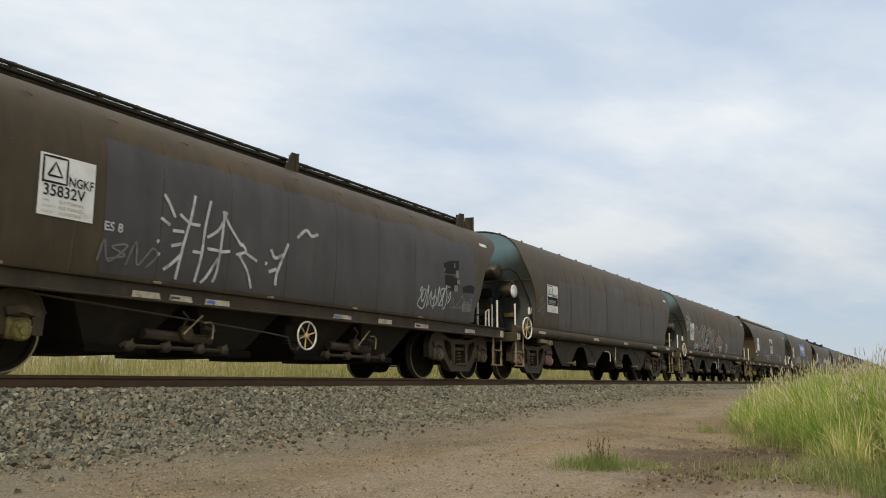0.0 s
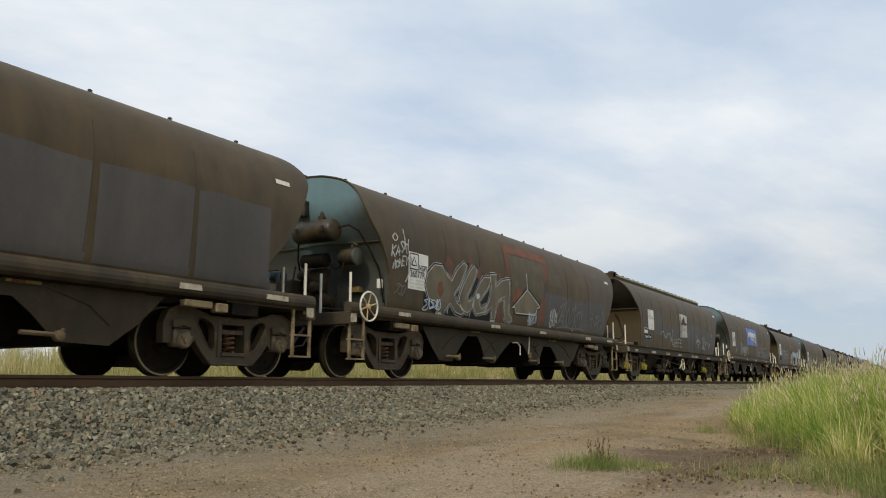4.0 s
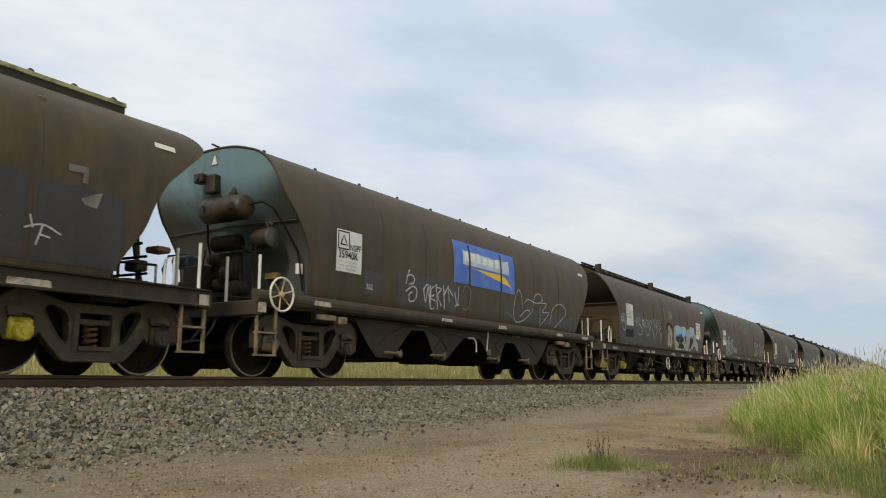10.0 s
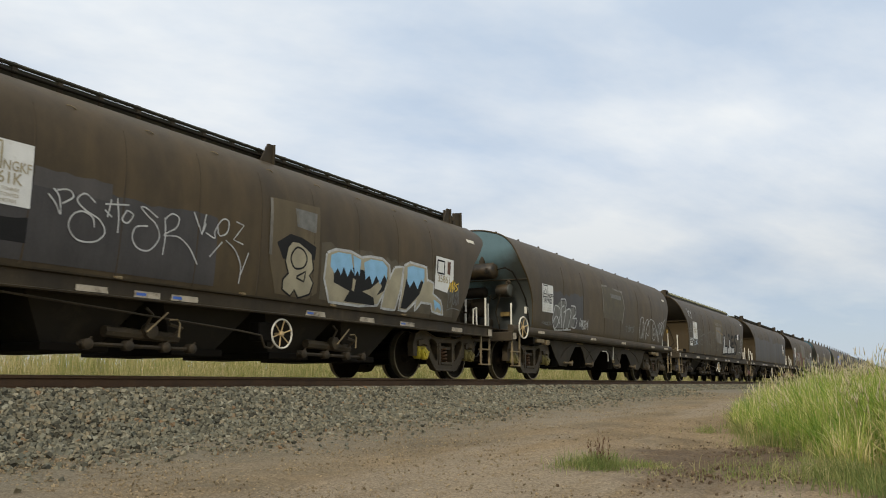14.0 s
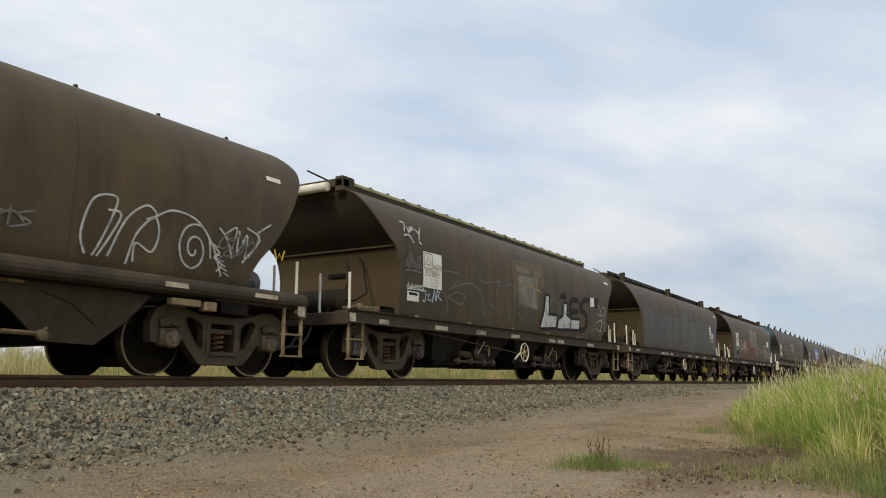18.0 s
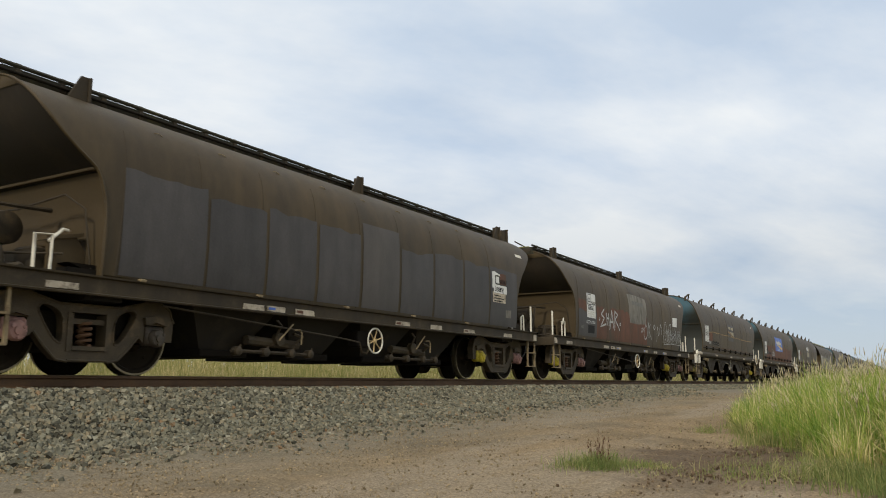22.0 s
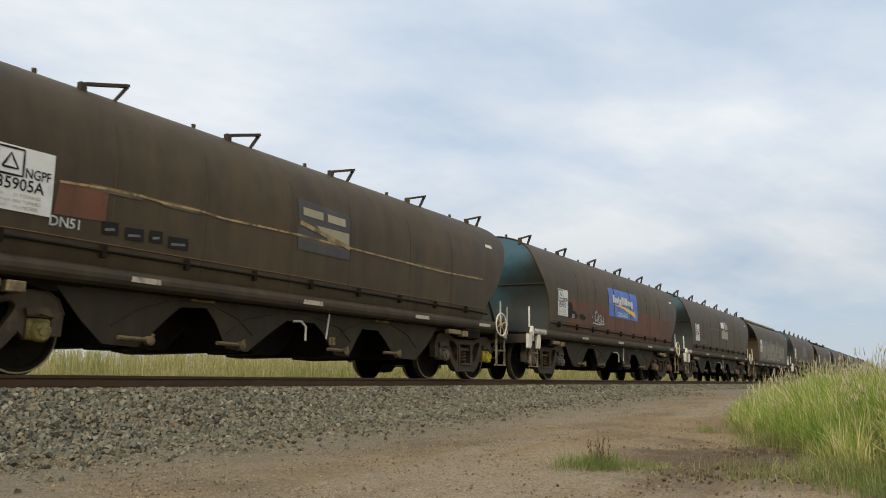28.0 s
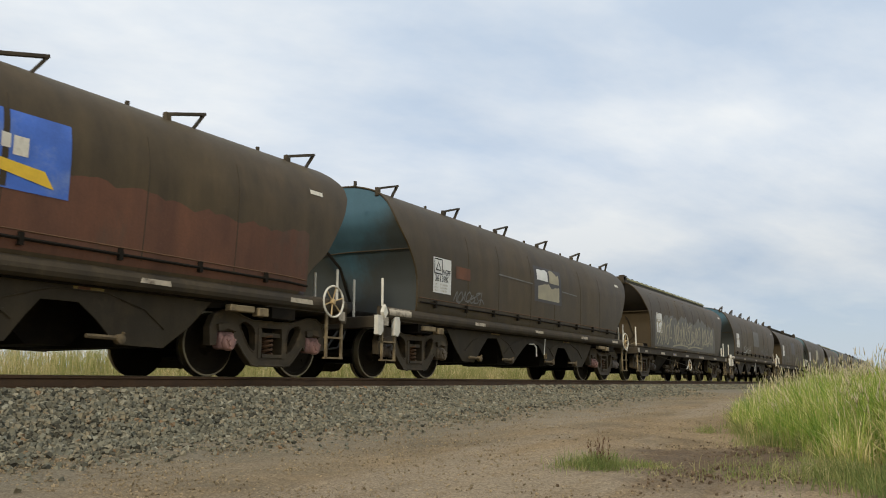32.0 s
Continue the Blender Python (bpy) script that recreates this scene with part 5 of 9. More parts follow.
def tail_gear(kind, wagon, style):
    """Tank, frame and pipes on the trailing deck."""
    if kind == "K":
        bm = bmesh.new()
        for x in (-0.6, 0.75):
            sweep(bm, [(x, 5.75, 1.9), (x, 6.15, 1.88), (x, 6.35, 1.05)], 0.035, 6)
        sweep(bm, [(-0.6, 6.15, 1.88), (0.75, 6.15, 1.88)], 0.035, 6)
        part("tail_frame", bm, M["gear"], wagon, "", 40)
        bm = lathe(bmesh.new(), [(-0.45, 0.08), (-0.42, 0.16), (0.42, 0.16), (0.45, 0.08)], 14, (0.1, 5.95, 1.62))
        part("tail_tank", bm, M["gear"], wagon, "", 40)
        bm = sweep(bmesh.new(), [(0.4, 5.7, 1.4), (0.9, 6.0, 1.42), (1.2, 6.2, 1.38)], 0.018, 6)
        sweep(bm, [(0.2, 5.7, 1.2), (0.8, 6.1, 1.22), (1.1, 6.3, 1.15)], 0.018, 6)
        box(bm, 0.75, 0.98, 6.05, 6.25, 1.32, 1.46, 0.02)
        part("tail_linkage", bm, M["gear"], wagon, "", 40)
        if style == 2:
            for z, y in ((1.18, 6.35), (1.30, 6.3), (1.52, 6.28), (1.68, 6.2)):
                part("tail_bar", sweep(bmesh.new(), [(-0.95, y - 0.1, z), (0.2, y, z + 0.02), (0.95, y - 0.05, z)], 0.019, 6), M["under"], wagon, "", 40)
            part("tail_box", box(bmesh.new(), -0.25, 0.5, 6.1, 6.4, 1.84, 2.04, 0.03), M["under"], wagon)
            part("tail_shelf", box(bmesh.new(), -0.5, 0.65, 5.9, 6.42, 2.18, 2.27, 0.02), M["under"], wagon)
            for x, y in ((0.3, 6.3), (0.62, 6.35), (-0.3, 6.3)):
                part("tail_rod", sweep(bmesh.new(), [(x, y, 1.05), (x + 0.02, y, 1.6), (x, y - 0.05, 2.2)], 0.02, 6), M["gear"], wagon, "", 40)
            part("tail_bracket", box(bmesh.new(), 0.95, 1.2, 6.2, 6.42, 1.56, 1.64, 0.02), M["spring"], wagon, "rusty bracket")
        bm = sweep(bmesh.new(), [(1.34, 6.2, 1.05), (1.34, 6.22, 1.45), (1.34, 6.34, 1.5), (1.34, 6.36, 1.1)], 0.02, 7)
        part("grab_loop", bm, M["white"], wagon, "pale bent grab iron", 40)
    if kind == "P":
        bm = lathe(bmesh.new(), [(0.55, 0.05), (0.58, 0.18), (1.02, 0.19), (1.06, 0.17), (1.09, 0.06), (1.11, 0.03)], 18, (0, 5.98, 1.36))
        part("rear_tank", bm, M["tank_plum"], wagon, "small dull plum-grey tank", 40)
    else:
        bm = lathe(bmesh.new(), [(1.05, 0.16), (1.10, 0.18), (1.15, 0.17), (1.17, 0.08)], 16, (0.9, 6.1, 0), "Z")
        part("rear_tank", bm, M["under"], wagon, "low black drum", 40)
    bm = box(bmesh.new(), -0.5, 0.6, 5.8, 6.3, 1.03, 1.14, 0.02)
    sweep(bm, [(0.1, 5.9, 1.12), (0.5, 6.2, 1.2), (0.9, 6.3, 1.16)], 0.05, 8)
    part("rear_gear", bm, M["under"], wagon, "", 40)


def build_wagon(kind, style):
    """kind K: hooded hopper; kind P: pot-bellied hopper with a teal end. style 1 or 2 changes the roof and sides."""
    wagon = new("hopper_wagon")
    part("hull", make_hull(kind, "Q" if (kind, style) == ("P", 2) else None), M["hull"], wagon, "", 35)
    if kind == "P":
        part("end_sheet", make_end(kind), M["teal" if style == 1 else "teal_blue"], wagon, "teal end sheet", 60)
        part("end_crease", sweep(bmesh.new(), [(1.42, -5.82, 2.37), (0, -5.84, 2.40), (-1.42, -5.82, 2.37)], 0.012, 6), M["weld"], wagon, "", 60)
    else:
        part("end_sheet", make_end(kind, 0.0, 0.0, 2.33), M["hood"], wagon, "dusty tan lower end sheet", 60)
        # upper sheet split off so that its colour can carry the overhang's shade
        part("hood_sheet", make_end(kind, 0.0, 2.33, 3.3), M["hood_dark"], wagon, "sloping hood sheet, coloured dark for its shade", 60)
        part("fascia", make_end(kind, -0.01, 3.3, 9.0), M["hull"], wagon, "", 60)
        part("end_crease", sweep(bmesh.new(), [(1.41, -5.33, 2.36), (-1.41, -5.33, 2.36)], 0.02, 6), M["hood"], wagon, "", 60)
    part("end_rim", make_rim(kind), M["hull"], wagon, "", 60)
    part("side_sill", sill_bm(kind), M["frame"], wagon)
    under_parts(kind, wagon)
    end_gear(kind, wagon)
    tail_gear(kind, wagon, style)
    for y in BOGIE_AT[kind]:
        bogie(wagon, y)
    # seams between the side plates
    for y in ((-4.9, -3.72, -2.56, -1.4, -0.24, 0.93, 2.1, 3.27, 4.44) if kind == "K" else (-3.55, -2.15, -0.45, 0.98, 2.78, 4.3)):
        bm = bmesh.new()
        zs = np.linspace(1.14 if kind == "K" else 1.25, 2.95, 14)
        rows = []
        for j, z in enumerate(zs):
            x, wd = side_x(kind, z), 0.02 * (1 - 0.6 * j / 13) * (1 + 0.25 * math.sin(5 * z + y))
            yy = y - 0.05 * (2.95 - z) / 1.8
            rows.append([bm.verts.new((x - 0.004, yy - wd, z)), bm.verts.new((x + 0.0052, yy - wd * 0.5, z)), bm.verts.new((x + 0.0052, yy + wd * 0.5, z)), bm.verts.new((x - 0.004, yy + wd, z))])
        for a, b in zip(rows, rows[1:]):
            for j in range(3):
                bm.faces.new((a[j], a[j + 1], b[j + 1], b[j]))
        part("seam", bm, M["weld"], wagon, "", 30)
    if kind == "K":
        for i in range(9):
            y, z = -4.3 + i * 1.1, 3.065
            x = side_x(kind, z)
            part("lug", sweep(bmesh.new(), [(x - 0.01, y - 0.07, z + 0.012), (x + 0.02, y - 0.03, z + 0.008), (x + 0.02, y + 0.03, z - 0.008), (x - 0.01, y + 0.07, z - 0.02)], 0.0065, 6), M["step"], wagon, "worn steel lug")
        for y in (-4.6, -2.6, -0.6, 1.4, 3.42):
            part("sill_hook", box(bmesh.new(), 1.41, 1.47, y - 0.045, y + 0.045, 1.105, 1.14, 0.006), M["step"], wagon)
    if kind == "P":
        for s in (1, -1):
            part("hopper_plate", chute_plate(s), M["skirt"], wagon, "dusty side plate with openings between the chutes")
            for a, b in ((-3.0, -1.3), (-1.15, 1.0), (1.2, 3.0)):
                m = (a + b) / 2
                part("plate_rib", sweep(bmesh.new(), [(s * 1.225, a - 0.35, 0.58), (s * 1.225, a, 0.80), (s * 1.225, m - 0.35, 0.955), (s * 1.225, m + 0.35, 0.955), (s * 1.225, b, 0.80), (s * 1.225, b + 0.3, 0.58)], 0.013, 6), M["skirt"], wagon, "", 40)
        for y, z, w, h in ((-2.15, 0.975, 0.4, 0.06), (2.0, 0.955, 0.4, 0.06), (0.72, 0.52, 0.16, 0.12)):
            part("warning_label", box(bmesh.new(), 1.21, 1.226, y, y + w, z, z + h), M["label_ochre"], wagon, "grimy warning label")
            part("label_band", box(bmesh.new(), 1.226, 1.229, y + 0.06, y + w * 0.55, z + 0.015, z + h - 0.015), M["red"], wagon)
        gear_p1(wagon) if style == 1 else gear_p2(wagon)
        add("hand_wheel", once("hand_wheel", make_hand_wheel, M["white"]), wagon, Matrix.Translation((1.50, -6.2 if style == 1 else 6.35, 1.18)), "white spoked brake wheel")
        add("wheel_spokes", once("wheel_spokes", make_spokes, M["spoke"]), wagon, Matrix.Translation((1.50, -6.2 if style == 1 else 6.35, 1.18)))
        for y in (-4.92, 4.6):
            bm = box(bmesh.new(), 1.30, 1.42, y - 0.36, y + 0.1, 0.88, 0.97, 0.01)
            box(bm, 1.30, 1.44, y + 0.16, y + 0.36, 0.84, 0.96, 0.01)
            part("jacking_bracket", bm, M["step"], wagon, "worn bracket below the sill")
        for y in (-2.85, -1.3, 1.05, 2.6):
            bm = lathe(bmesh.new(), [(-0.05, 0.03), (-0.04, 0.06), (0.04, 0.06), (0.05, 0.03)], 10, (1.3, y, 0.42))
            sweep(bm, [(1.3, y - 0.45, 0.44), (1.3, y, 0.43)], 0.028, 7)
            sweep(bm, [(1.2, y, 0.42), (1.3, y, 0.42), (1.34, y + 0.03, 0.5)], 0.02, 6)
            part("chute_lever", bm, M["lever"], wagon, "", 40)
        bm = sweep(bmesh.new(), [(1.22, -0.15, 0.84), (1.3, -0.05, 0.84), (1.33, 0.02, 0.76), (1.33, 0.02, 0.55)], 0.018, 6)
        part("bent_handle", bm, M["white"], wagon, "pale bent handle", 40)
        part("straight_handle", sweep(bmesh.new(), [(1.3, 0.62, 1.0), (1.3, 0.55, 0.6)], 0.015, 6), M["white"], wagon, "pale straight handle", 40)
    else:
        gear_k(wagon) if style == 1 else gear_k2(wagon)
        hw = Matrix.Translation((1.40, 0.27 if style == 1 else 0.14, 0.62)) @ Matrix.Scale(0.86, 4)
        add("hand_wheel", once("hand_wheel", make_hand_wheel, M["white"]), wagon, hw, "white spoked brake wheel")
        add("wheel_spokes", once("wheel_spokes", make_spokes, M["spoke"]), wagon, hw)
        if style == 2:
            part("wheel_lever", beam(bmesh.new(), [(-0.38, 0.455), (-0.1, 0.60)], 0.04, 1.39, 1.405), M["white"], wagon, "pale brake lever")
        for y in (-1.9, 1.75):
            bm = sweep(bmesh.new(), [(1.1, y - 0.6, 0.52), (1.1, y + 0.5, 0.48)], 0.07, 8)
            lathe(bm, [(-0.06, 0.05), (-0.05, 0.10), (0.05, 0.10), (0.06, 0.05)], 10, (1.18, y, 0.55))
            sweep(bm, [(1.2, y - 0.1, 0.55), (1.28, y - 0.05, 0.75), (1.28, y - 0.15, 0.82)], 0.02, 6)
            sweep(bm, [(1.2, y + 0.35, 0.5), (1.3, y + 0.4, 0.6), (1.3, y + 0.2, 0.64)], 0.025, 6)
            part("chute_lever", bm, M["bogie"], wagon, "", 40)
        bm = sweep(bmesh.new(), [(1.34, -4.2, 0.86), (1.34, -0.5, 0.62), (1.34, -0.1, 0.58)], 0.014, 6)
        sweep(bm, [(1.34, -0.1, 0.58), (1.32, 0.0, 0.42), (1.3, 0.15, 0.40), (1.3, 0.25, 0.5)], 0.018, 6)
        part("brake_rod", bm, M["frame"], wagon, "", 40)
        part("brake_box", box(bmesh.new(), 1.1, 1.3, -0.1, 0.2, 0.5, 0.78, 0.02), M["under"], wagon)
        for y in (-1.75, 1.95):
            part("gate_handle", sweep(bmesh.new(), [(1.36, y - 0.33, 0.52), (1.36, y - 0.03, 0.78)], 0.013, 6), M["step"], wagon, "worn gate handle", 40)
            part("gate_handle", sweep(bmesh.new(), [(1.36, y, 0.69), (1.36, y + 0.12, 0.70), (1.37, y + 0.16, 0.65), (1.36, y + 0.16, 0.48)], 0.013, 6), M["step"], wagon, "bent pale gate handle", 40)
            bm = sweep(bmesh.new(), [(1.28, y - 1.2, 0.35), (1.28, y + 0.5, 0.335)], 0.026, 7)
            for q in (-1.1, -0.55, 0.0, 0.42):
                lathe(bm, [(-0.07, 0.03), (-0.06, 0.065), (0.05, 0.065), (0.07, 0.03)], 9, (1.29, y + q, 0.345))
                sweep(bm, [(1.29, y + q, 0.35), (1.33, y + q + 0.04, 0.43)], 0.016, 6)
            part("gate_shaft", bm, M["gear"], wagon, "greasy gate shaft with cranks", 40)
    roof(kind, style, wagon)
    return wagon


def gear_p2(wagon):
    """Plain dented end with a lamp bracket, and lines of pipe along the side."""
    y = -6.19
    bm = box(bmesh.new(), -0.3, 0.02, y - 0.12, y + 0.02, 2.88, 3.1, 0.02)
    sweep(bm, [(-1.0, y - 0.1, 3.12), (-0.5, y - 0.12, 3.18)], 0.05, 8)
    part("valve", bm, M["tank"], wagon)
    bm = sweep(bmesh.new(), [(-0.5, y - 0.02, 3.0), (-0.35, y + 0.06, 2.5), (-0.15, y + 0.35, 2.1), (-0.1, y + 0.65, 1.4)], 0.03, 7)
    part("pipe", bm, M["under"], wagon, "", 40)
    bm = box(bmesh.new(), -0.7, 0.7, y - 0.2, y + 0.5, 1.03, 1.2, 0.03)
    part("brake_gear", bm, M["under"], wagon)
    bm = lathe(bmesh.new(), [(-0.2, 0.08), (-0.17, 0.14), (0.2, 0.14), (0.24, 0.08)], 14, (0.3, y - 0.1, 1.24))
    part("brake_cylinder", bm, M["tank"], wagon, "", 40)
    for x, yy in ((1.40, -6.72), (1.40, -6.2)):
        bm = bmesh.new()
        plate(bm, [(yy - 0.07, 1.07), (yy + 0.07, 1.07), (yy + 0.09, 0.98), (yy + 0.09, 0.80), (yy + 0.02, 0.72), (yy - 0.07, 0.74)], x - 0.03, x + 0.05)
        part("corner_bracket", bm, M["white"], wagon, "pale painted corner bracket")
    part("sill_end", plate(bmesh.new(), [(-6.66, 1.12), (-6.60, 1.02), (-6.52, 1.12), (-6.60, 1.26)], 1.40, 1.475), M["white"], wagon, "pale diamond end of the sill tube")
    bm = sweep(bmesh.new(), [(1.375, -6.45, 1.135), (1.375, -5.75, 1.135)], 0.09, 12)
    part("sill_band", bm, M["marker"], wagon, "worn white band on the sill tube", 40)
    for z, r, key in ((1.405, 0.02, "under"), (1.495, 0.009, "spring")):
        x = side_x("P", z) + (0.035 if r > 0.01 else 0.004)
        part("side_pipe" if r > 0.01 else "rust_ledge", sweep(bmesh.new(), [(x, -5.45, z), (x, 0, z), (x, 5.3, z - 0.02), (x, 5.75, z - 0.04)], r, 6), M[key], wagon, "", 40)
    for i in range(9):
        yy = -4.9 + i * 1.22
        x = side_x("P", 1.36)
        part("pipe_clip", box(bmesh.new(), x - 0.01, x + 0.06, yy - 0.025, yy + 0.025, 1.33, 1.47), M["under"], wagon)


def roof(kind, style, wagon):
    if kind == "K" and style == 1:
        part("roof_coaming", box(bmesh.new(), -0.66, 0.66, -6.1, 6.3, 3.32, 3.535, 0.02), M["coaming"], wagon, "dark coaming round the roof hatch")
        part("roof_hatch", box(bmesh.new(), -0.5, 0.5, -6.05, 6.25, 3.535, 3.565, 0.012), M["green"], wagon)
        for s in (1, -1):
            part("roof_rail", sweep(bmesh.new(), [(s * 0.67, -6.22, 3.555), (s * 0.67, 0, 3.555), (s * 0.67, 6.5, 3.555)], 0.026, 6), M["coaming"], wagon)
            part("side_runner", sweep(bmesh.new(), [(s * 0.69, -6.15, 3.46), (s * 0.69, 6.45, 3.46)], 0.018, 6), M["under"], wagon)
            for i in range(22):
                y = -5.9 + i * 0.575
                part("rail_clip", box(bmesh.new(), s * 0.63 - 0.04, s * 0.63 + 0.045, y - 0.04, y + 0.04, 3.40, 3.59, 0.01), M["frame"], wagon)
            for y in (-5.2, 0.42, 5.95):
                bm = bmesh.new()
                x0, x1 = sorted((s * 0.70, s * 0.90))
                plate(bm, [(y - 0.22, 3.24), (y + 0.10, 3.20), (y + 0.10, 3.63), (y - 0.02, 3.63)], s * 0.84, s * 0.87)
                box(bm, x0, x1, y + 0.08, y + 0.11, 3.22, 3.63)
                part("roof_bracket", bm, M["gear"], wagon)
        for y, top in ((-6.3, 3.56), (6.62, 3.70)):
            bm = box(bmesh.new(), -0.66, 0.66, y - 0.02, y + 0.02, 3.36, 3.46 if y < 0 else 3.58, 0.008)
            for s in (1, -1) if y > 0 else ():
                plate(bm, [(y - 0.16, 3.32), (y + 0.16, 3.26), (y + 0.16, top), (y - 0.16, top - 0.06)], s * 0.68, s * 0.71)
                box(bm, s * 0.70 - 0.03, s * 0.70 + 0.05, y + 0.13, y + 0.16, 3.27, top)
            part("end_bracket", bm, M["gear"], wagon)
    elif kind == "K":
        bm = box(bmesh.new(), -0.72, 0.72, -5.9, 5.95, 3.36, 3.525, 0.02)
        part("roof_hatch", bm, M["coaming"], wagon, "dark weathered hatch strip")
        for s in (1, -1):
            part("hatch_edge", box(bmesh.new(), *sorted((s * 0.68, s * 0.735)), -5.9, 5.95, 3.472, 3.533, 0.008), M["hatch_pale"], wagon, "pale worn edge of the hatch")
        for i in range(21):
            y = -5.6 + i * 0.57
            part("hatch_clip", frustum(bmesh.new(), (0.60, 0.66, y - 0.01, y + 0.02), (0.56, 0.71, y - 0.07, y + 0.04), 3.53, 3.59), M["frame"], wagon)
        bm = box(bmesh.new(), -0.9, 0.9, -6.2, -6.0, 3.34, 3.50, 0.02)
        box(bm, 0.72, 0.9, -6.2, -5.85, 3.26, 3.54, 0.015)
        part("hatch_gear", bm, M["frame"], wagon)
        part("roller", lathe(bmesh.new(), [(-0.55, 0.05), (-0.54, 0.085), (0.54, 0.085), (0.55, 0.05)], 14, (0.1, -6.3, 3.34)), M["white"], wagon, "pale roller below the hatch gear", 40)
    elif style == 1:
        for i in range(10):
            y = -5.7 + i * 1.28
            part("roof_stud", lathe(bmesh.new(), [(3.5, 0.03), (3.62, 0.03), (3.63, 0.015)], 8, (0.55, y, 0), "Z"), M["frame"], wagon)
        part("roof_seam", box(bmesh.new(), 0.50, 0.53, -6.0, 5.7, 3.55, 3.58), M["frame"], wagon)
    else:
        for i in range(6):
            y = -5.52 + i * 2.385
            bm = bmesh.new()
            beam(bm, [(y - 0.62, 3.50), (y, 3.675)], 0.04, 0.92, 0.99)
            beam(bm, [(y - 0.01, 3.665), (y - 0.2, 3.40)], 0.032, 0.93, 0.98)
            box(bm, 0.92, 1.0, y - 0.70, y - 0.60, 3.34, 3.51, 0.012)
            part("hatch_stand", bm, M["frame"], wagon, "bent steel hatch stand")
            part("roof_stud", lathe(bmesh.new(), [(3.42, 0.03), (3.52, 0.03)], 8, (0.85, y - 1.2, 0), "Z"), M["frame"], wagon)
    spike = [(0.05, -5.9, 3.60), (-0.02, -6.28, 3.67)] if kind == "P" else [(0.35, -5.75, 3.55), (0.25, -6.4, 3.66)]
    bm = sweep(bmesh.new(), spike, 0.016, 6)
    part("roof_spike", bm, M["frame"], wagon)


M["coaming"] = mat("coaming_dark", (0.02, 0.0195, 0.013), 0.75, vary=0.35, scale=3, tint=(0.05, 0.05, 0.024))
M["label_ochre"] = mat("label_ochre", (0.20, 0.155, 0.07), 0.7, vary=0.35, scale=14, tint=(0.09, 0.07, 0.045))
M["hatch_pale"] = mat("hatch_edge_pale", (0.33, 0.32, 0.16), 0.7, vary=0.3, scale=4, tint=(0.09, 0.08, 0.045), tint_at=(0.52, 0.66), dust=(1, 1, 1))
M["green"] = mat("hatch_green", (0.17, 0.18, 0.07), 0.7, vary=0.3, scale=2)


# ---------------------------------------------------------------- lettering and marks on the sides
def patch(wagon, kind, name, y0, y1, z0, z1, material, label="", off=0.008, wobble=0.0, seed=0, nz=0, ny=None):
    """A painted field that follows the curve of the side; wobble frays its upper edge."""
    rng = random.Random(seed)
    bm = bmesh.new()
    ny = ny or max(2, int((y1 - y0) / 0.12))
    nz = nz or max(3, int((z1 - z0) / 0.055))
    cols = []
    edge = 0.0
    for i in range(ny + 1):
        y = y0 + (y1 - y0) * i / ny
        edge = edge * 0.7 + rng.uniform(-wobble, wobble)
        top = z1 + edge
        cols.append([bm.verts.new((side_x(kind, z0 + (top - z0) * j / nz) + off, y, z0 + (top - z0) * j / nz)) for j in range(nz + 1)])
    for a, b in zip(cols, cols[1:]):
        for j in range(nz):
            bm.faces.new((a[j], b[j], b[j + 1], a[j + 1]))
    return part(name, bm, material, wagon, label, 60)


def stroke(wagon, kind, name, lines, w, material, label="", off=0.012):
    """Brushed or sprayed lines (y, z) on the side, as thin ribbons of width w; each further line is a piece of the first."""
    whole, bm = None, bmesh.new()
    for line, pts in enumerate(lines):
        fine = []
        for (ya, za), (yb, zb) in zip(pts, pts[1:]):
            k = max(1, int(math.hypot(yb - ya, zb - za) / 0.08))
            fine += [(ya + (yb - ya) * i / k, za + (zb - za) * i / k) for i in range(k)]
        fine.append(pts[-1])
        prev = None
        for i, (y, z) in enumerate(fine):
            a, b = fine[max(i - 1, 0)], fine[min(i + 1, len(fine) - 1)]
            t = Vector((b[0] - a[0], b[1] - a[1]))
            t = t.normalized() if t.length > 1e-6 else Vector((1, 0))
            n = Vector((-t.y, t.x)) * w / 2
            cur = [bm.verts.new((side_x(kind, z + s * n.y) + off, y + s * n.x, z + s * n.y)) for s in (1, -1)]
            if prev:
                bm.faces.new((prev[0], prev[1], cur[1], cur[0]))
            prev = cur
        if wagon.parent is None or line == len(lines) - 1:
            ob = part(name if whole is None else "pen_stroke", bm, material, whole or wagon, label if whole is None else "", 60)
            whole, bm = whole or ob, bmesh.new()
    bm.free()
    return whole


def curve(pts, closed=False, k=6):
    """A smooth line through the points."""
    out, n = [], len(pts)
    rng = range(n if closed else n - 1)
    for i in rng:
        p = [pts[(i + d) % n] if closed else pts[min(max(i + d, 0), n - 1)] for d in (-1, 0, 1, 2)]
        for j in range(k):
            t = j / k
            out.append(tuple(0.5 * (2 * p[1][c] + (p[2][c] - p[0][c]) * t + (2 * p[0][c] - 5 * p[1][c] + 4 * p[2][c] - p[3][c]) * t * t + (3 * p[1][c] - p[0][c] - 3 * p[2][c] + p[3][c]) * t ** 3) for c in (0, 1)))
    out.append(pts[0] if closed else pts[-1])
    return out


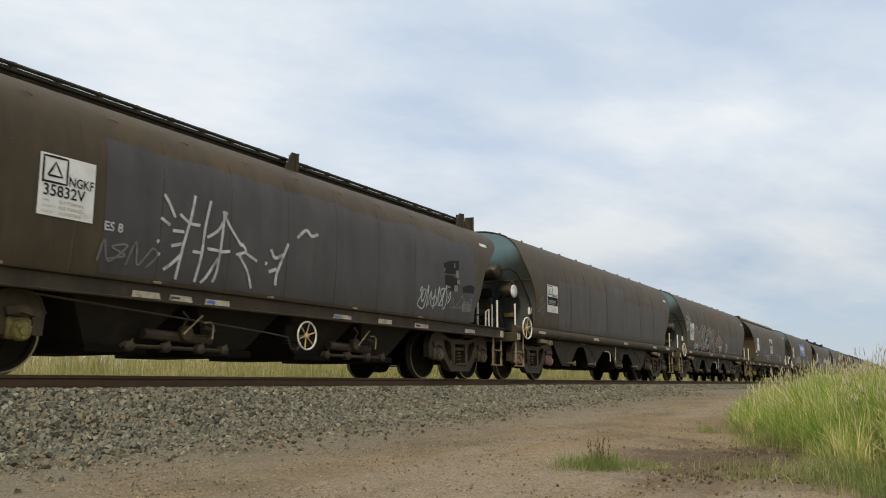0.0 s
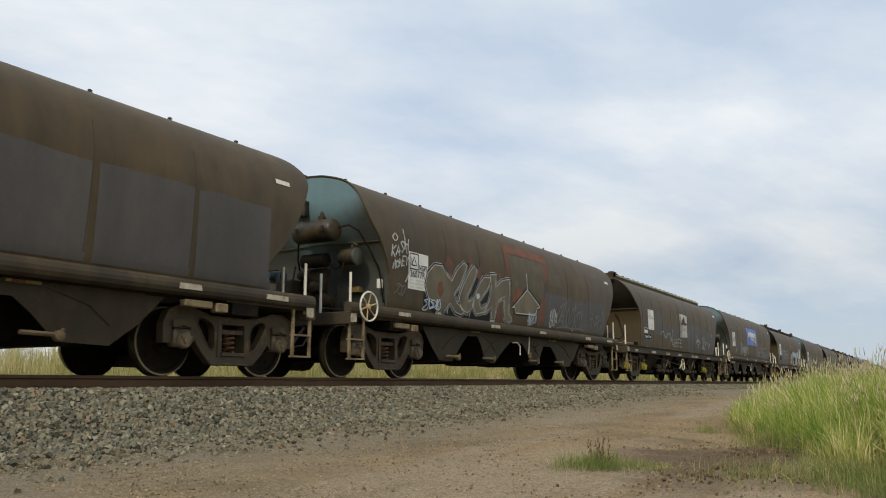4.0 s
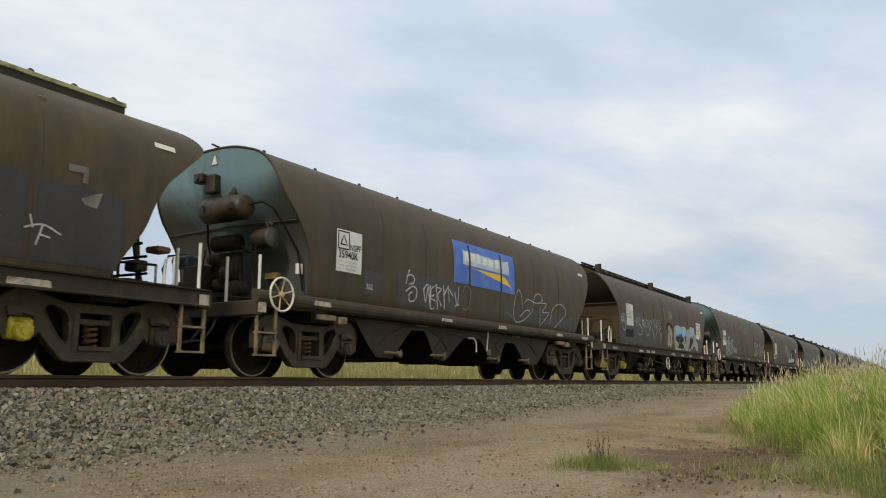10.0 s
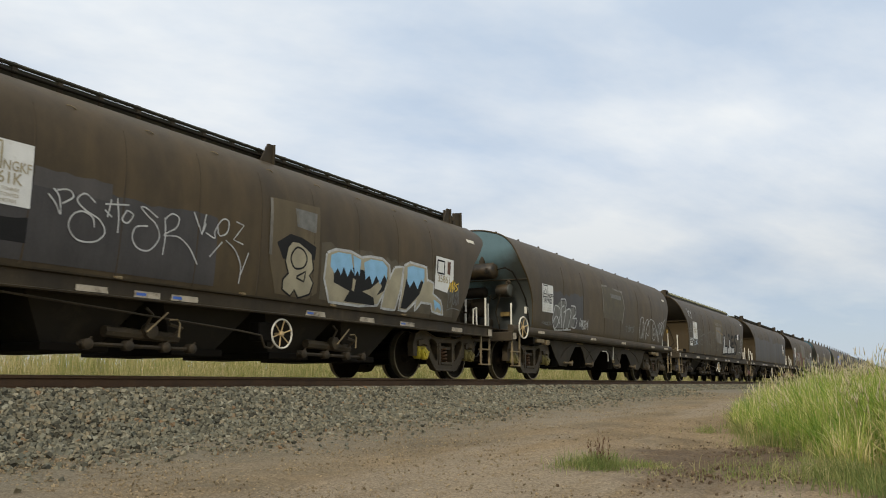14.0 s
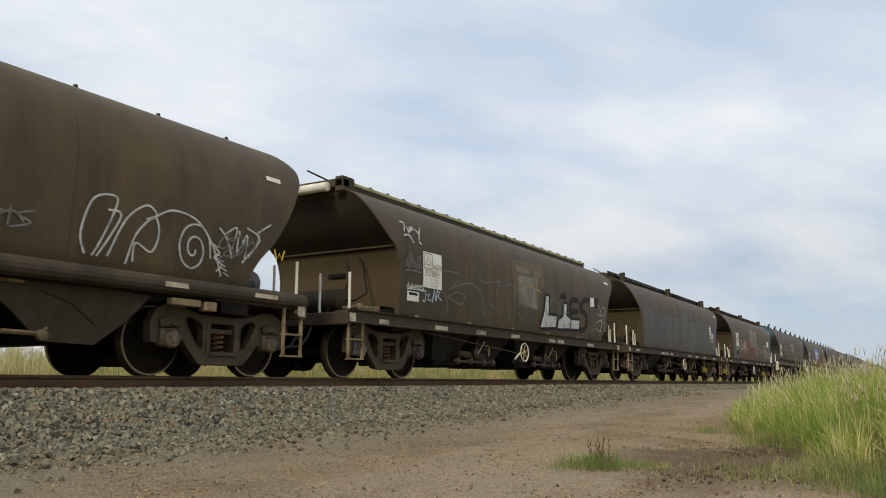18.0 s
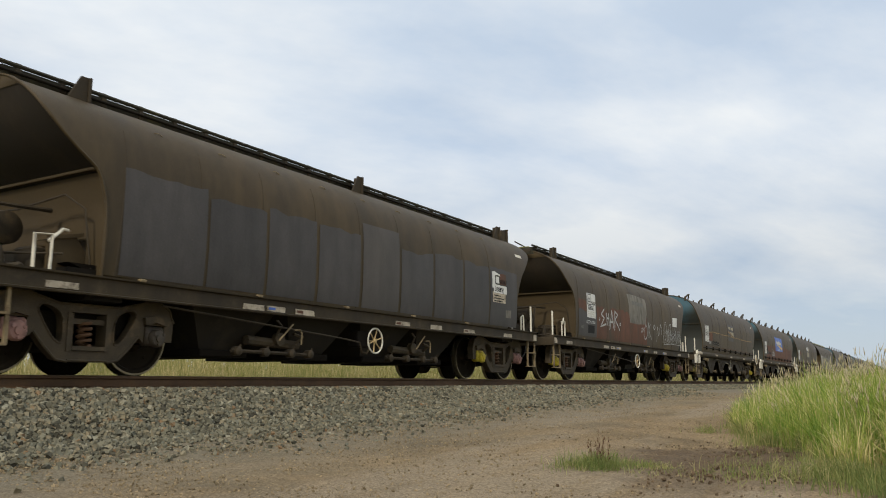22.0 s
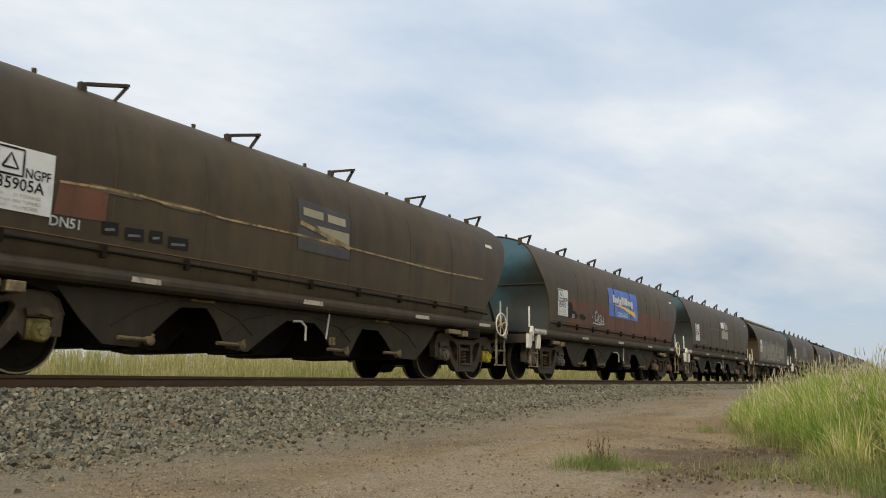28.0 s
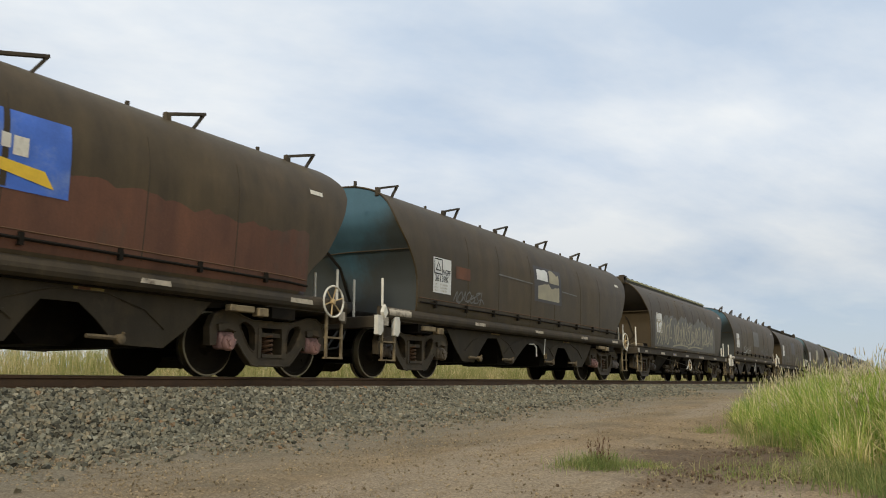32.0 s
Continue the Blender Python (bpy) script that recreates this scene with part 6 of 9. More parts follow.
def poly(wagon, kind, name, pts, material, label="", off=0.01):
    """A painted shape with the outline pts (y, z) on the side."""
    bm = bmesh.new()
    vs = [bm.verts.new((side_x(kind, z) + off, y, z)) for y, z in pts]
    for i, j, k in tessellate_polygon([[Vector((y, z, 0)) for y, z in pts]]):
        bm.faces.new((vs[i], vs[j], vs[k]))
    for _ in range(4):                              # follow the curve of the side
        bmesh.ops.subdivide_edges(bm, edges=[e for e in bm.edges if abs(e.verts[0].co.z - e.verts[1].co.z) > 0.16], cuts=1)
        bmesh.ops.triangulate(bm, faces=[f for f in bm.faces if len(f.verts) > 3])
    for v in bm.verts:
        v.co.x = side_x(kind, v.co.z) + off
    return part(name, bm, material, wagon, label, 60)


def scribble(wagon, kind, seed, y, z, w, h, count, width, material):
    """An unreadable sprayed tag: slanted loops and slashes that run into one another."""
    rng = random.Random(seed)
    lean = rng.uniform(0.1, 0.45) * h
    s = 1.5 * w / count

    def p(a, b):
        return (a + lean * (b - z) / h + rng.uniform(-0.06, 0.06) * s, b + rng.uniform(-0.05, 0.05) * h)

    lines, chain = [], []
    for i in range(count):
        cy = y + w * (i + 0.3) / count
        top, low, mid = z + h * rng.uniform(0.65, 1.0), z + h * rng.uniform(0, 0.25), z + h * rng.uniform(0.35, 0.6)
        style = rng.randrange(5)
        if style == 0:
            chain += [p(cy - s * 0.2, low), p(cy, top), p(cy + s * 0.3, low)]
        elif style == 1:
            chain += [p(cy + s * 0.4, top), p(cy - s * 0.3, top - h * 0.15), p(cy + s * 0.35, mid - 0.1 * h), p(cy - s * 0.4, low)]
        elif style == 2:
            lines.append(curve([p(cy, top), p(cy - s * 0.4, mid), p(cy, low), p(cy + s * 0.4, mid), p(cy + s * 0.05, top)]))
        elif style == 3:
            lines.append([p(cy, top), p(cy + s * 0.1, low)])
            lines.append(curve([p(cy - s * 0.3, mid), p(cy + s * 0.2, mid + 0.15 * h), p(cy + s * 0.7, mid - 0.1 * h)]))
        else:
            chain += [p(cy, mid), p(cy + s * 0.3, top), p(cy + s * 0.5, mid), p(cy, low)]
        if len(chain) > 6:
            lines.append(curve(chain))
            chain = []
    if len(chain) > 1:
        lines.append(curve(chain))
    if rng.random() < 0.5:
        lines.append(curve([(y, z - 0.04 * h), (y + w * 0.5, z + 0.05 * h), (y + w * 1.1, z + 0.02 * h)]))
    return stroke(wagon, kind, "graffiti_tag", lines, width * 0.8, material, "", 0.013)


GLYPHS = {                                          # pen strokes on a 4 by 6 grid
    "A": "00 26 40|12 32", "C": "45 26 04 02 10 41", "E": "46 06 00 40|03 33", "H": "06 00|46 40|03 43", "I": "26 20", "J": "36 31 10 01", "K": "06 00|46 03 40",
    "L": "06 00 40", "M": "00 16 22 36 40", "N": "00 06 40 46", "O": "26 04 02 20 42 44 26", "P": "00 06 36 44 23 03", "R": "00 06 36 44 23 03 40", "S": "45 26 05 14 32 20 01",
    "T": "06 46|26 20", "W": "06 10 24 30 46", "Y": "06 23 46|23 20", "Z": "06 46 00 40",
}


def tag(wagon, kind, word, y, z, height, length, width, material, slant=0.25, rise=0.0, label="white sprayed tag"):
    """A readable sprayed word, each letter a little uneven."""
    rng = random.Random(word)
    step = length / len(word)
    lines = []
    for n, letter in enumerate(word):
        size, lift = rng.uniform(0.88, 1.15) * height, rise * n + rng.uniform(-0.05, 0.05) * height
        for run in GLYPHS[letter].split("|"):
            pts = []
            for q in run.split():
                a, b = int(q[0]) / 4 + rng.uniform(-0.05, 0.05), int(q[1]) / 6 + rng.uniform(-0.03, 0.03)
                pts.append((y + step * (n + 0.84 * a) + slant * b * size * 0.5, z + lift + b * size))
            lines.append(curve(pts, False, 4) if len(pts) > 2 and letter in "COSRPJ" else pts)
    return stroke(wagon, kind, "graffiti_tag", lines, width, material, label, 0.014)


def text(wagon, kind, string, y, z, size, material, name="lettering", off=0.013, stretch=1.0, bold=0.018):
    """Letters laid on the side with their left foot at (y, z)."""
    cu = bpy.data.curves.new(name, "FONT")
    cu.body, cu.size = string, size
    cu.resolution_u, cu.offset = 3, size * bold
    tmp = new(name, cu)
    me = bpy.data.meshes.new_from_object(tmp)
    bpy.data.objects.remove(tmp)
    for v in me.vertices:
        a, b = v.co.x * stretch, v.co.y
        v.co = (side_x(kind, z + b) + off, y + a, z + b)
    me.materials.clear()
    me.materials.append(material)
    return add(name, me, wagon)


def number_panel(wagon, kind, y, z, code, digits, tail="", w=0.68, h=0.69, worn=0):
    """White data panel: a boxed triangle, the class, the number and three lines of small print."""
    p = patch(wagon, kind, "data_panel", y, y + w, z, z + h, M["panel"], "white data panel with black lettering", 0.008)
    ink = M["ink"] if not worn else M["ghost_ink"]
    s = w * 0.42
    by, bz = y + w * 0.06, z + h - s - 0.03
    t = 0.024
    if not digits:
        worn = 2
    stroke(p, kind, "emblem", [[(by, bz), (by + s, bz), (by + s, bz + s), (by, bz + s), (by, bz - t / 2)], [(by + s * 0.2, bz + s * 0.25), (by + s * 0.8, bz + s * 0.25), (by + s * 0.5, bz + s * 0.8), (by + s * 0.2, bz + s * 0.25)]], t, ink, "boxed triangle emblem")
    text(p, kind, code, y + w * 0.51, z + h * 0.535, w * 0.225, ink, stretch=0.78, bold=0.012)
    if digits:
        text(p, kind, digits, y + w * 0.07, z + h * 0.325, w * 0.265, ink, stretch=0.92, bold=0.012)
    for i, (a, b) in enumerate((("TARE", "21.0 TONNES"), ("CAPACITY", "60.0 TONNES"), ("LENGTH", "14.3 METRES"))):
        text(p, kind, a, y + w * 0.08, z + h * (0.225 - 0.09 * i), w * 0.05, M["ghost_ink"], bold=0)
        text(p, kind, b, y + w * 0.36, z + h * (0.22 - 0.09 * i), w * 0.075, M["ghost_ink"], bold=0)


M["patch_light"] = mat("repaint_grey", (0.062, 0.057, 0.053), 0.6, vary=0.26, scale=1.2, fine=30, streak=True, dust=(1.02, 0.97, 0.93))
weather(M["patch_light"], 0.5)
M["ghost_ink"] = mat("ink_worn", (0.3, 0.29, 0.27), 0.7, vary=0.35, scale=12)


# along the sill: (from, length, printed notice or plain reflector)
SILL_MARKS = {
    "K1": [(-5.75, 0.4, 0), (-3.0, 0.42, 0), (-2.33, 0.38, 1), (-1.89, 0.44, 1), (0.9, 0.47, 1), (2.04, 0.42, 0), (3.24, 0.47, 1), (5.25, 0.42, 0)],
    "K2": [(-5.7, 0.3, 0), (-3.79, 0.48, 0), (-2.2, 0.42, 1), (-0.55, 0.46, 0), (1.65, 0.42, 1), (2.12, 0.42, 0), (4.25, 0.5, 0)],
    "P1": [(-5.35, 0.4, 0), (-1.7, 0.42, 0), (0.9, 0.4, 0), (4.0, 0.38, 0), (5.74, 0.46, 0)],
    "P2": [(-3.3, 0.44, 0), (-0.23, 0.46, 0), (2.82, 0.47, 0), (5.36, 0.5, 0)],
}


def sill_marks(wagon, code, seed):
    rng = random.Random(seed)
    x, z0, z1 = (1.41, 0.922, 1.008) if code[0] == "K" else (1.459, 1.09, 1.165)
    for y, w, printed in SILL_MARKS[code]:
        y += rng.uniform(-0.12, 0.12)
        lo, hi = z0 + rng.uniform(0, 0.01), z1 - rng.uniform(0, 0.01)
        bm = plate(bmesh.new(), [(y, lo), (y + w, lo + rng.uniform(-0.006, 0.006)), (y + w - rng.uniform(0, 0.025), hi), (y + rng.uniform(0, 0.025), hi)], x - 0.05, x)
        mark = part("sill_sign" if printed else "sill_marker", bm, M["marker"], wagon, "small faded notice" if printed else "worn pale reflector strip")
        if printed:
            part("sill_sign_band", box(bmesh.new(), x, x + 0.003, y + 0.03, y + 0.17, lo + 0.022, hi - 0.022), M["blue"] if rng.random() < 0.5 else M["red"], mark)


# ---------------------------------------------------------------- the train
ORDER = ["K1", "P1", "P1", "K2", "P1", "K1", "P1", "K2", "K1", "K1", "P2", "P2", "P2", "K2", "P2", "K1", "P1", "K2", "P1", "K1", "P1", "K2"]
CENTRE = [9.17, 23.36, 37.64, 51.93, 66.33, 80.55, 95.1, 109.56, 124.0, 138.6, 153.35, 168.03, 182.45]   # of each wagon at the start


def make_train():
    masters, train, y = {}, [], 0.0
    for i, code in enumerate(ORDER):
        kind, style = code[0], int(code[1])
        y = CENTRE[i] if i < len(CENTRE) else y + HALF[ORDER[i - 1][0]] + HALF[kind]
        if code not in masters:
            w = masters[code] = build_wagon(kind, style)
        else:
            w = None
        train.append([code, y, w])
    for row in train:
        if row[2] is None:
            row[2] = copy_thing(masters[row[0]], Matrix.Identity(4))
    for i, (code, y, w) in enumerate(train):
        w.location = (0, y, RAIL)
        tagged(w, WAGON_LABELS[code], "freight wagon", "grain hopper wagons of the train")
        sill_marks(w, code, i)
    return train


WAGON_LABELS = {
    "K1": "dark brown hooded grain hopper wagon with roof rails and graffiti",
    "K2": "dark brown hooded grain hopper wagon with a clipped roof hatch",
    "P1": "dark brown pot-bellied grain hopper wagon with a teal end",
    "P2": "dark brown grain hopper wagon with hatch stands and teal end",
}
TRAIN = make_train()
for ob in TRAIN[1][2].children:
    if ob.name.startswith("small_tank"):
        for cap in ob.children:
            if cap.name.startswith("tank_cap"):
                cap.material_slots[0].link = "OBJECT"
                cap.material_slots[0].material = M["panel"]
                cap["label"] = "white tank cap"
# axle covers on the road side, from the leading end of each wagon
COVERS = ["tan olive tan tan", "pink pink tan tan", "tan tan tan brown", "yellow yellow yellow brown", "tan brown tan brown", "yellow yellow yellow olive", "olive olive tan tan", "grey brown brown brown", "pink brown yellow pink", "yellow pink yellow pink", "olive olive tan yellow", "grey grey pink pink", "brown tan pink grey"]
for (code, y, w), colours in zip(TRAIN, COVERS + ["tan brown olive tan"] * 9):
    found = [(b.location.y + a.location.y, a) for b in w.children if b.name.startswith("bogie") for a in b.children if a.name.startswith("axle_box") and abs(a.matrix_basis.to_euler().z) < 1]
    for (at, ob), colour in zip(sorted(found, key=lambda q: q[0]), colours.split()):
        ob.material_slots[0].link = "OBJECT"
        ob.material_slots[0].material = M["cover_" + colour]



# ---------------------------------------------------------------- markings, wagon by wagon
def marks_first(w, k):
    patch(w, k, "repaint", -3.55, 5.2, 1.16, 2.78, M["patch"], "charcoal repainted field", 0.004, 0.03, 3)
    number_panel(w, k, -4.38, 1.70, "NGKF", "35832V")
    text(w, k, "ES 8", -3.55, 1.66, 0.15, M["chalk"], "painted_letters")
    stroke(w, k, "graffiti_tag", [curve([(-2.72, 2.25), (-2.63, 2.14), (-2.53, 1.98)]), curve([(-2.75, 1.94), (-2.61, 1.87)]), curve([(-2.46, 2.04), (-2.29, 1.95), (-2.12, 1.95)]), curve([(-2.22, 2.33), (-2.27, 2.06), (-2.39, 1.6), (-2.46, 1.2)]), curve([(-2.56, 1.81), (-2.38, 1.82)]), curve([(-2.57, 1.61), (-2.41, 1.66)]), curve([(-2.66, 1.3), (-2.53, 1.4), (-2.4, 1.53)]), curve([(-1.95, 2.31), (-2.03, 1.95), (-2.07, 1.57), (-2.15, 1.2)]), curve([(-2.22, 1.59), (-2.07, 1.59)]), curve([(-1.7, 2.22), (-1.73, 1.84), (-1.79, 1.38), (-1.85, 1.23)]), curve([(-1.73, 2.21), (-1.59, 2.02), (-1.36, 1.78)]), curve([(-1.98, 1.66), (-1.78, 1.66)]), curve([(-1.74, 1.65), (-1.57, 1.68)]), curve([(-1.36, 1.82), (-1.28, 1.72), (-1.46, 1.65)])], 0.042, M["chalk"], "white sprayed tag")
    stroke(w, k, "graffiti_tag", [curve([(-1.28, 1.7), (-1.05, 1.61)]), curve([(-1.41, 1.66), (-1.23, 1.45), (-1.13, 1.22)]), curve([(-1.65, 2.21), (-1.79, 1.95), (-1.99, 1.81)]), curve([(-1.77, 1.57), (-1.96, 1.29), (-2.05, 1.2)])], 0.042, M["chalk"], "white sprayed tag")
    stroke(w, k, "graffiti_tag", [curve([(-0.79, 1.82), (-0.7, 1.71), (-0.55, 1.77)]), curve([(-0.43, 1.96), (-0.54, 1.73), (-0.65, 1.47), (-0.66, 1.31)]), curve([(-0.81, 1.49), (-0.66, 1.55)]), curve([(-0.89, 1.61), (-0.85, 1.6)]), curve([(-2.79, 1.65), (-2.76, 1.63)]), curve([(-2.77, 1.49), (-2.74, 1.47)]), curve([(-0.24, 2.08), (-0.05, 2.23), (0.08, 2.16), (0.23, 2.21)])], 0.05, M["chalk"], "")
    scribble(w, k, 41, 3.0, 1.32, 1.15, 0.5, 9, 0.028, M["chalk"])
    scribble(w, k, 42, 4.2, 1.4, 0.9, 0.3, 4, 0.025, M["ghost"])
    scribble(w, k, 43, -3.6, 1.28, 0.8, 0.3, 4, 0.03, M["ghost"])
    poly(w, k, "black_patch", [(3.96, 2.25), (4.17, 2.32), (4.55, 2.38), (4.54, 2.13), (4.24, 2.06), (3.99, 2.06)], M["ink"], "dark painted-out patch", 0.006)
    poly(w, k, "black_patch", [(4.0, 2.02), (4.28, 2.04), (4.59, 1.97), (4.49, 1.74), (4.22, 1.73), (4.0, 1.76)], M["ink"], "dark painted-out patch", 0.006)
    poly(w, k, "black_patch", [(4.68, 1.85), (4.99, 1.93), (5.18, 1.9), (5.15, 1.76), (4.9, 1.75), (4.7, 1.74)], M["ink"], "dark painted-out patch", 0.006)
    poly(w, k, "panel_remnant", [(4.35, 2.31), (4.39, 2.3), (4.41, 2.21), (4.35, 2.21)], M["scrub"], "flaking remnant of a white panel", 0.0085)
    poly(w, k, "panel_remnant", [(4.43, 2.17), (4.53, 2.17), (4.53, 2.02), (4.42, 2.03), (4.44, 2.12)], M["scrub"], "flaking remnant of a white panel", 0.0085)
    poly(w, k, "panel_remnant", [(4.47, 1.98), (4.59, 1.98), (4.58, 1.88), (4.47, 1.89)], M["scrub"], "flaking remnant of a white panel", 0.0085)
    poly(w, k, "panel_remnant", [(4.36, 1.86), (4.51, 1.86), (4.49, 1.73), (4.35, 1.73)], M["scrub"], "flaking remnant of a white panel", 0.0085)
    poly(w, k, "panel_remnant", [(3.97, 2.16), (4.02, 2.16), (4.01, 2.09), (3.97, 2.09)], M["scrub"], "flaking remnant of a white panel", 0.0085)
    poly(w, k, "panel_remnant", [(4.02, 1.83), (4.21, 1.81), (4.19, 1.77), (4.02, 1.78)], M["scrub"], "flaking remnant of a white panel", 0.0085)
    poly(w, k, "panel_remnant", [(4.66, 1.51), (5.03, 1.54), (5.02, 1.36), (4.67, 1.34)], M["scrub"], "flaking remnant of a white panel", 0.0085)


def marks_second(w, k):
    patch(w, k, "repaint", -4.2, -3.44, 1.26, 2.55, M["patch_light"], "grey repainted field", 0.004, 0.015, 30)
    patch(w, k, "repaint", -3.36, -2.04, 1.26, 2.6, M["patch_light"], "grey repainted field", 0.004, 0.015, 31)
    patch(w, k, "repaint", -1.96, -0.6, 1.26, 2.58, M["patch_light"], "grey repainted field", 0.004, 0.015, 32)
    patch(w, k, "repaint", -0.54, -0.36, 1.26, 2.5, M["patch_light"], "grey repainted field", 0.004, 0.015, 33)
    patch(w, k, "repaint", 1.05, 2.6, 1.26, 2.44, M["patch_light"], "grey repainted field", 0.004, 0.015, 34)
    patch(w, k, "repaint", 2.69, 4.09, 1.26, 2.43, M["patch_light"], "grey repainted field", 0.004, 0.015, 35)
    patch(w, k, "repaint", 4.16, 5.5, 1.26, 2.42, M["patch_light"], "grey repainted field", 0.004, 0.015, 36)
    patch(w, k, "repaint_square", -0.34, 1.05, 1.26, 2.84, M["patch_light"], "", 0.0042, 0.0, 4)
    number_panel(w, k, -4.98, 1.67, "NGPF", "35939Y")
    patch(w, k, "panel_band", -4.96, -4.32, 1.85, 2.06, M["ink"], "dark band over the panel", 0.010)
    text(w, k, "35939Y", -4.92, 1.88, 0.15, M["chalk"], "painted_letters")
    scribble(w, k, 44, -5.55, 1.5, 0.4, 0.6, 3, 0.03, M["ghost"])


def marks_third(w, k):
    number_panel(w, k, -5.06, 1.62, "NGPF", "36077R")
    poly(w, k, "graffiti_ground", [(-4.52, 1.65), (-4.44, 1.95), (-4.15, 2.21), (-3.81, 2.23), (-3.52, 2.04), (-2.99, 2.38), (-2.49, 2.38), (-2.06, 2.2), (-0.84, 2.28), (-0.82, 1.79), (-1.3, 1.24), (-4.02, 1.22), (-4.51, 1.36)], M["ink"], "black sprayed ground behind the letters", 0.005)
    for red in ([(-3.77, 2.19), (-3.63, 2.45), (-3.42, 2.28), (-3.49, 1.98)], [(-2.79, 2.26), (-2.72, 2.49), (-2.54, 2.33), (-2.64, 2.11)], [(-2.46, 2.14), (-2.33, 2.36), (-2.11, 2.16), (-2.29, 2.06)], [(-1.5, 2.2), (-1.36, 2.34), (-1.2, 2.14), (-1.5, 1.9)], [(-1.42, 1.66), (-1.16, 1.78), (-1.2, 1.26), (-1.5, 1.24)], [(0.74, 1.77), (1.19, 2.03), (1.01, 1.34), (0.66, 1.24)], [(-0.61, 2.05), (-0.35, 2.17), (-0.18, 1.99), (-0.6, 1.74), (-0.74, 1.76)], [(-4.02, 1.81), (-3.88, 1.89), (-3.78, 1.69), (-3.91, 1.55), (-4.04, 1.65)]):
        poly(w, k, "graffiti_red", red, M["red_paint"], "", 0.0112 if red[0][0] < -4 else 0.007)
    for a, c in (((-0.97, 2.02), (-0.93, 3.05)), ((-0.93, 2.98), (1.4, 3.0)), ((1.3, 3.0), (1.08, 2.36))):
        stroke(w, k, "graffiti_frame", [[a, ((a[0] + c[0]) / 2, (a[1] + c[1]) / 2), c]], 0.2, M["red_paint"], "faded oxide red painted frame", 0.0072)
    poly(w, k, "scrubbed_square", [(-0.82, 2.84), (1.12, 2.88), (0.98, 1.87), (0.06, 2.18), (-0.74, 1.86)], M["wash"], "dark scrubbed square in the red frame", 0.006)
    letters = ([(-4.47, 1.74), (-4.39, 1.99), (-4.15, 2.17), (-3.9, 2.18), (-3.7, 2.04), (-3.49, 1.92), (-3.27, 2.18), (-2.99, 2.36), (-2.87, 2.29), (-3.18, 1.84), (-3.38, 1.68), (-3.26, 1.51), (-2.92, 1.36), (-3.04, 1.28), (-3.28, 1.31), (-3.53, 1.47), (-3.69, 1.33), (-3.82, 1.22), (-4.03, 1.22), (-3.92, 1.34), (-4.09, 1.47), (-4.33, 1.5), (-4.41, 1.63)],
               [(-2.59, 2.33), (-2.43, 2.25), (-2.58, 2.02), (-2.72, 1.83), (-2.86, 1.68), (-2.76, 1.56), (-2.56, 1.69), (-2.61, 1.45), (-2.81, 1.33), (-3.07, 1.4), (-3.18, 1.61), (-3.02, 1.89), (-2.79, 2.16)],
               [(-2.11, 2.16), (-1.77, 2.18), (-1.93, 1.94), (-2.34, 1.61), (-2.22, 1.46), (-1.96, 1.59), (-2.1, 1.4), (-2.41, 1.34), (-2.58, 1.45), (-2.51, 1.73), (-2.32, 1.99)],
               [(-1.83, 2.24), (-1.54, 2.28), (-1.59, 1.99), (-1.24, 2.18), (-0.87, 2.25), (-0.89, 1.93), (-0.92, 1.48), (-0.73, 1.32), (-0.9, 1.26), (-1.12, 1.35), (-1.13, 1.83), (-1.4, 1.72), (-1.53, 1.53), (-1.6, 1.22), (-1.72, 1.22), (-1.73, 1.54), (-2.1, 1.37), (-1.86, 1.67), (-1.76, 1.96)])
    for shape in letters:
        ring = shape + shape[:1]
        stroke(w, k, "letter_edge", [ring], 0.105, M["chalk"], "thin white edge of the graffiti letter", 0.0078)
        stroke(w, k, "letter_outline", [ring], 0.08, M["ink"], "black outline of the letter", 0.0085)
        poly(w, k, "graffiti_letter", shape, M["steel_grey"], "grey sprayed letter", 0.0098)
        stroke(w, k, "letter_line", [ring], 0.018, M["chalk"], "", 0.0118)
    poly(w, k, "graffiti_eye", [(-2.46, 1.75), (-2.33, 1.79), (-2.28, 1.7), (-2.42, 1.64)], M["chalk"], "", 0.0105)
    house = [(0.06, 2.1), (0.81, 1.74), (0.62, 1.7), (0.56, 1.53), (-0.57, 1.5), (-0.59, 1.63), (-0.73, 1.61), (-0.17, 1.95)]
    stroke(w, k, "house_outline", [house + house[:1]], 0.1, M["ink"], "", 0.0085)
    poly(w, k, "graffiti_house", house, M["steel_grey"], "grey sprayed house shape", 0.0098)
    stroke(w, k, "house_edge", [house + house[:1], [(0.04, 2.49), (0.06, 2.1)]], 0.024, M["chalk"], "", 0.0118)
    patch(w, k, "repaint", 1.3, 2.1, 2.36, 2.68, M["wash"], "", 0.0042, 0.03, 9)
    # runs of paint below the letters
    for q, (y, z, drop) in enumerate(((-3.95, 1.32, 0.1), (-3.6, 1.4, 0.14), (-3.0, 1.34, 0.1), (-2.7, 1.4, 0.16), (-2.2, 1.4, 0.14), (-1.68, 1.36, 0.13), (-0.95, 1.4, 0.16), (0.2, 1.5, 0.2), (0.5, 1.52, 0.26))):
        stroke(w, k, "paint_run", [[(y, z), (y + 0.01, z - drop)]], 0.02, M["chalk" if q % 2 else "ink"], "", 0.0075)
    scribble(w, k, 145, 0.05, 1.25, 0.45, 0.35, 5, 0.025, M["pale"])
    tag(w, k, "KASH", -5.62, 2.13, 0.20, 0.55, 0.03, M["chalk"], rise=0.06)
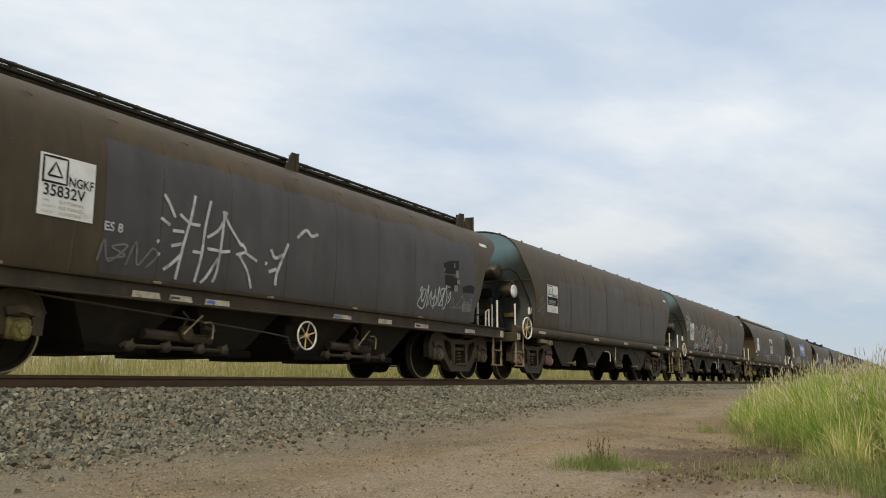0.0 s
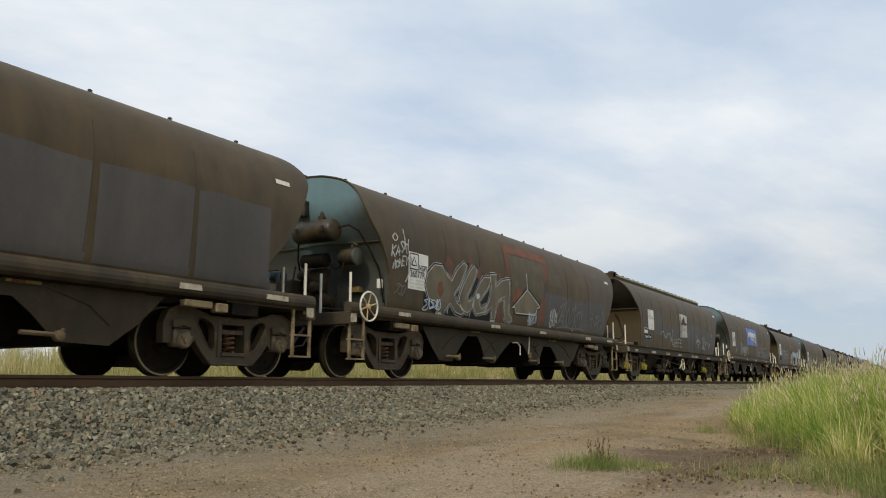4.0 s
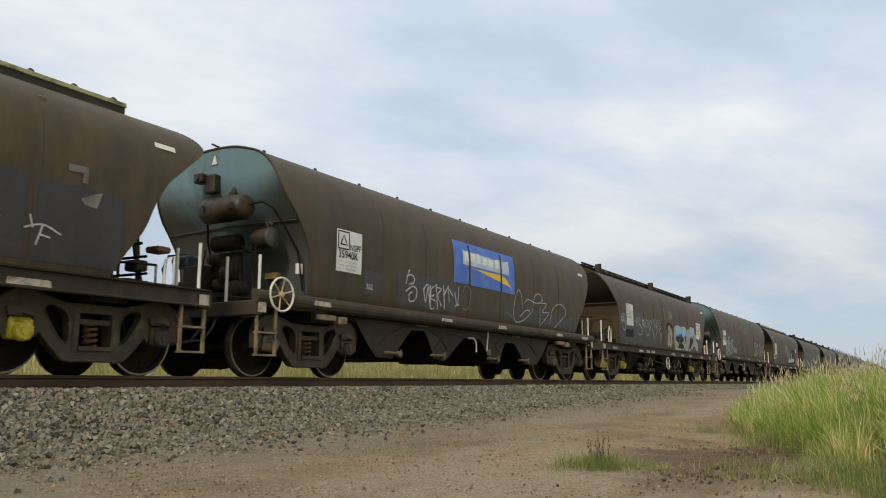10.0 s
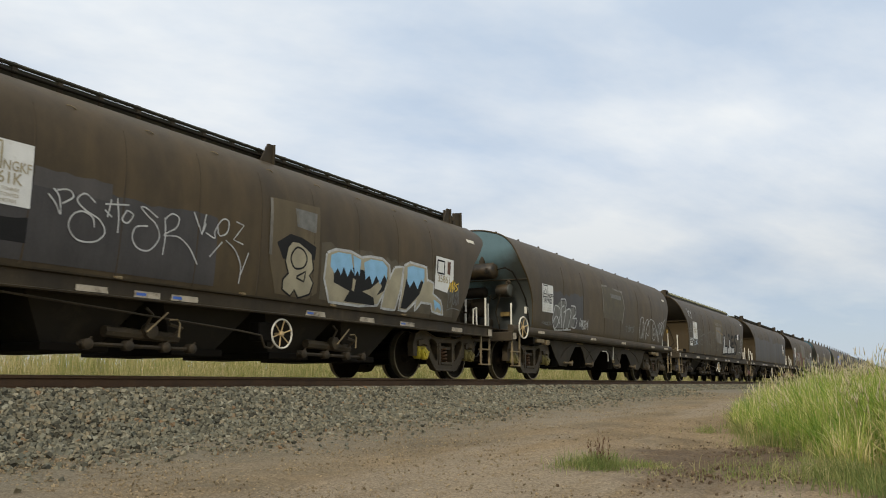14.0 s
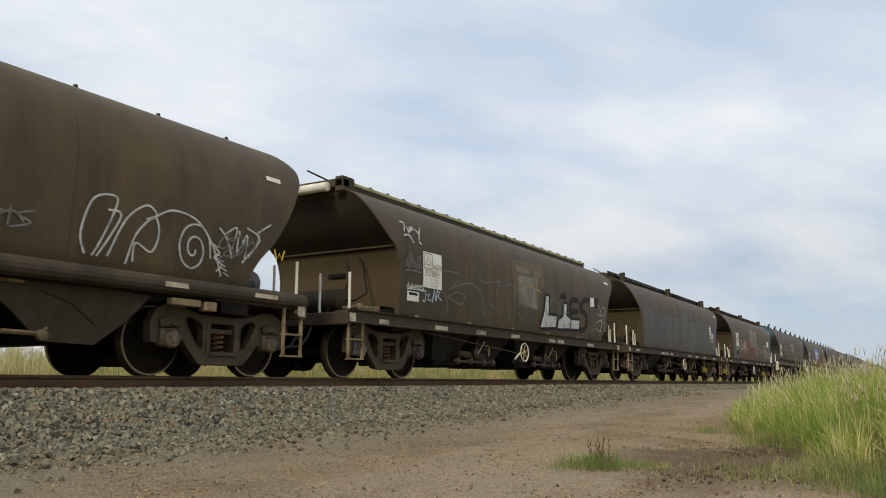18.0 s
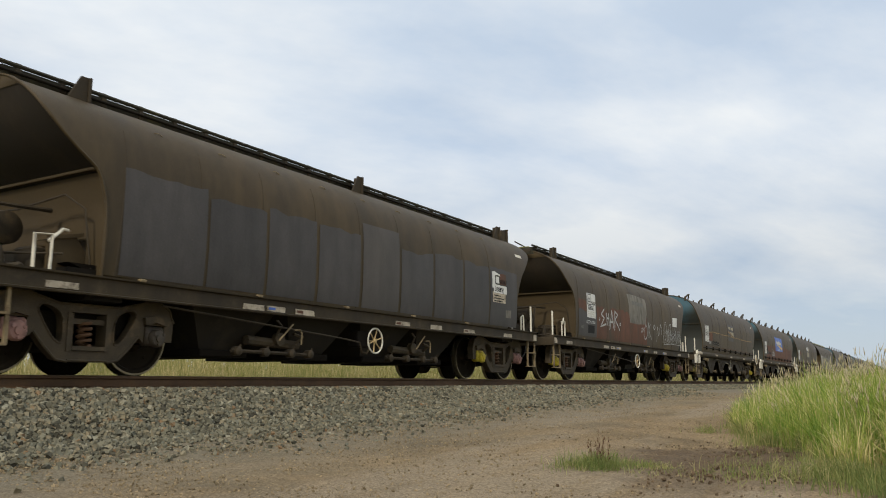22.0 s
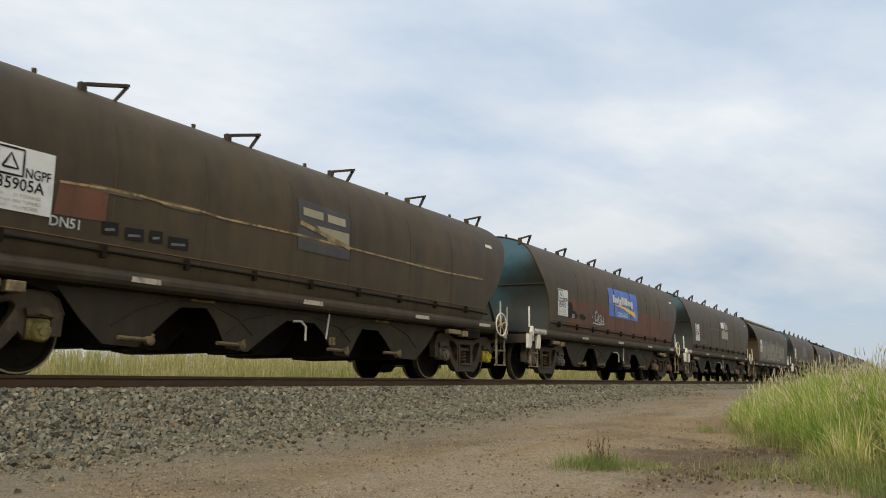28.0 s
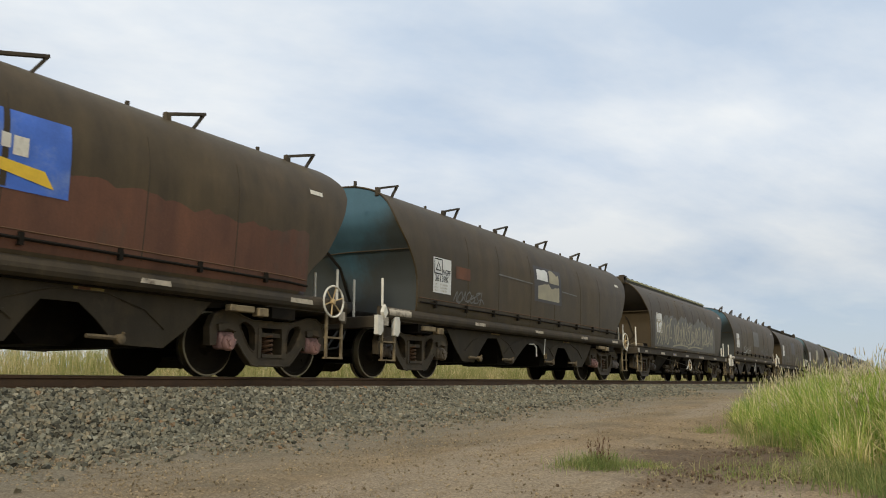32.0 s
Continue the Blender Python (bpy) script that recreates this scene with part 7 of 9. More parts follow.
    tag(w, k, "MONEY", -5.58, 1.92, 0.16, 0.5, 0.028, M["chalk"], rise=0.03)
    stroke(w, k, "graffiti_tag", [curve([(-5.5, 2.58), (-5.58, 2.5), (-5.5, 2.44), (-5.42, 2.51), (-5.5, 2.58)]), curve([(-5.22, 2.7), (-5.18, 2.45), (-5.12, 2.25)]), curve([(-4.97, 2.2), (-5.02, 1.95), (-5.16, 1.72)])], 0.028, M["chalk"], "")
    scribble(w, k, 46, -5.5, 1.45, 0.3, 0.3, 3, 0.025, M["ghost"])
    scribble(w, k, 47, 1.3, 1.3, 0.5, 0.5, 6, 0.022, M["chalk"])
    scribble(w, k, 48, 1.8, 1.32, 1.0, 0.75, 5, 0.04, M["ghost"])
    scribble(w, k, 49, 2.8, 1.32, 0.8, 0.75, 5, 0.04, M["ghost"])
    scribble(w, k, 50, 4.1, 1.32, 1.2, 0.75, 5, 0.04, M["ghost"])
    patch(w, k, "repaint", 1.1, 5.3, 1.3, 2.15, M["patch"], "", 0.004, 0.05, 8)
    scribble(w, k, 51, -4.5, 1.28, 0.6, 0.25, 5, 0.03, M["pale"])


def marks_fourth(w, k):
    number_panel(w, k, -4.32, 1.72, "NGKF", "", worn=1)
    patch(w, k, "notice", -4.80, -4.43, 1.58, 1.76, M["panel"], "small black and white notice", 0.009)
    patch(w, k, "notice_band", -4.78, -4.45, 1.69, 1.745, M["ink"], "", 0.012)
    patch(w, k, "black_patch", -4.78, -4.02, 1.39, 1.55, M["ink"], "", 0.006)
    scribble(w, k, 52, -4.72, 1.42, 0.65, 0.1, 5, 0.02, M["pale"])
    patch(w, k, "repaint", -3.55, -2.7, 1.6, 2.28, M["patch"], "", 0.004, 0.05, 5)
    patch(w, k, "repaint", -2.6, -0.4, 1.5, 1.95, M["patch"], "", 0.004, 0.06, 6)
    patch(w, k, "repaint", 0.62, 1.3, 1.2, 2.22, M["patch"], "", 0.0045, 0.025, 50)
    patch(w, k, "repaint", 1.42, 1.8, 1.2, 2.28, M["patch"], "", 0.0045, 0.025, 51)
    patch(w, k, "repaint", 1.9, 2.95, 1.2, 2.2, M["patch"], "", 0.0045, 0.025, 52)
    patch(w, k, "repaint", 3.03, 4.06, 1.2, 2.1, M["patch"], "", 0.0045, 0.025, 53)
    patch(w, k, "repaint", 4.14, 5.2, 1.2, 2.08, M["patch"], "", 0.0045, 0.025, 54)
    poly(w, k, "worn_panel", [(-0.23, 2.54), (0.29, 2.56), (0.87, 2.54), (0.79, 2.12), (0.79, 1.68), (0.27, 1.66), (-0.23, 1.64), (-0.21, 2.08)], M["panel_streaked"], "streaked and scrubbed white panel", 0.008)
    for y, z, drop in ((-0.02, 2.16, 0.12), (0.1, 2.18, 0.2), (0.2, 2.16, 0.26), (0.3, 2.2, 0.22), (0.42, 2.18, 0.3), (0.52, 2.16, 0.2), (0.62, 2.14, 0.24)):
        stroke(w, k, "paint_run", [[(y, z), (y + 0.02, z - drop)]], 0.028, M["frame"], "", 0.0115)
    stroke(w, k, "scratch", [[(-0.18, 1.98), (0.5, 1.96)], [(-0.1, 1.9), (0.66, 1.93)]], 0.012, M["frame"], "", 0.0115)
    poly(w, k, "panel_wedge", [(-0.08, 2.14), (0.32, 2.46), (0.48, 2.45), (0.53, 2.24), (0.77, 2.24), (0.75, 2.15)], M["frame"], "", 0.012)
    stroke(w, k, "graffiti_line", [curve([(-2.88, 1.62), (-2.72, 1.72), (-2.57, 1.75), (-2.45, 1.69), (-2.32, 1.54), (-2.2, 1.53), (-2.0, 1.67), (-1.83, 1.72), (-1.69, 1.63), (-1.59, 1.54), (-1.39, 1.49)]), curve([(-1.59, 1.72), (-1.46, 1.56), (-1.36, 1.5), (-1.68, 1.42)])], 0.022, M["chalk"], "")
    stroke(w, k, "graffiti_letters", [[(-1.36, 1.88), (-1.26, 1.69), (-1.31, 1.47), (-1.35, 1.33), (-1.16, 1.32)], [(-1.12, 1.49), (-1.14, 1.25)], [(-1.12, 1.49), (-0.98, 1.52)], [(-1.13, 1.38), (-1.0, 1.41)], [(-1.14, 1.25), (-0.96, 1.29)], [(-0.88, 1.51), (-0.91, 1.26)], [(-0.88, 1.51), (-0.7, 1.56)], [(-0.9, 1.38), (-0.74, 1.42)], [(-0.91, 1.26), (-0.73, 1.3)], [(-0.57, 1.52), (-0.62, 1.25)], [(-0.57, 1.52), (-0.35, 1.6)], [(-0.59, 1.39), (-0.42, 1.44)], [(-0.06, 1.55), (-0.26, 1.53), (-0.33, 1.27), (-0.06, 1.28)], [(-0.29, 1.41), (-0.1, 1.42)]], 0.03, M["chalk"], "")
    stroke(w, k, "graffiti_tag", [curve([(2.2, 1.84), (2.28, 1.65), (2.27, 1.31)]), curve([(2.15, 1.54), (2.32, 1.62), (2.47, 1.67), (2.85, 1.53)]), curve([(2.47, 1.67), (2.45, 1.48), (2.43, 1.29)]), curve([(2.46, 1.48), (2.6, 1.46)])], 0.026, M["chalk"], "thin white tag")
    stroke(w, k, "graffiti_tag", [curve([(4.06, 1.53), (4.26, 1.59), (4.47, 1.51)]), curve([(4.26, 1.59), (4.2, 1.36)]), curve([(4.11, 1.68), (4.15, 1.54)]), curve([(4.24, 1.48), (4.35, 1.46)]), curve([(3.22, 1.52), (3.1, 1.41), (3.28, 1.39), (3.06, 1.27)])], 0.02, M["chalk"], "")
    stroke(w, k, "graffiti_tag", [curve([(3.35, 1.56), (3.32, 1.36)]), curve([(3.35, 1.56), (3.45, 1.58)]), curve([(3.33, 1.46), (3.43, 1.48)]), curve([(3.32, 1.36), (3.44, 1.38)]), curve([(3.61, 1.63), (3.57, 1.39)])], 0.02, M["chalk"], "")
    stroke(w, k, "graffiti_tag", [curve([(3.61, 1.63), (3.8, 1.6), (3.61, 1.53)]), curve([(3.36, 1.34), (3.51, 1.34), (3.42, 1.27)])], 0.02, M["chalk"], "")
    stroke(w, k, "graffiti_tag", [curve([(0.87, 1.5), (0.87, 1.66), (1.0, 1.73), (1.13, 1.64), (1.14, 1.48), (1.03, 1.33), (0.93, 1.3)]), curve([(0.77, 2.04), (0.78, 1.86), (0.93, 1.92), (1.13, 1.86), (0.95, 1.71)]), curve([(1.49, 2.0), (1.64, 2.09), (1.74, 2.09)])], 0.035, M["ghost"], "")
    stroke(w, k, "graffiti_tag", [curve([(0.17, 1.5), (0.04, 1.4), (0.0, 1.55), (0.1, 1.72), (0.23, 1.76), (0.38, 1.62), (0.4, 1.38), (0.2, 1.26), (0.03, 1.32)]), curve([(0.12, 1.66), (0.22, 1.4), (0.36, 1.34)])], 0.024, M["ghost"], "faded coiled tag")
    poly(w, k, "pale_patch", [(3.1, 1.82), (3.54, 1.84), (3.56, 1.63), (3.35, 1.56), (3.12, 1.57)], M["ghost"], "thin scrubbed patch", 0.0065)
    poly(w, k, "panel_remnant", [(4.49, 2.33), (4.74, 2.34), (4.74, 2.14), (4.67, 2.15), (4.68, 2.26), (4.5, 2.25)], M["scrub"], "flaking remnant of a white panel", 0.0085)
    poly(w, k, "panel_remnant", [(4.67, 1.96), (4.8, 2.03), (4.93, 2.08), (4.87, 1.88), (4.72, 1.9)], M["scrub"], "", 0.0085)


def marks_fifth(w, k):
    number_panel(w, k, -4.98, 1.70, "NGPF", "35940K")
    patch(w, k, "brand_panel", -1.21, 1.48, 1.92, 2.80, M["blue"], "weathered blue and yellow company panel", 0.008)
    patch(w, k, "pale_block", -0.84, 1.2, 2.33, 2.64, M["pale"], "scrubbed pale block", 0.0105, 0.02, 7)
    patch(w, k, "faded_bar", -0.78, -0.6, 2.42, 2.58, M["panel"], "", 0.0118, 0.02, 0)
    patch(w, k, "faded_bar", -0.5, -0.32, 2.42, 2.59, M["panel"], "", 0.0118, 0.02, 1)
    patch(w, k, "faded_bar", -0.25, -0.1, 2.42, 2.6, M["panel"], "", 0.0118, 0.02, 2)
    patch(w, k, "faded_bar", 0.0, 0.18, 2.42, 2.58, M["panel"], "", 0.0118, 0.02, 3)
    patch(w, k, "faded_bar", 0.25, 0.45, 2.42, 2.59, M["panel"], "", 0.0118, 0.02, 4)
    patch(w, k, "faded_bar", 0.55, 0.7, 2.42, 2.6, M["panel"], "", 0.0118, 0.02, 5)
    poly(w, k, "yellow_sweep", [(-0.96, 2.33), (-0.3, 2.28), (0.78, 2.29), (1.0, 2.26), (1.32, 2.06), (0.6, 2.15), (-0.2, 2.26)], M["yellow"], "", 0.0125)
    patch(w, k, "repaint", -3.2, -1.1, 1.32, 1.95, M["patch"], "", 0.004, 0.05, 3)
    patch(w, k, "repaint", -4.2, -3.65, 1.4, 1.85, M["patch"], "", 0.004, 0.05, 4)
    patch(w, k, "repaint", 1.0, 4.9, 1.32, 1.7, M["patch"], "", 0.004, 0.06, 2)
    stroke(w, k, "graffiti_tag", [curve([(-2.93, 1.83), (-2.8, 1.88), (-2.67, 1.84), (-2.69, 1.74), (-2.84, 1.7)]), curve([(-2.93, 1.56), (-2.73, 1.67), (-2.57, 1.62), (-2.61, 1.44), (-2.79, 1.39), (-2.82, 1.51), (-2.72, 1.57)]), curve([(-2.94, 1.7), (-2.86, 1.94), (-2.83, 1.93)])], 0.03, M["chalk"], "white sprayed tag")
    stroke(w, k, "graffiti_tag", [curve([(-2.34, 1.68), (-2.25, 1.42), (-2.18, 1.71), (-2.1, 1.41), (-2.1, 1.75)]), curve([(-2.07, 1.71), (-2.07, 1.34), (-1.92, 1.33)]), curve([(-2.11, 1.52), (-1.94, 1.59)]), curve([(-2.04, 1.71), (-1.86, 1.79)]), curve([(-1.89, 1.76), (-1.8, 1.32)])], 0.032, M["chalk"], "")
    stroke(w, k, "graffiti_tag", [curve([(-1.86, 1.74), (-1.69, 1.72), (-1.82, 1.59), (-1.66, 1.39)]), curve([(-1.61, 1.81), (-1.54, 1.33)]), curve([(-1.57, 1.62), (-1.42, 1.82)]), curve([(-1.44, 1.81), (-1.37, 1.49)]), curve([(-1.38, 1.74), (-1.23, 1.62)])], 0.032, M["chalk"], "")
    stroke(w, k, "graffiti_tag", [curve([(-1.17, 1.71), (-1.08, 1.47), (-1.15, 1.43), (-0.98, 1.48)]), curve([(-1.01, 1.85), (-1.03, 1.45)]), curve([(-2.32, 1.66), (-2.22, 1.76), (-2.13, 1.7)]), curve([(-2.05, 1.5), (-1.9, 1.47)])], 0.032, M["chalk"], "")
    stroke(w, k, "graffiti_tag", [curve([(-0.85, 1.73), (-0.75, 1.87), (-0.56, 1.84), (-0.53, 1.66), (-0.65, 1.41), (-0.83, 1.42)]), curve([(1.05, 1.49), (1.35, 1.39)]), curve([(4.26, 1.61), (4.41, 1.66)]), curve([(4.71, 1.61), (4.86, 1.6)])], 0.028, M["ghost"], "")
    stroke(w, k, "graffiti_tag", [curve([(1.87, 1.65), (1.83, 1.93), (1.64, 2.04), (1.46, 1.67), (1.51, 1.33), (1.88, 1.34), (2.32, 1.56), (2.09, 1.61), (1.77, 1.43)]), curve([(1.97, 1.77), (2.19, 1.87), (2.66, 1.82), (2.97, 1.93), (2.84, 2.05), (2.54, 1.99), (2.43, 1.57)]), curve([(2.85, 1.77), (2.86, 1.32)]), curve([(2.84, 1.84), (3.22, 1.85), (2.98, 1.63), (3.36, 1.63), (2.86, 1.28)]), curve([(3.43, 1.37), (3.62, 1.78), (4.11, 1.92), (4.41, 1.7), (3.7, 1.28)])], 0.02, M["chalk"], "thin white tag")
    text(w, k, "352", -4.15, 1.48, 0.13, M["chalk"], "painted_letters")
    patch(w, k, "grime_seam", -0.605, -0.5349999999999999, 1.92, 2.76, M["weld"], "", 0.0128, 0.0, 1)
    patch(w, k, "grime_seam", 0.7849999999999999, 0.855, 1.92, 2.76, M["weld"], "", 0.0128, 0.0, 1)


def sprayed(w, k, body, tops=(), darks=(), pales=()):
    """One bold letter: a white-edged pale body with dripping blue tops and dark inner shapes."""
    stroke(w, k, "letter_edge", [body + body[:1]], 0.085, M["chalk"], "white edge of the graffiti letter", 0.0092)
    poly(w, k, "graffiti_letter", body, M["silver"], "pale grey and blue graffiti letter", 0.0105)
    for group, name, paint, off in ((darks, "letter_shade", "ink", 0.012), (pales, "letter_light", "silver", 0.0132), (tops, "letter_top", "sky_blue", 0.0144)):
        for pts in group:
            poly(w, k, name, pts, M[paint], "", off)


def marks_sixth(w, k):
    number_panel(w, k, -4.42, 1.73, "NGKF", "35861K", worn=1)
    patch(w, k, "repaint", -5.2, -1.1, 1.18, 2.08, M["patch"], "charcoal repainted field", 0.004, 0.03, 3)
    patch(w, k, "repaint", -3.72, -2.75, 2.0, 2.22, M["patch_light"], "", 0.0048, 0.02, 9)
    patch(w, k, "black_patch", -4.55, -3.75, 1.36, 1.64, M["ink"], "dark painted-out number", 0.006, 0.02, 4)
    stroke(w, k, "graffiti_tag", [curve([(-4.95, 1.82), (-4.91, 2.01), (-4.86, 1.82), (-4.81, 2.0), (-4.76, 2.07), (-4.7, 2.03), (-4.72, 1.93), (-4.81, 1.84)]),
        curve([(-4.56, 1.93), (-4.58, 2.02), (-4.68, 2.03), (-4.73, 1.94), (-4.65, 1.87), (-4.52, 1.78), (-4.5, 1.66), (-4.58, 1.56), (-4.72, 1.56), (-4.81, 1.64), (-4.83, 1.76), (-4.77, 1.85), (-4.65, 1.81), (-4.56, 1.64)])], 0.022, M["chalk"], "thin white looping tag")
    stroke(w, k, "graffiti_tag", [curve([(-3.55, 1.94), (-3.46, 1.85), (-3.39, 1.74), (-3.42, 1.93), (-3.49, 2.01)]), curve([(-3.45, 2.0), (-3.31, 2.03), (-3.25, 1.96), (-3.38, 1.86)]),
        curve([(-2.97, 1.95), (-3.1, 2.03), (-3.2, 1.94), (-3.09, 1.84), (-2.9, 1.76), (-2.82, 1.62), (-2.94, 1.5), (-3.16, 1.49), (-3.28, 1.62), (-3.24, 1.76), (-3.12, 1.82), (-2.99, 1.77), (-2.96, 1.66)]), [(-2.76, 2.03), (-2.8, 1.81)], [(-2.84, 1.89), (-2.74, 1.82)]], 0.02, M["chalk"], "thin white looping tag")
    stroke(w, k, "graffiti_tag", [curve([(-2.68, 2.06), (-2.65, 1.83), (-2.65, 1.65)]), [(-2.84, 1.96), (-2.51, 2.01)], curve([(-2.54, 1.94), (-2.6, 1.82), (-2.52, 1.79), (-2.45, 1.9), (-2.54, 1.94)]),
        curve([(-2.09, 1.93), (-2.27, 2.02), (-2.34, 2.01), (-2.23, 1.92), (-2.11, 1.84), (-2.05, 1.68), (-2.18, 1.51), (-2.35, 1.51), (-2.44, 1.62), (-2.4, 1.76), (-2.23, 1.8)]), curve([(-1.98, 1.95), (-1.96, 1.73), (-1.98, 1.48)]),
        curve([(-1.98, 1.93), (-1.87, 2.02), (-1.76, 1.98), (-1.8, 1.85), (-1.98, 1.73), (-1.76, 1.74), (-1.57, 1.63), (-1.42, 1.43)])], 0.02, M["chalk"], "thin white looping tag")
    stroke(w, k, "graffiti_tag", [[(-1.52, 2.11), (-1.37, 1.83), (-1.31, 1.99)], [(-1.31, 2.12), (-1.37, 1.84)], curve([(-1.31, 1.87), (-1.15, 1.82), (-1.15, 1.91), (-1.03, 2.09), (-0.91, 2.09), (-0.93, 1.93), (-1.07, 1.87), (-1.11, 2.02)]), [(-0.77, 2.11), (-0.62, 2.08), (-0.81, 1.85), (-0.62, 1.81)],
        curve([(-0.95, 1.82), (-0.77, 1.71), (-0.65, 1.5), (-0.66, 1.26)]), [(-0.51, 1.71), (-0.64, 1.39)], [(-1.01, 1.79), (-1.22, 1.56)]], 0.02, M["chalk"], "thin white tag")
    poly(w, k, "scrubbed_panel", [(-0.07, 2.61), (1.06, 2.66), (1.03, 2.07), (1.01, 1.29), (0.8, 1.17), (0.08, 1.2), (-0.08, 1.67)], M["tan_grey"], "scrubbed grey company panel", 0.005)
    poly(w, k, "pale_block", [(0.47, 2.54), (0.98, 2.54), (0.94, 2.22), (0.5, 2.26)], M["ghost"], "", 0.007)
    stroke(w, k, "panel_edge", [[(-0.05, 2.6), (-0.06, 2.2), (-0.07, 1.75)], [(0.5, 2.5), (0.53, 2.3)]], 0.06, M["scrub"], "", 0.008)
    poly(w, k, "dark_halo", [(0.06, 1.95), (0.35, 2.12), (0.62, 2.1), (0.95, 2.0), (0.92, 1.8), (0.2, 1.72)], M["ink"], "", 0.0075)
    shape = [(0.31, 1.91), (0.4, 2.0), (0.54, 2.01), (0.73, 1.93), (0.83, 1.87), (0.88, 1.64), (0.79, 1.54), (0.89, 1.43), (0.82, 1.26), (0.59, 1.19), (0.48, 1.3), (0.4, 1.2), (0.23, 1.28), (0.23, 1.41), (0.34, 1.52), (0.26, 1.7)]
    stroke(w, k, "shape_outline", [shape + shape[:1]], 0.06, M["ink"], "", 0.0095)
    poly(w, k, "graffiti_shape", shape, M["silver"], "pale rounded sprayed shape", 0.011)
    ring = [(0.49, 1.93), (0.66, 1.9), (0.73, 1.77), (0.64, 1.64), (0.45, 1.62), (0.37, 1.77)]
    stroke(w, k, "shape_line", [curve(ring, True), [(0.51, 1.49), (0.71, 1.59), (0.68, 1.43), (0.51, 1.47)]], 0.03, M["ink"], "", 0.0125)
    patch(w, k, "graffiti_ground", 1.08, 5.2, 1.2, 2.1, M["wash"], "thin grey spray behind the letters", 0.0042, 0.08, 12)
    sprayed(w, k, [(1.23, 1.94), (1.44, 2.02), (1.83, 2.04), (2.13, 1.98), (2.39, 2.03), (2.74, 2.04), (2.94, 1.95), (2.96, 1.69), (2.74, 1.42), (2.62, 1.25), (2.12, 1.2), (1.33, 1.2), (1.18, 1.54)],
        tops=([(1.31, 1.93), (1.49, 2.0), (1.83, 2.01), (1.91, 1.69), (1.83, 1.77), (1.75, 1.62), (1.64, 1.78), (1.57, 1.63), (1.48, 1.74), (1.41, 1.64), (1.3, 1.75)], [(1.89, 2.0), (2.11, 1.96), (2.07, 1.67), (2.02, 1.76), (1.94, 1.66)],
              [(2.19, 1.92), (2.39, 2.0), (2.74, 2.01), (2.88, 1.92), (2.87, 1.68), (2.79, 1.78), (2.67, 1.6), (2.55, 1.74), (2.44, 1.57), (2.35, 1.72), (2.24, 1.63)]),
        darks=([(1.39, 1.8), (1.9, 1.8), (2.9, 1.75), (2.8, 1.5), (2.5, 1.35), (2.55, 1.22), (1.69, 1.22), (1.82, 1.4), (1.4, 1.5)],), pales=([(2.39, 1.49), (2.64, 1.65), (2.73, 1.57), (2.54, 1.34), (2.17, 1.43)], [(1.9, 1.62), (1.98, 1.6), (1.94, 1.4), (1.88, 1.42)]))
    sprayed(w, k, [(3.12, 1.93), (3.37, 1.98), (3.3, 1.61), (3.16, 1.21), (2.76, 1.21), (2.84, 1.52)])
    sprayed(w, k, [(3.43, 2.0), (3.63, 2.09), (4.18, 2.07), (4.2, 1.8), (4.04, 1.56), (3.94, 1.5), (3.53, 1.22), (3.3, 1.22), (3.39, 1.66)],
        tops=([(3.53, 2.01), (3.69, 2.05), (4.11, 2.04), (4.1, 1.76), (4.0, 1.83), (3.87, 1.63), (3.74, 1.78), (3.61, 1.64), (3.52, 1.74)],), darks=([(3.49, 1.78), (4.08, 1.8), (3.95, 1.55), (3.53, 1.24), (3.34, 1.24)],))
    sprayed(w, k, [(4.07, 1.71), (4.24, 1.83), (4.44, 1.79), (4.41, 1.59), (4.72, 1.47), (4.82, 1.24), (4.43, 1.28), (4.38, 1.42), (4.01, 1.42), (3.82, 1.24), (3.88, 1.5)], tops=([(4.45, 1.5), (4.7, 1.42), (4.76, 1.28), (4.6, 1.36), (4.52, 1.28)],))
    poly(w, k, "data_panel", [(4.55, 2.36), (5.22, 2.35), (5.2, 1.95), (5.04, 1.86), (4.96, 1.67), (4.47, 1.71)], M["panel"], "rust-streaked white data panel", 0.0155)
    stroke(w, k, "emblem", [[(4.6, 2.28), (4.86, 2.28), (4.84, 2.03), (4.58, 2.03), (4.6, 2.29)]], 0.035, M["ink"], "", 0.0185)
    poly(w, k, "rust_patch", [(4.98, 2.3), (5.1, 2.3), (5.06, 2.02), (4.96, 2.05)], M["red"], "", 0.0185)
    text(w, k, "35861", 4.58, 1.86, 0.2, M["ghost_ink"], "painted_letters", 0.0195)
    scribble(w, k, 57, 4.95, 1.35, 0.45, 0.6, 6, 0.025, M["ghost"])
    scribble(w, k, 58, 5.0, 1.7, 0.35, 0.3, 4, 0.03, M["yellow"])


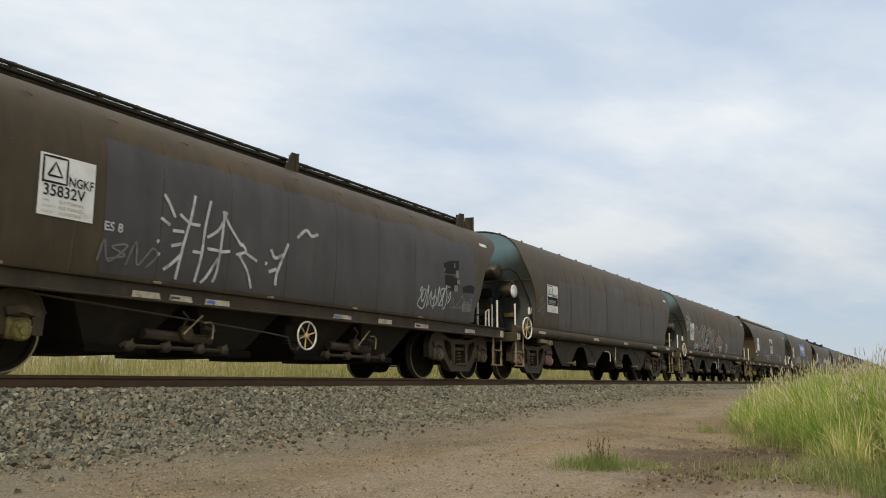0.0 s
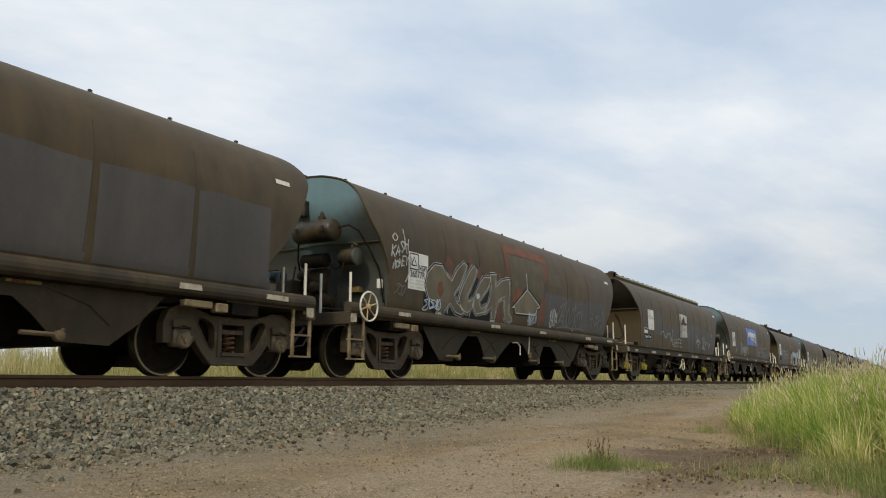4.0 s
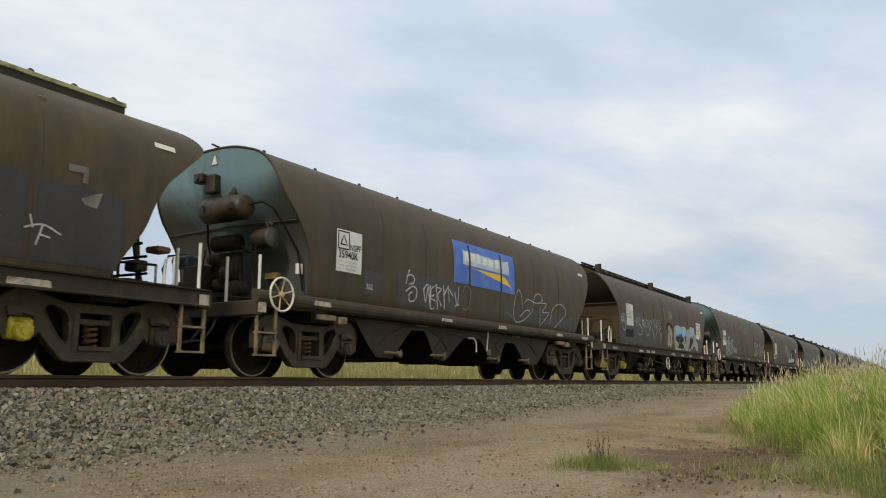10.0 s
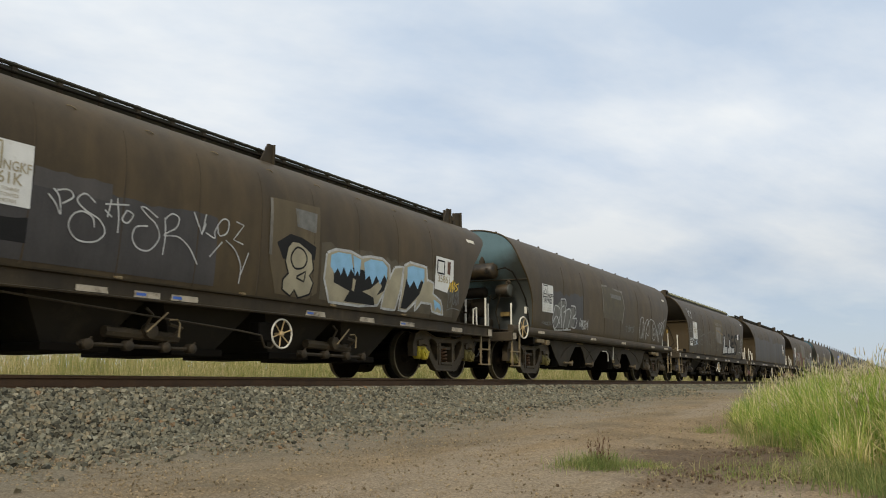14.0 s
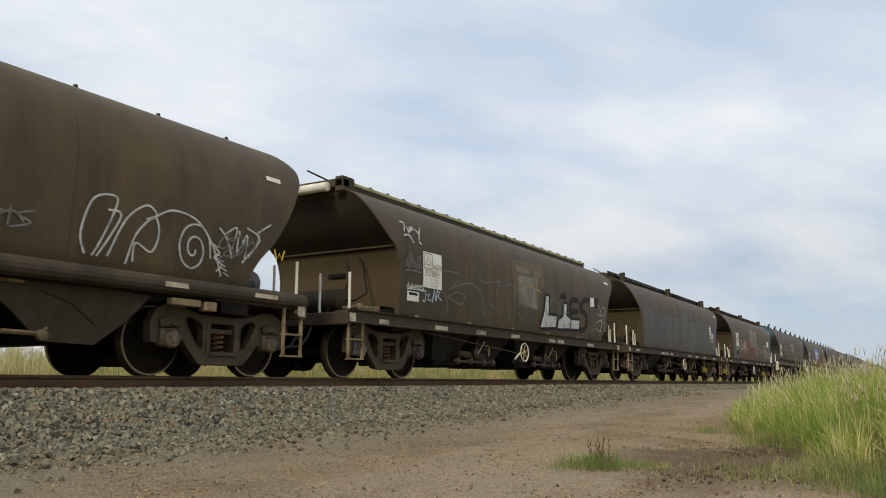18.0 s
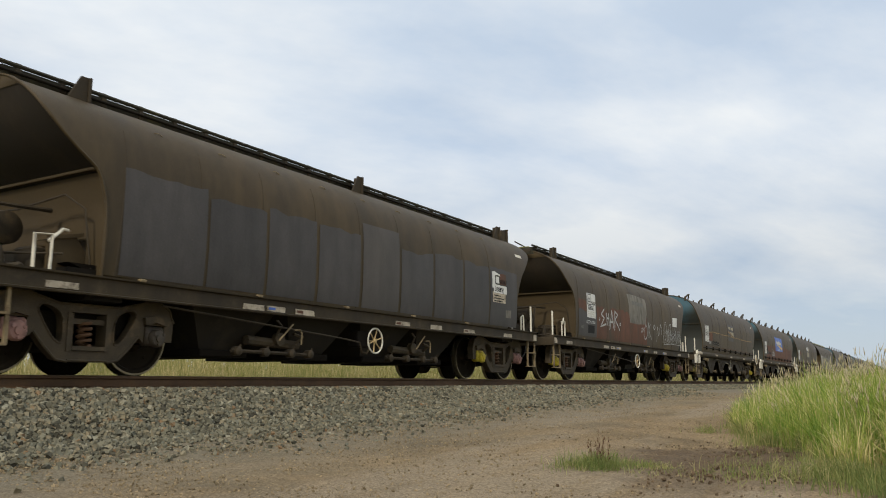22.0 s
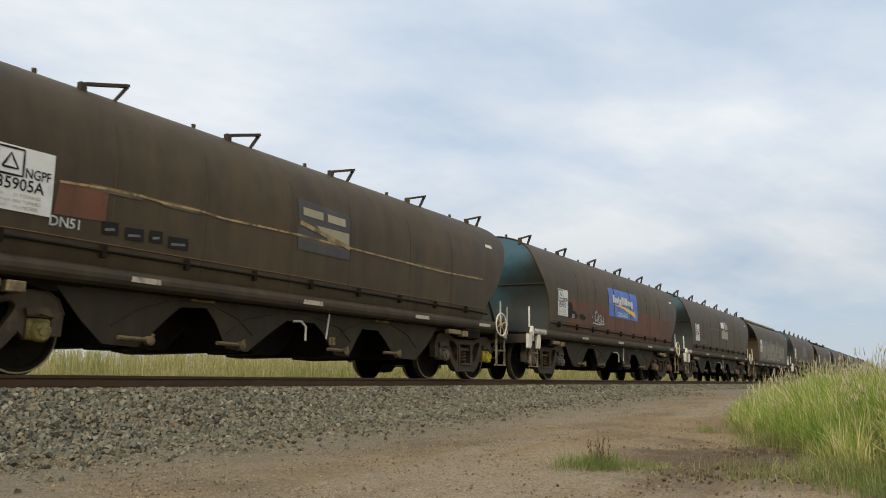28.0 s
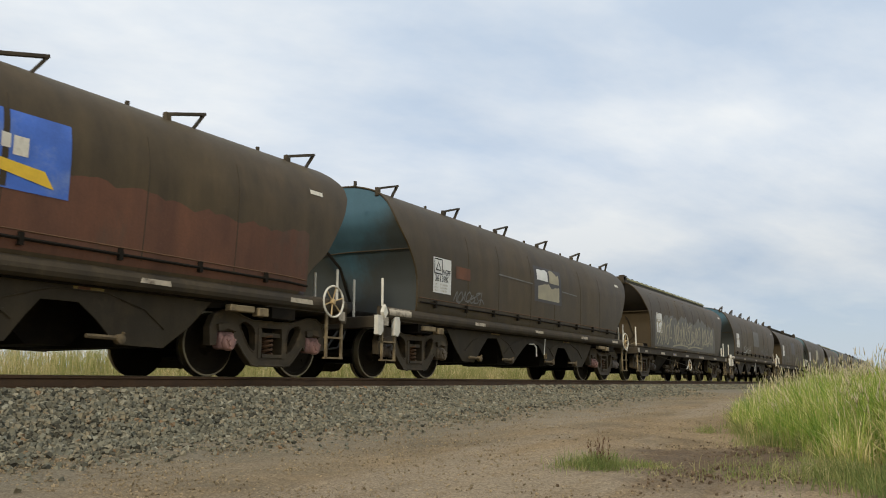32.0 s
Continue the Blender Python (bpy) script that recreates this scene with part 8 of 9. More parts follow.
def marks_seventh(w, k):
    number_panel(w, k, -4.98, 1.66, "NGPF", "36198D")
    patch(w, k, "repaint", -4.3, -2.2, 1.35, 2.26, M["patch"], "", 0.004, 0.07, 3)
    stroke(w, k, "graffiti_tag", [curve([(-4.21, 1.79), (-4.34, 1.5), (-4.19, 1.28), (-3.94, 1.48), (-3.84, 1.77), (-4.16, 1.87), (-4.3, 1.64)]), curve([(-3.8, 2.06), (-3.78, 1.64), (-3.72, 1.33)]), curve([(-3.8, 2.06), (-3.49, 2.07), (-3.48, 1.82), (-3.61, 1.31), (-3.33, 1.33)]), curve([(-3.63, 1.73), (-3.24, 1.85), (-3.12, 1.72), (-3.33, 1.3)]), curve([(-3.12, 1.94), (-2.82, 1.94), (-2.78, 1.76), (-2.99, 1.62), (-2.69, 1.62), (-2.81, 1.38), (-3.1, 1.39)])], 0.036, M["chalk"], "pale sprayed bubble letters")
    stroke(w, k, "graffiti_tag", [curve([(-4.34, 1.4), (-4.1, 1.6), (-3.88, 1.42)]), curve([(-3.74, 1.86), (-3.58, 1.91)]), curve([(-4.18, 1.25), (-3.77, 1.26), (-3.1, 1.31)])], 0.036, M["chalk"], "pale sprayed bubble letters")
    poly(w, k, "graffiti_fill", [(-4.28, 1.72), (-4.11, 1.86), (-3.8, 2.02), (-3.49, 2.03), (-3.48, 1.78), (-2.88, 1.93), (-2.78, 1.61), (-2.93, 1.37), (-4.19, 1.28), (-4.31, 1.47)], M["ghost"], "thin grey wash behind the letters", 0.0075)
    scribble(w, k, 59, -2.5, 1.36, 0.65, 0.3, 8, 0.025, M["chalk"])
    patch(w, k, "company_panel", -0.6, 1.17, 1.8, 2.76, M["wash"], "dark scrubbed company panel with worn white edges", 0.006, 0.02, 2)
    stroke(w, k, "panel_edge", [[(-0.59, 2.78), (-0.62, 2.36), (-0.57, 1.96)], [(1.08, 2.69), (1.21, 2.26), (0.98, 1.71)], [(-0.59, 2.76), (-0.15, 2.79)], [(0.32, 2.75), (1.17, 2.73)]], 0.055, M["scrub"], "")
    patch(w, k, "faded_bar", 0.05, 0.95, 2.45, 2.58, M["ghost"], "", 0.009)
    stroke(w, k, "graffiti_tag", [curve([(2.73, 1.35), (2.66, 1.58), (2.77, 1.98), (2.99, 2.08), (3.08, 2.0), (2.93, 1.57), (2.82, 1.34)]), curve([(2.97, 1.9), (3.14, 1.85), (2.88, 1.34)]), curve([(3.01, 1.36), (3.21, 1.83), (3.47, 2.05), (3.62, 1.96), (3.48, 1.88)]), curve([(3.25, 1.3), (3.36, 1.68), (3.59, 1.92), (3.67, 1.73), (3.58, 1.49), (3.36, 1.57), (3.34, 1.34)]), curve([(3.55, 1.89), (3.84, 2.06), (4.23, 2.0), (4.49, 1.73), (4.68, 1.32)])], 0.026, M["chalk"], "looping white tag")
    stroke(w, k, "graffiti_tag", [curve([(4.2 + (0.03 + 0.016 * q) * math.cos(-0.8 * q), 1.62 + (0.04 + 0.021 * q) * math.sin(-0.8 * q)) for q in range(17)]), curve([(4.49, 1.73), (4.62, 1.63), (4.54, 1.56), (4.67, 1.48), (4.59, 1.38)])], 0.026, M["chalk"], "looping white tag")
    stroke(w, k, "graffiti_tag", [curve([(4.6, 1.97), (4.74, 1.83), (4.84, 1.59)]), curve([(4.69, 1.89), (4.9, 2.02), (4.83, 1.72)]), curve([(4.95, 1.99), (4.92, 1.67), (5.09, 1.95), (5.06, 1.62)]), curve([(5.08, 2.05), (5.32, 1.92), (5.02, 1.55)]), curve([(5.27, 2.01), (5.53, 2.18)])], 0.026, M["chalk"], "")
    stroke(w, k, "graffiti_tag", [curve([(5.36, 2.12), (5.23, 1.78), (5.15, 1.66)])], 0.022, M["ghost"], "")
    stroke(w, k, "graffiti_tag", [[(4.5 + 0.035 * q, 1.74 - 0.06 * q), (4.6 + 0.035 * q, 1.7 - 0.06 * q)] for q in range(7)], 0.014, M["chalk"], "")
    stroke(w, k, "graffiti_tag", [[(5.62, 1.83), (5.67, 1.68), (5.72, 1.78), (5.77, 1.69), (5.82, 1.84)]], 0.028, M["yellow"], "small yellow letter")
    scribble(w, k, 60, 1.3, 1.45, 0.8, 0.35, 5, 0.03, M["ghost"])
    scribble(w, k, 61, 4.6, 1.6, 0.6, 0.4, 5, 0.025, M["ghost"])
    scribble(w, k, 62, -5.0, 1.33, 0.7, 0.12, 6, 0.02, M["ghost"])


def marks_eighth(w, k):
    number_panel(w, k, -4.38, 1.70, "NGKF", "35788H", worn=1)
    patch(w, k, "notice", -4.92, -4.52, 1.40, 1.58, M["panel"], "small notice plate", 0.009)
    patch(w, k, "notice_band", -4.86, -4.58, 1.51, 1.56, M["ink"], "", 0.012)
    stroke(w, k, "graffiti_line", [curve([(-3.58, 2.1), (-3.02, 2.09), (-3.26, 1.82), (-3.44, 1.75)]), curve([(-3.44, 1.75), (-3.13, 1.84), (-2.61, 1.96), (-2.22, 1.87), (-1.95, 1.61), (-1.9, 1.31)]), curve([(-3.66, 1.68), (-3.49, 1.54), (-3.44, 1.28)]), curve([(-3.49, 1.58), (-3.13, 1.72), (-2.8, 1.68), (-2.89, 1.5), (-3.2, 1.52), (-3.41, 1.59)]), curve([(-2.15, 2.1), (-1.82, 2.05), (-1.21, 2.13), (-1.37, 1.85), (-1.21, 1.43), (-1.47, 1.56), (-1.74, 1.6)]), curve([(-0.92, 2.08), (-0.84, 1.68), (-0.7, 1.28)]), curve([(-0.92, 2.08), (-0.55, 2.12), (-0.42, 1.56)]), curve([(-0.27, 1.53), (0.0, 1.36), (0.13, 1.58)])], 0.02, M["ghost"], "thin faded tag")
    stroke(w, k, "graffiti_tag", [curve([(-5.07, 2.85), (-4.94, 2.84), (-4.99, 2.67)]), curve([(-5.02, 2.6), (-4.83, 2.62), (-4.69, 2.5)]), curve([(-4.88, 2.79), (-4.83, 2.68), (-4.78, 2.79)]), curve([(-4.74, 2.77), (-4.64, 2.76), (-4.71, 2.81), (-4.76, 2.7)]), curve([(-4.58, 2.78), (-4.49, 2.72), (-4.38, 2.84), (-4.47, 2.69), (-4.5, 2.55), (-4.42, 2.51)])], 0.035, M["chalk"], "white tag")
    stroke(w, k, "graffiti_tag", [[(-4.42, 1.62), (-4.28, 1.63), (-4.3, 1.43), (-4.39, 1.44)], [(-4.24, 1.56), (-4.15, 1.59), (-4.21, 1.47), (-4.09, 1.47)], [(-4.05, 1.43), (-3.98, 1.68), (-3.92, 1.47)], [(-3.88, 1.68), (-3.89, 1.48)], [(-3.88, 1.67), (-3.77, 1.65), (-3.85, 1.57), (-3.7, 1.5)]], 0.03, M["pale"], "")
    scribble(w, k, 63, -5.0, 1.95, 0.5, 0.35, 6, 0.03, M["ghost"])
    scribble(w, k, 64, -4.95, 1.62, 0.6, 0.12, 5, 0.03, M["chalk"])
    poly(w, k, "company_panel", [(-0.55, 2.75), (0.3, 2.79), (1.25, 2.79), (1.3, 2.28), (0.99, 2.18), (0.88, 1.67), (-0.27, 1.66), (-0.24, 1.87), (-0.51, 1.87)], M["tan_grey"], "faded scrubbed company panel", 0.006)
    poly(w, k, "scrubbed_block", [(-0.24, 2.4), (0.9, 2.45), (0.77, 1.68), (-0.21, 1.74)], M["scrub"], "", 0.009)
    stroke(w, k, "faded_bar", [[(-0.25, 2.61), (-0.23, 2.49)]], 0.075, M["scrub"], "", 0.011)
    stroke(w, k, "faded_bar", [[(-0.13, 2.61), (-0.12, 2.49)]], 0.075, M["scrub"], "", 0.011)
    stroke(w, k, "faded_bar", [[(-0.01, 2.61), (-0.0, 2.48)]], 0.075, M["scrub"], "", 0.011)
    stroke(w, k, "faded_bar", [[(0.11, 2.61), (0.12, 2.48)]], 0.075, M["scrub"], "", 0.011)
    stroke(w, k, "faded_bar", [[(0.23, 2.61), (0.24, 2.48)]], 0.075, M["scrub"], "", 0.011)
    stroke(w, k, "faded_bar", [[(0.35, 2.61), (0.36, 2.48)]], 0.075, M["scrub"], "", 0.011)
    stroke(w, k, "faded_bar", [[(0.47, 2.61), (0.48, 2.48)]], 0.075, M["scrub"], "", 0.011)
    stroke(w, k, "faded_bar", [[(0.73, 2.61), (0.74, 2.48)]], 0.075, M["scrub"], "", 0.011)
    stroke(w, k, "faded_bar", [[(0.86, 2.61), (0.87, 2.48)]], 0.075, M["scrub"], "", 0.011)
    stroke(w, k, "faded_bar", [[(0.99, 2.61), (1.0, 2.48)]], 0.075, M["scrub"], "", 0.011)
    stroke(w, k, "scratch", [[(-0.16, 2.26), (0.39, 2.23), (1.11, 2.11)]], 0.04, M["ochre"], "", 0.013)
    stroke(w, k, "letter_outline", [[(1.35, 2.05), (1.51, 2.07), (1.48, 1.58), (2.0, 1.59), (1.95, 1.32), (1.01, 1.26), (1.23, 1.65), (1.35, 2.05)]], 0.16, M["ink"], "", 0.0095)
    poly(w, k, "graffiti_letter", [(1.35, 2.05), (1.51, 2.07), (1.48, 1.58), (2.0, 1.59), (1.95, 1.32), (1.01, 1.26), (1.23, 1.65)], M["chalk"], "bold white letter", 0.0118)
    stroke(w, k, "letter_outline", [[(2.49, 1.94), (2.67, 1.96), (2.64, 1.65), (2.93, 1.58), (2.89, 1.34), (2.07, 1.3), (2.16, 1.51), (2.44, 1.62), (2.49, 1.94)]], 0.16, M["ink"], "", 0.0095)
    poly(w, k, "graffiti_letter", [(2.49, 1.94), (2.67, 1.96), (2.64, 1.65), (2.93, 1.58), (2.89, 1.34), (2.07, 1.3), (2.16, 1.51), (2.44, 1.62)], M["chalk"], "bold white letter", 0.0118)
    stroke(w, k, "letter_outline", [[(2.98, 1.56), (3.58, 1.59), (3.52, 1.36), (2.95, 1.34), (2.98, 1.56)]], 0.16, M["ink"], "", 0.0095)
    poly(w, k, "graffiti_letter", [(2.98, 1.56), (3.58, 1.59), (3.52, 1.36), (2.95, 1.34)], M["chalk"], "bold white letter", 0.0118)
    stroke(w, k, "letter_outline", [curve([(2.98, 1.53), (2.92, 1.99), (3.17, 2.13), (3.52, 2.12)]), curve([(3.08, 1.8), (3.48, 1.84)]), curve([(4.34, 2.21), (3.9, 2.16), (3.69, 1.92), (4.11, 1.75), (4.0, 1.41), (3.58, 1.32)]), curve([(2.32, 2.12), (2.54, 2.18), (2.6, 2.09)])], 0.15, M["ink"], "bold black letter outline", 0.0112)
    stroke(w, k, "graffiti_line", [curve([(1.55, 1.78), (1.72, 2.0), (1.97, 1.93), (2.12, 1.45)])], 0.02, M["ghost"], "")
    poly(w, k, "white_notice", [(4.43, 2.3), (4.75, 2.32), (4.72, 2.06), (4.4, 2.04)], M["panel"], "", 0.012)
    poly(w, k, "black_patch", [(4.75, 2.31), (5.08, 2.33), (5.05, 2.04), (4.72, 2.04)], M["ink"], "", 0.01)
    stroke(w, k, "graffiti_tag", [curve([(4.69, 1.56), (4.75, 1.53)]), curve([(4.86, 1.62), (5.32, 1.71), (5.17, 1.4), (4.79, 1.45)]), curve([(5.04, 1.85), (5.39, 1.85), (5.56, 1.65)]), curve([(5.32, 1.75), (5.17, 1.28)]), curve([(5.48, 1.68), (5.56, 1.39), (5.72, 1.66)])], 0.02, M["chalk"], "white sprayed tag")
    stroke(w, k, "graffiti_tag", [curve([(5.03, 2.14), (5.24, 2.0), (5.16, 1.78)]), curve([(5.39, 2.1), (5.67, 2.05), (5.47, 1.85)])], 0.02, M["chalk"], "white sprayed tag")
    scribble(w, k, 65, 4.2, 1.3, 0.5, 0.2, 5, 0.02, M["ghost"])


def marks_ninth(w, k):
    patch(w, k, "repaint", -5.1, -3.8, 1.16, 2.44, M["patch"], "charcoal repainted field", 0.006, 0.032, 0)
    patch(w, k, "repaint", -3.75, -2.68, 1.16, 2.36, M["patch"], "charcoal repainted field", 0.006, 0.032, 1)
    patch(w, k, "repaint", -2.62, -1.56, 1.16, 2.4, M["patch"], "charcoal repainted field", 0.006, 0.032, 2)
    patch(w, k, "repaint", -1.49, -0.43, 1.16, 2.4, M["patch"], "charcoal repainted field", 0.006, 0.032, 3)
    patch(w, k, "repaint", 0.77, 1.83, 1.16, 2.35, M["patch"], "charcoal repainted field", 0.006, 0.032, 4)
    patch(w, k, "repaint", 1.9, 2.96, 1.16, 2.39, M["patch"], "charcoal repainted field", 0.006, 0.032, 5)
    patch(w, k, "repaint", 3.03, 4.07, 1.16, 2.4, M["patch"], "charcoal repainted field", 0.006, 0.032, 6)
    patch(w, k, "repaint", 4.14, 5.42, 1.16, 2.46, M["patch"], "charcoal repainted field", 0.006, 0.032, 7)
    patch(w, k, "repaint_square", -0.36, 0.70, 1.16, 2.61, M["patch_light"], "lighter grey repainted square", 0.007)
    patch(w, k, "notice", 4.86, 5.12, 1.36, 1.52, M["scrub"], "flaking small notice", 0.009, 0.02, 5)
    patch(w, k, "data_panel", 4.22, 4.58, 1.98, 2.32, M["panel"], "rust-eaten white data panel", 0.009, 0.02, 2)
    patch(w, k, "data_panel", 4.24, 4.84, 1.67, 1.9, M["marker"], "rust-eaten white data panel", 0.009, 0.02, 5)
    for z, a, b in ((1.70, 4.3, 4.7), (1.76, 4.3, 4.76), (1.82, 4.3, 4.6)):
        stroke(w, k, "print_bar", [[(a, z), (b, z)]], 0.022, M["ink"], "", 0.0105)
    patch(w, k, "rust_patch", 4.58, 4.88, 2.08, 2.3, M["red"], "", 0.011, 0.03, 6)
    patch(w, k, "number_strip", 4.28, 4.9, 1.88, 2.06, M["panel"], "", 0.011); text(w, k, "NGKF", 4.56, 2.1, 0.13, M["ink"], "painted_letters", 0.014); text(w, k, "35889J", 4.33, 1.91, 0.15, M["ink"], "painted_letters", 0.014)
    stroke(w, k, "emblem", [[(4.36, 2.08), (4.55, 2.08), (4.55, 2.26), (4.36, 2.26), (4.36, 2.08)]], 0.03, M["ink"], "", 0.014)


def marks_tenth(w, k):
    number_panel(w, k, -4.38, 1.73, "NGKF", "35836L")
    patch(w, k, "oxide_band", -3.6, 1.2, 1.18, 2.12, M["red"], "faded oxide red band", 0.004, 0.06, 3)
    patch(w, k, "oxide_band", -5.0, -4.4, 1.9, 2.25, M["red"], "", 0.004, 0.04, 4)
    patch(w, k, "repaint", -5.0, -3.6, 1.2, 1.9, M["patch"], "", 0.0055, 0.05, 6)
    text(w, k, "BFT", -4.85, 1.40, 0.13, M["ghost"], "painted_letters")
    text(w, k, "GCTN-STH1", -4.45, 1.56, 0.13, M["chalk"], "painted_letters")
    patch(w, k, "black_patch", -4.3, -3.8, 1.30, 1.52, M["ink"], "", 0.008)
    stroke(w, k, "graffiti_tag", [[(-2.98, 2.06), (-3.26, 1.9), (-2.99, 1.8), (-3.33, 1.53), (-2.85, 1.63)], [(-2.82, 1.96), (-2.74, 1.6)], [(-2.81, 1.81), (-2.62, 1.81)], [(-2.63, 1.97), (-2.57, 1.6)], [(-2.32, 2.08), (-2.53, 1.48)], [(-2.32, 2.08), (-2.18, 1.54)], [(-2.51, 1.72), (-2.19, 1.72)], [(-2.05, 2.09), (-2.08, 1.48)], [(-2.05, 2.07), (-1.78, 1.98), (-2.03, 1.82), (-1.61, 1.51)]], 0.05, M["chalk"], "bold white tag")
    stroke(w, k, "graffiti_dot", [[(-3.45, 1.74), (-3.41, 1.78), (-3.36, 1.75), (-3.41, 1.7), (-3.45, 1.74)], [(-1.61, 1.69), (-1.57, 1.74), (-1.5, 1.71), (-1.56, 1.66), (-1.61, 1.69)]], 0.03, M["chalk"], "")
    poly(w, k, "scrubbed_panel", [(-0.68, 2.75), (0.25, 2.76), (1.23, 2.72), (1.22, 2.23), (1.04, 1.86), (0.2, 1.81), (-0.59, 1.82), (-0.63, 2.33)], M["scrub"], "scrubbed pale company panel", 0.007)
    patch(w, k, "faded_bar", -0.3, 0.9, 2.42, 2.55, M["ghost"], "", 0.010)
    stroke(w, k, "graffiti_tag", [curve([(0.55, 1.71), (0.64, 1.66), (0.55, 1.57)]), curve([(0.67, 1.73), (0.77, 1.67), (0.68, 1.58)]), curve([(1.04, 1.86), (0.84, 1.6), (0.93, 1.37), (1.15, 1.44), (1.21, 1.69), (1.04, 1.86)]), curve([(1.35, 1.95), (1.39, 1.41)]), curve([(1.62, 1.93), (1.39, 1.69), (1.68, 1.39)]), curve([(1.9, 1.81), (2.01, 1.89), (2.12, 1.82), (1.99, 1.74), (1.9, 1.81)]), curve([(2.28, 1.34), (2.38, 1.86), (2.52, 1.56), (2.78, 1.96), (2.89, 1.6)]), curve([(3.06, 1.34), (3.2, 1.84), (3.42, 2.09), (3.53, 1.66)]), curve([(3.65, 1.39), (3.81, 1.91), (4.11, 2.05), (3.99, 1.7), (4.27, 1.4)])], 0.03, M["chalk"], "")
    scribble(w, k, 66, 3.2, 1.3, 2.1, 0.6, 12, 0.024, M["chalk"])
    scribble(w, k, 166, 3.9, 1.35, 1.4, 0.7, 9, 0.03, M["ghost"])
    poly(w, k, "white_notice", [(4.38, 2.32), (4.98, 2.34), (4.9, 2.0), (4.33, 1.98)], M["panel"], "", 0.012)


def marks_eleventh(w, k):
    number_panel(w, k, -5.04, 1.68, "NGPF", "35905A")
    poly(w, k, "oxide_patch", [(-4.29, 2.1), (-3.66, 2.12), (-3.68, 1.76), (-3.91, 1.74), (-4.33, 1.73)], M["red"], "", 0.006)
    text(w, k, "DN51", -4.38, 1.60, 0.16, M["chalk"], "painted_letters")
    for a, b, z in ((-3.72, -3.5, 1.68), (-3.4, -3.14, 1.66), (-3.05, -2.86, 1.68), (-2.76, -2.45, 1.65)):
        stroke(w, k, "painted_out_mark", [[(a, z), (b, z + 0.01)]], 0.15, M["ink"], "dark painted-out lettering")
        stroke(w, k, "faded_bar", [[(a + 0.04, z - 0.02), (b - 0.05, z)]], 0.03, M["ghost"], "", 0.0135)
    stroke(w, k, "scrape", [[(-3.9, 2.125), (-3.2, 2.135)], [(-2.9, 2.13), (-2.3, 2.13)], [(-0.3, 2.115), (0.85, 2.09)], [(2.9, 2.09), (3.9, 2.09)], [(4.9, 2.1), (5.3, 2.11)]], 0.075, M["tan_grey"], "", 0.008)
    stroke(w, k, "scrape", [[(-4.29, 2.1), (-3.67, 2.14), (-3.21, 2.15), (-2.86, 2.13), (-2.29, 2.14), (-1.88, 2.11), (-1.21, 2.12), (-0.35, 2.13), (0.93, 2.11), (2.27, 2.09), (3.84, 2.07), (5.47, 2.1)]], 0.03, M["ochre"], "long pale tan scrape along the side", 0.01)
    poly(w, k, "company_panel", [(-0.37, 2.71), (0.88, 2.66), (0.9, 2.09), (0.88, 1.9), (-0.37, 1.91)], M["patch"], "dark company panel with worn bars", 0.008)
    stroke(w, k, "faded_bar", [[(-0.26, 2.52), (0.21, 2.51)], [(0.32, 2.51), (0.77, 2.5)]], 0.13, M["silver"], "", 0.014)
    poly(w, k, "pale_block", [(0.05, 2.34), (0.86, 2.34), (0.87, 2.1), (0.34, 2.14)], M["silver"], "", 0.012)
    stroke(w, k, "yellow_sweep", [[(-0.33, 2.33), (0.26, 2.22), (0.89, 2.1)]], 0.07, M["ochre"], "", 0.016)


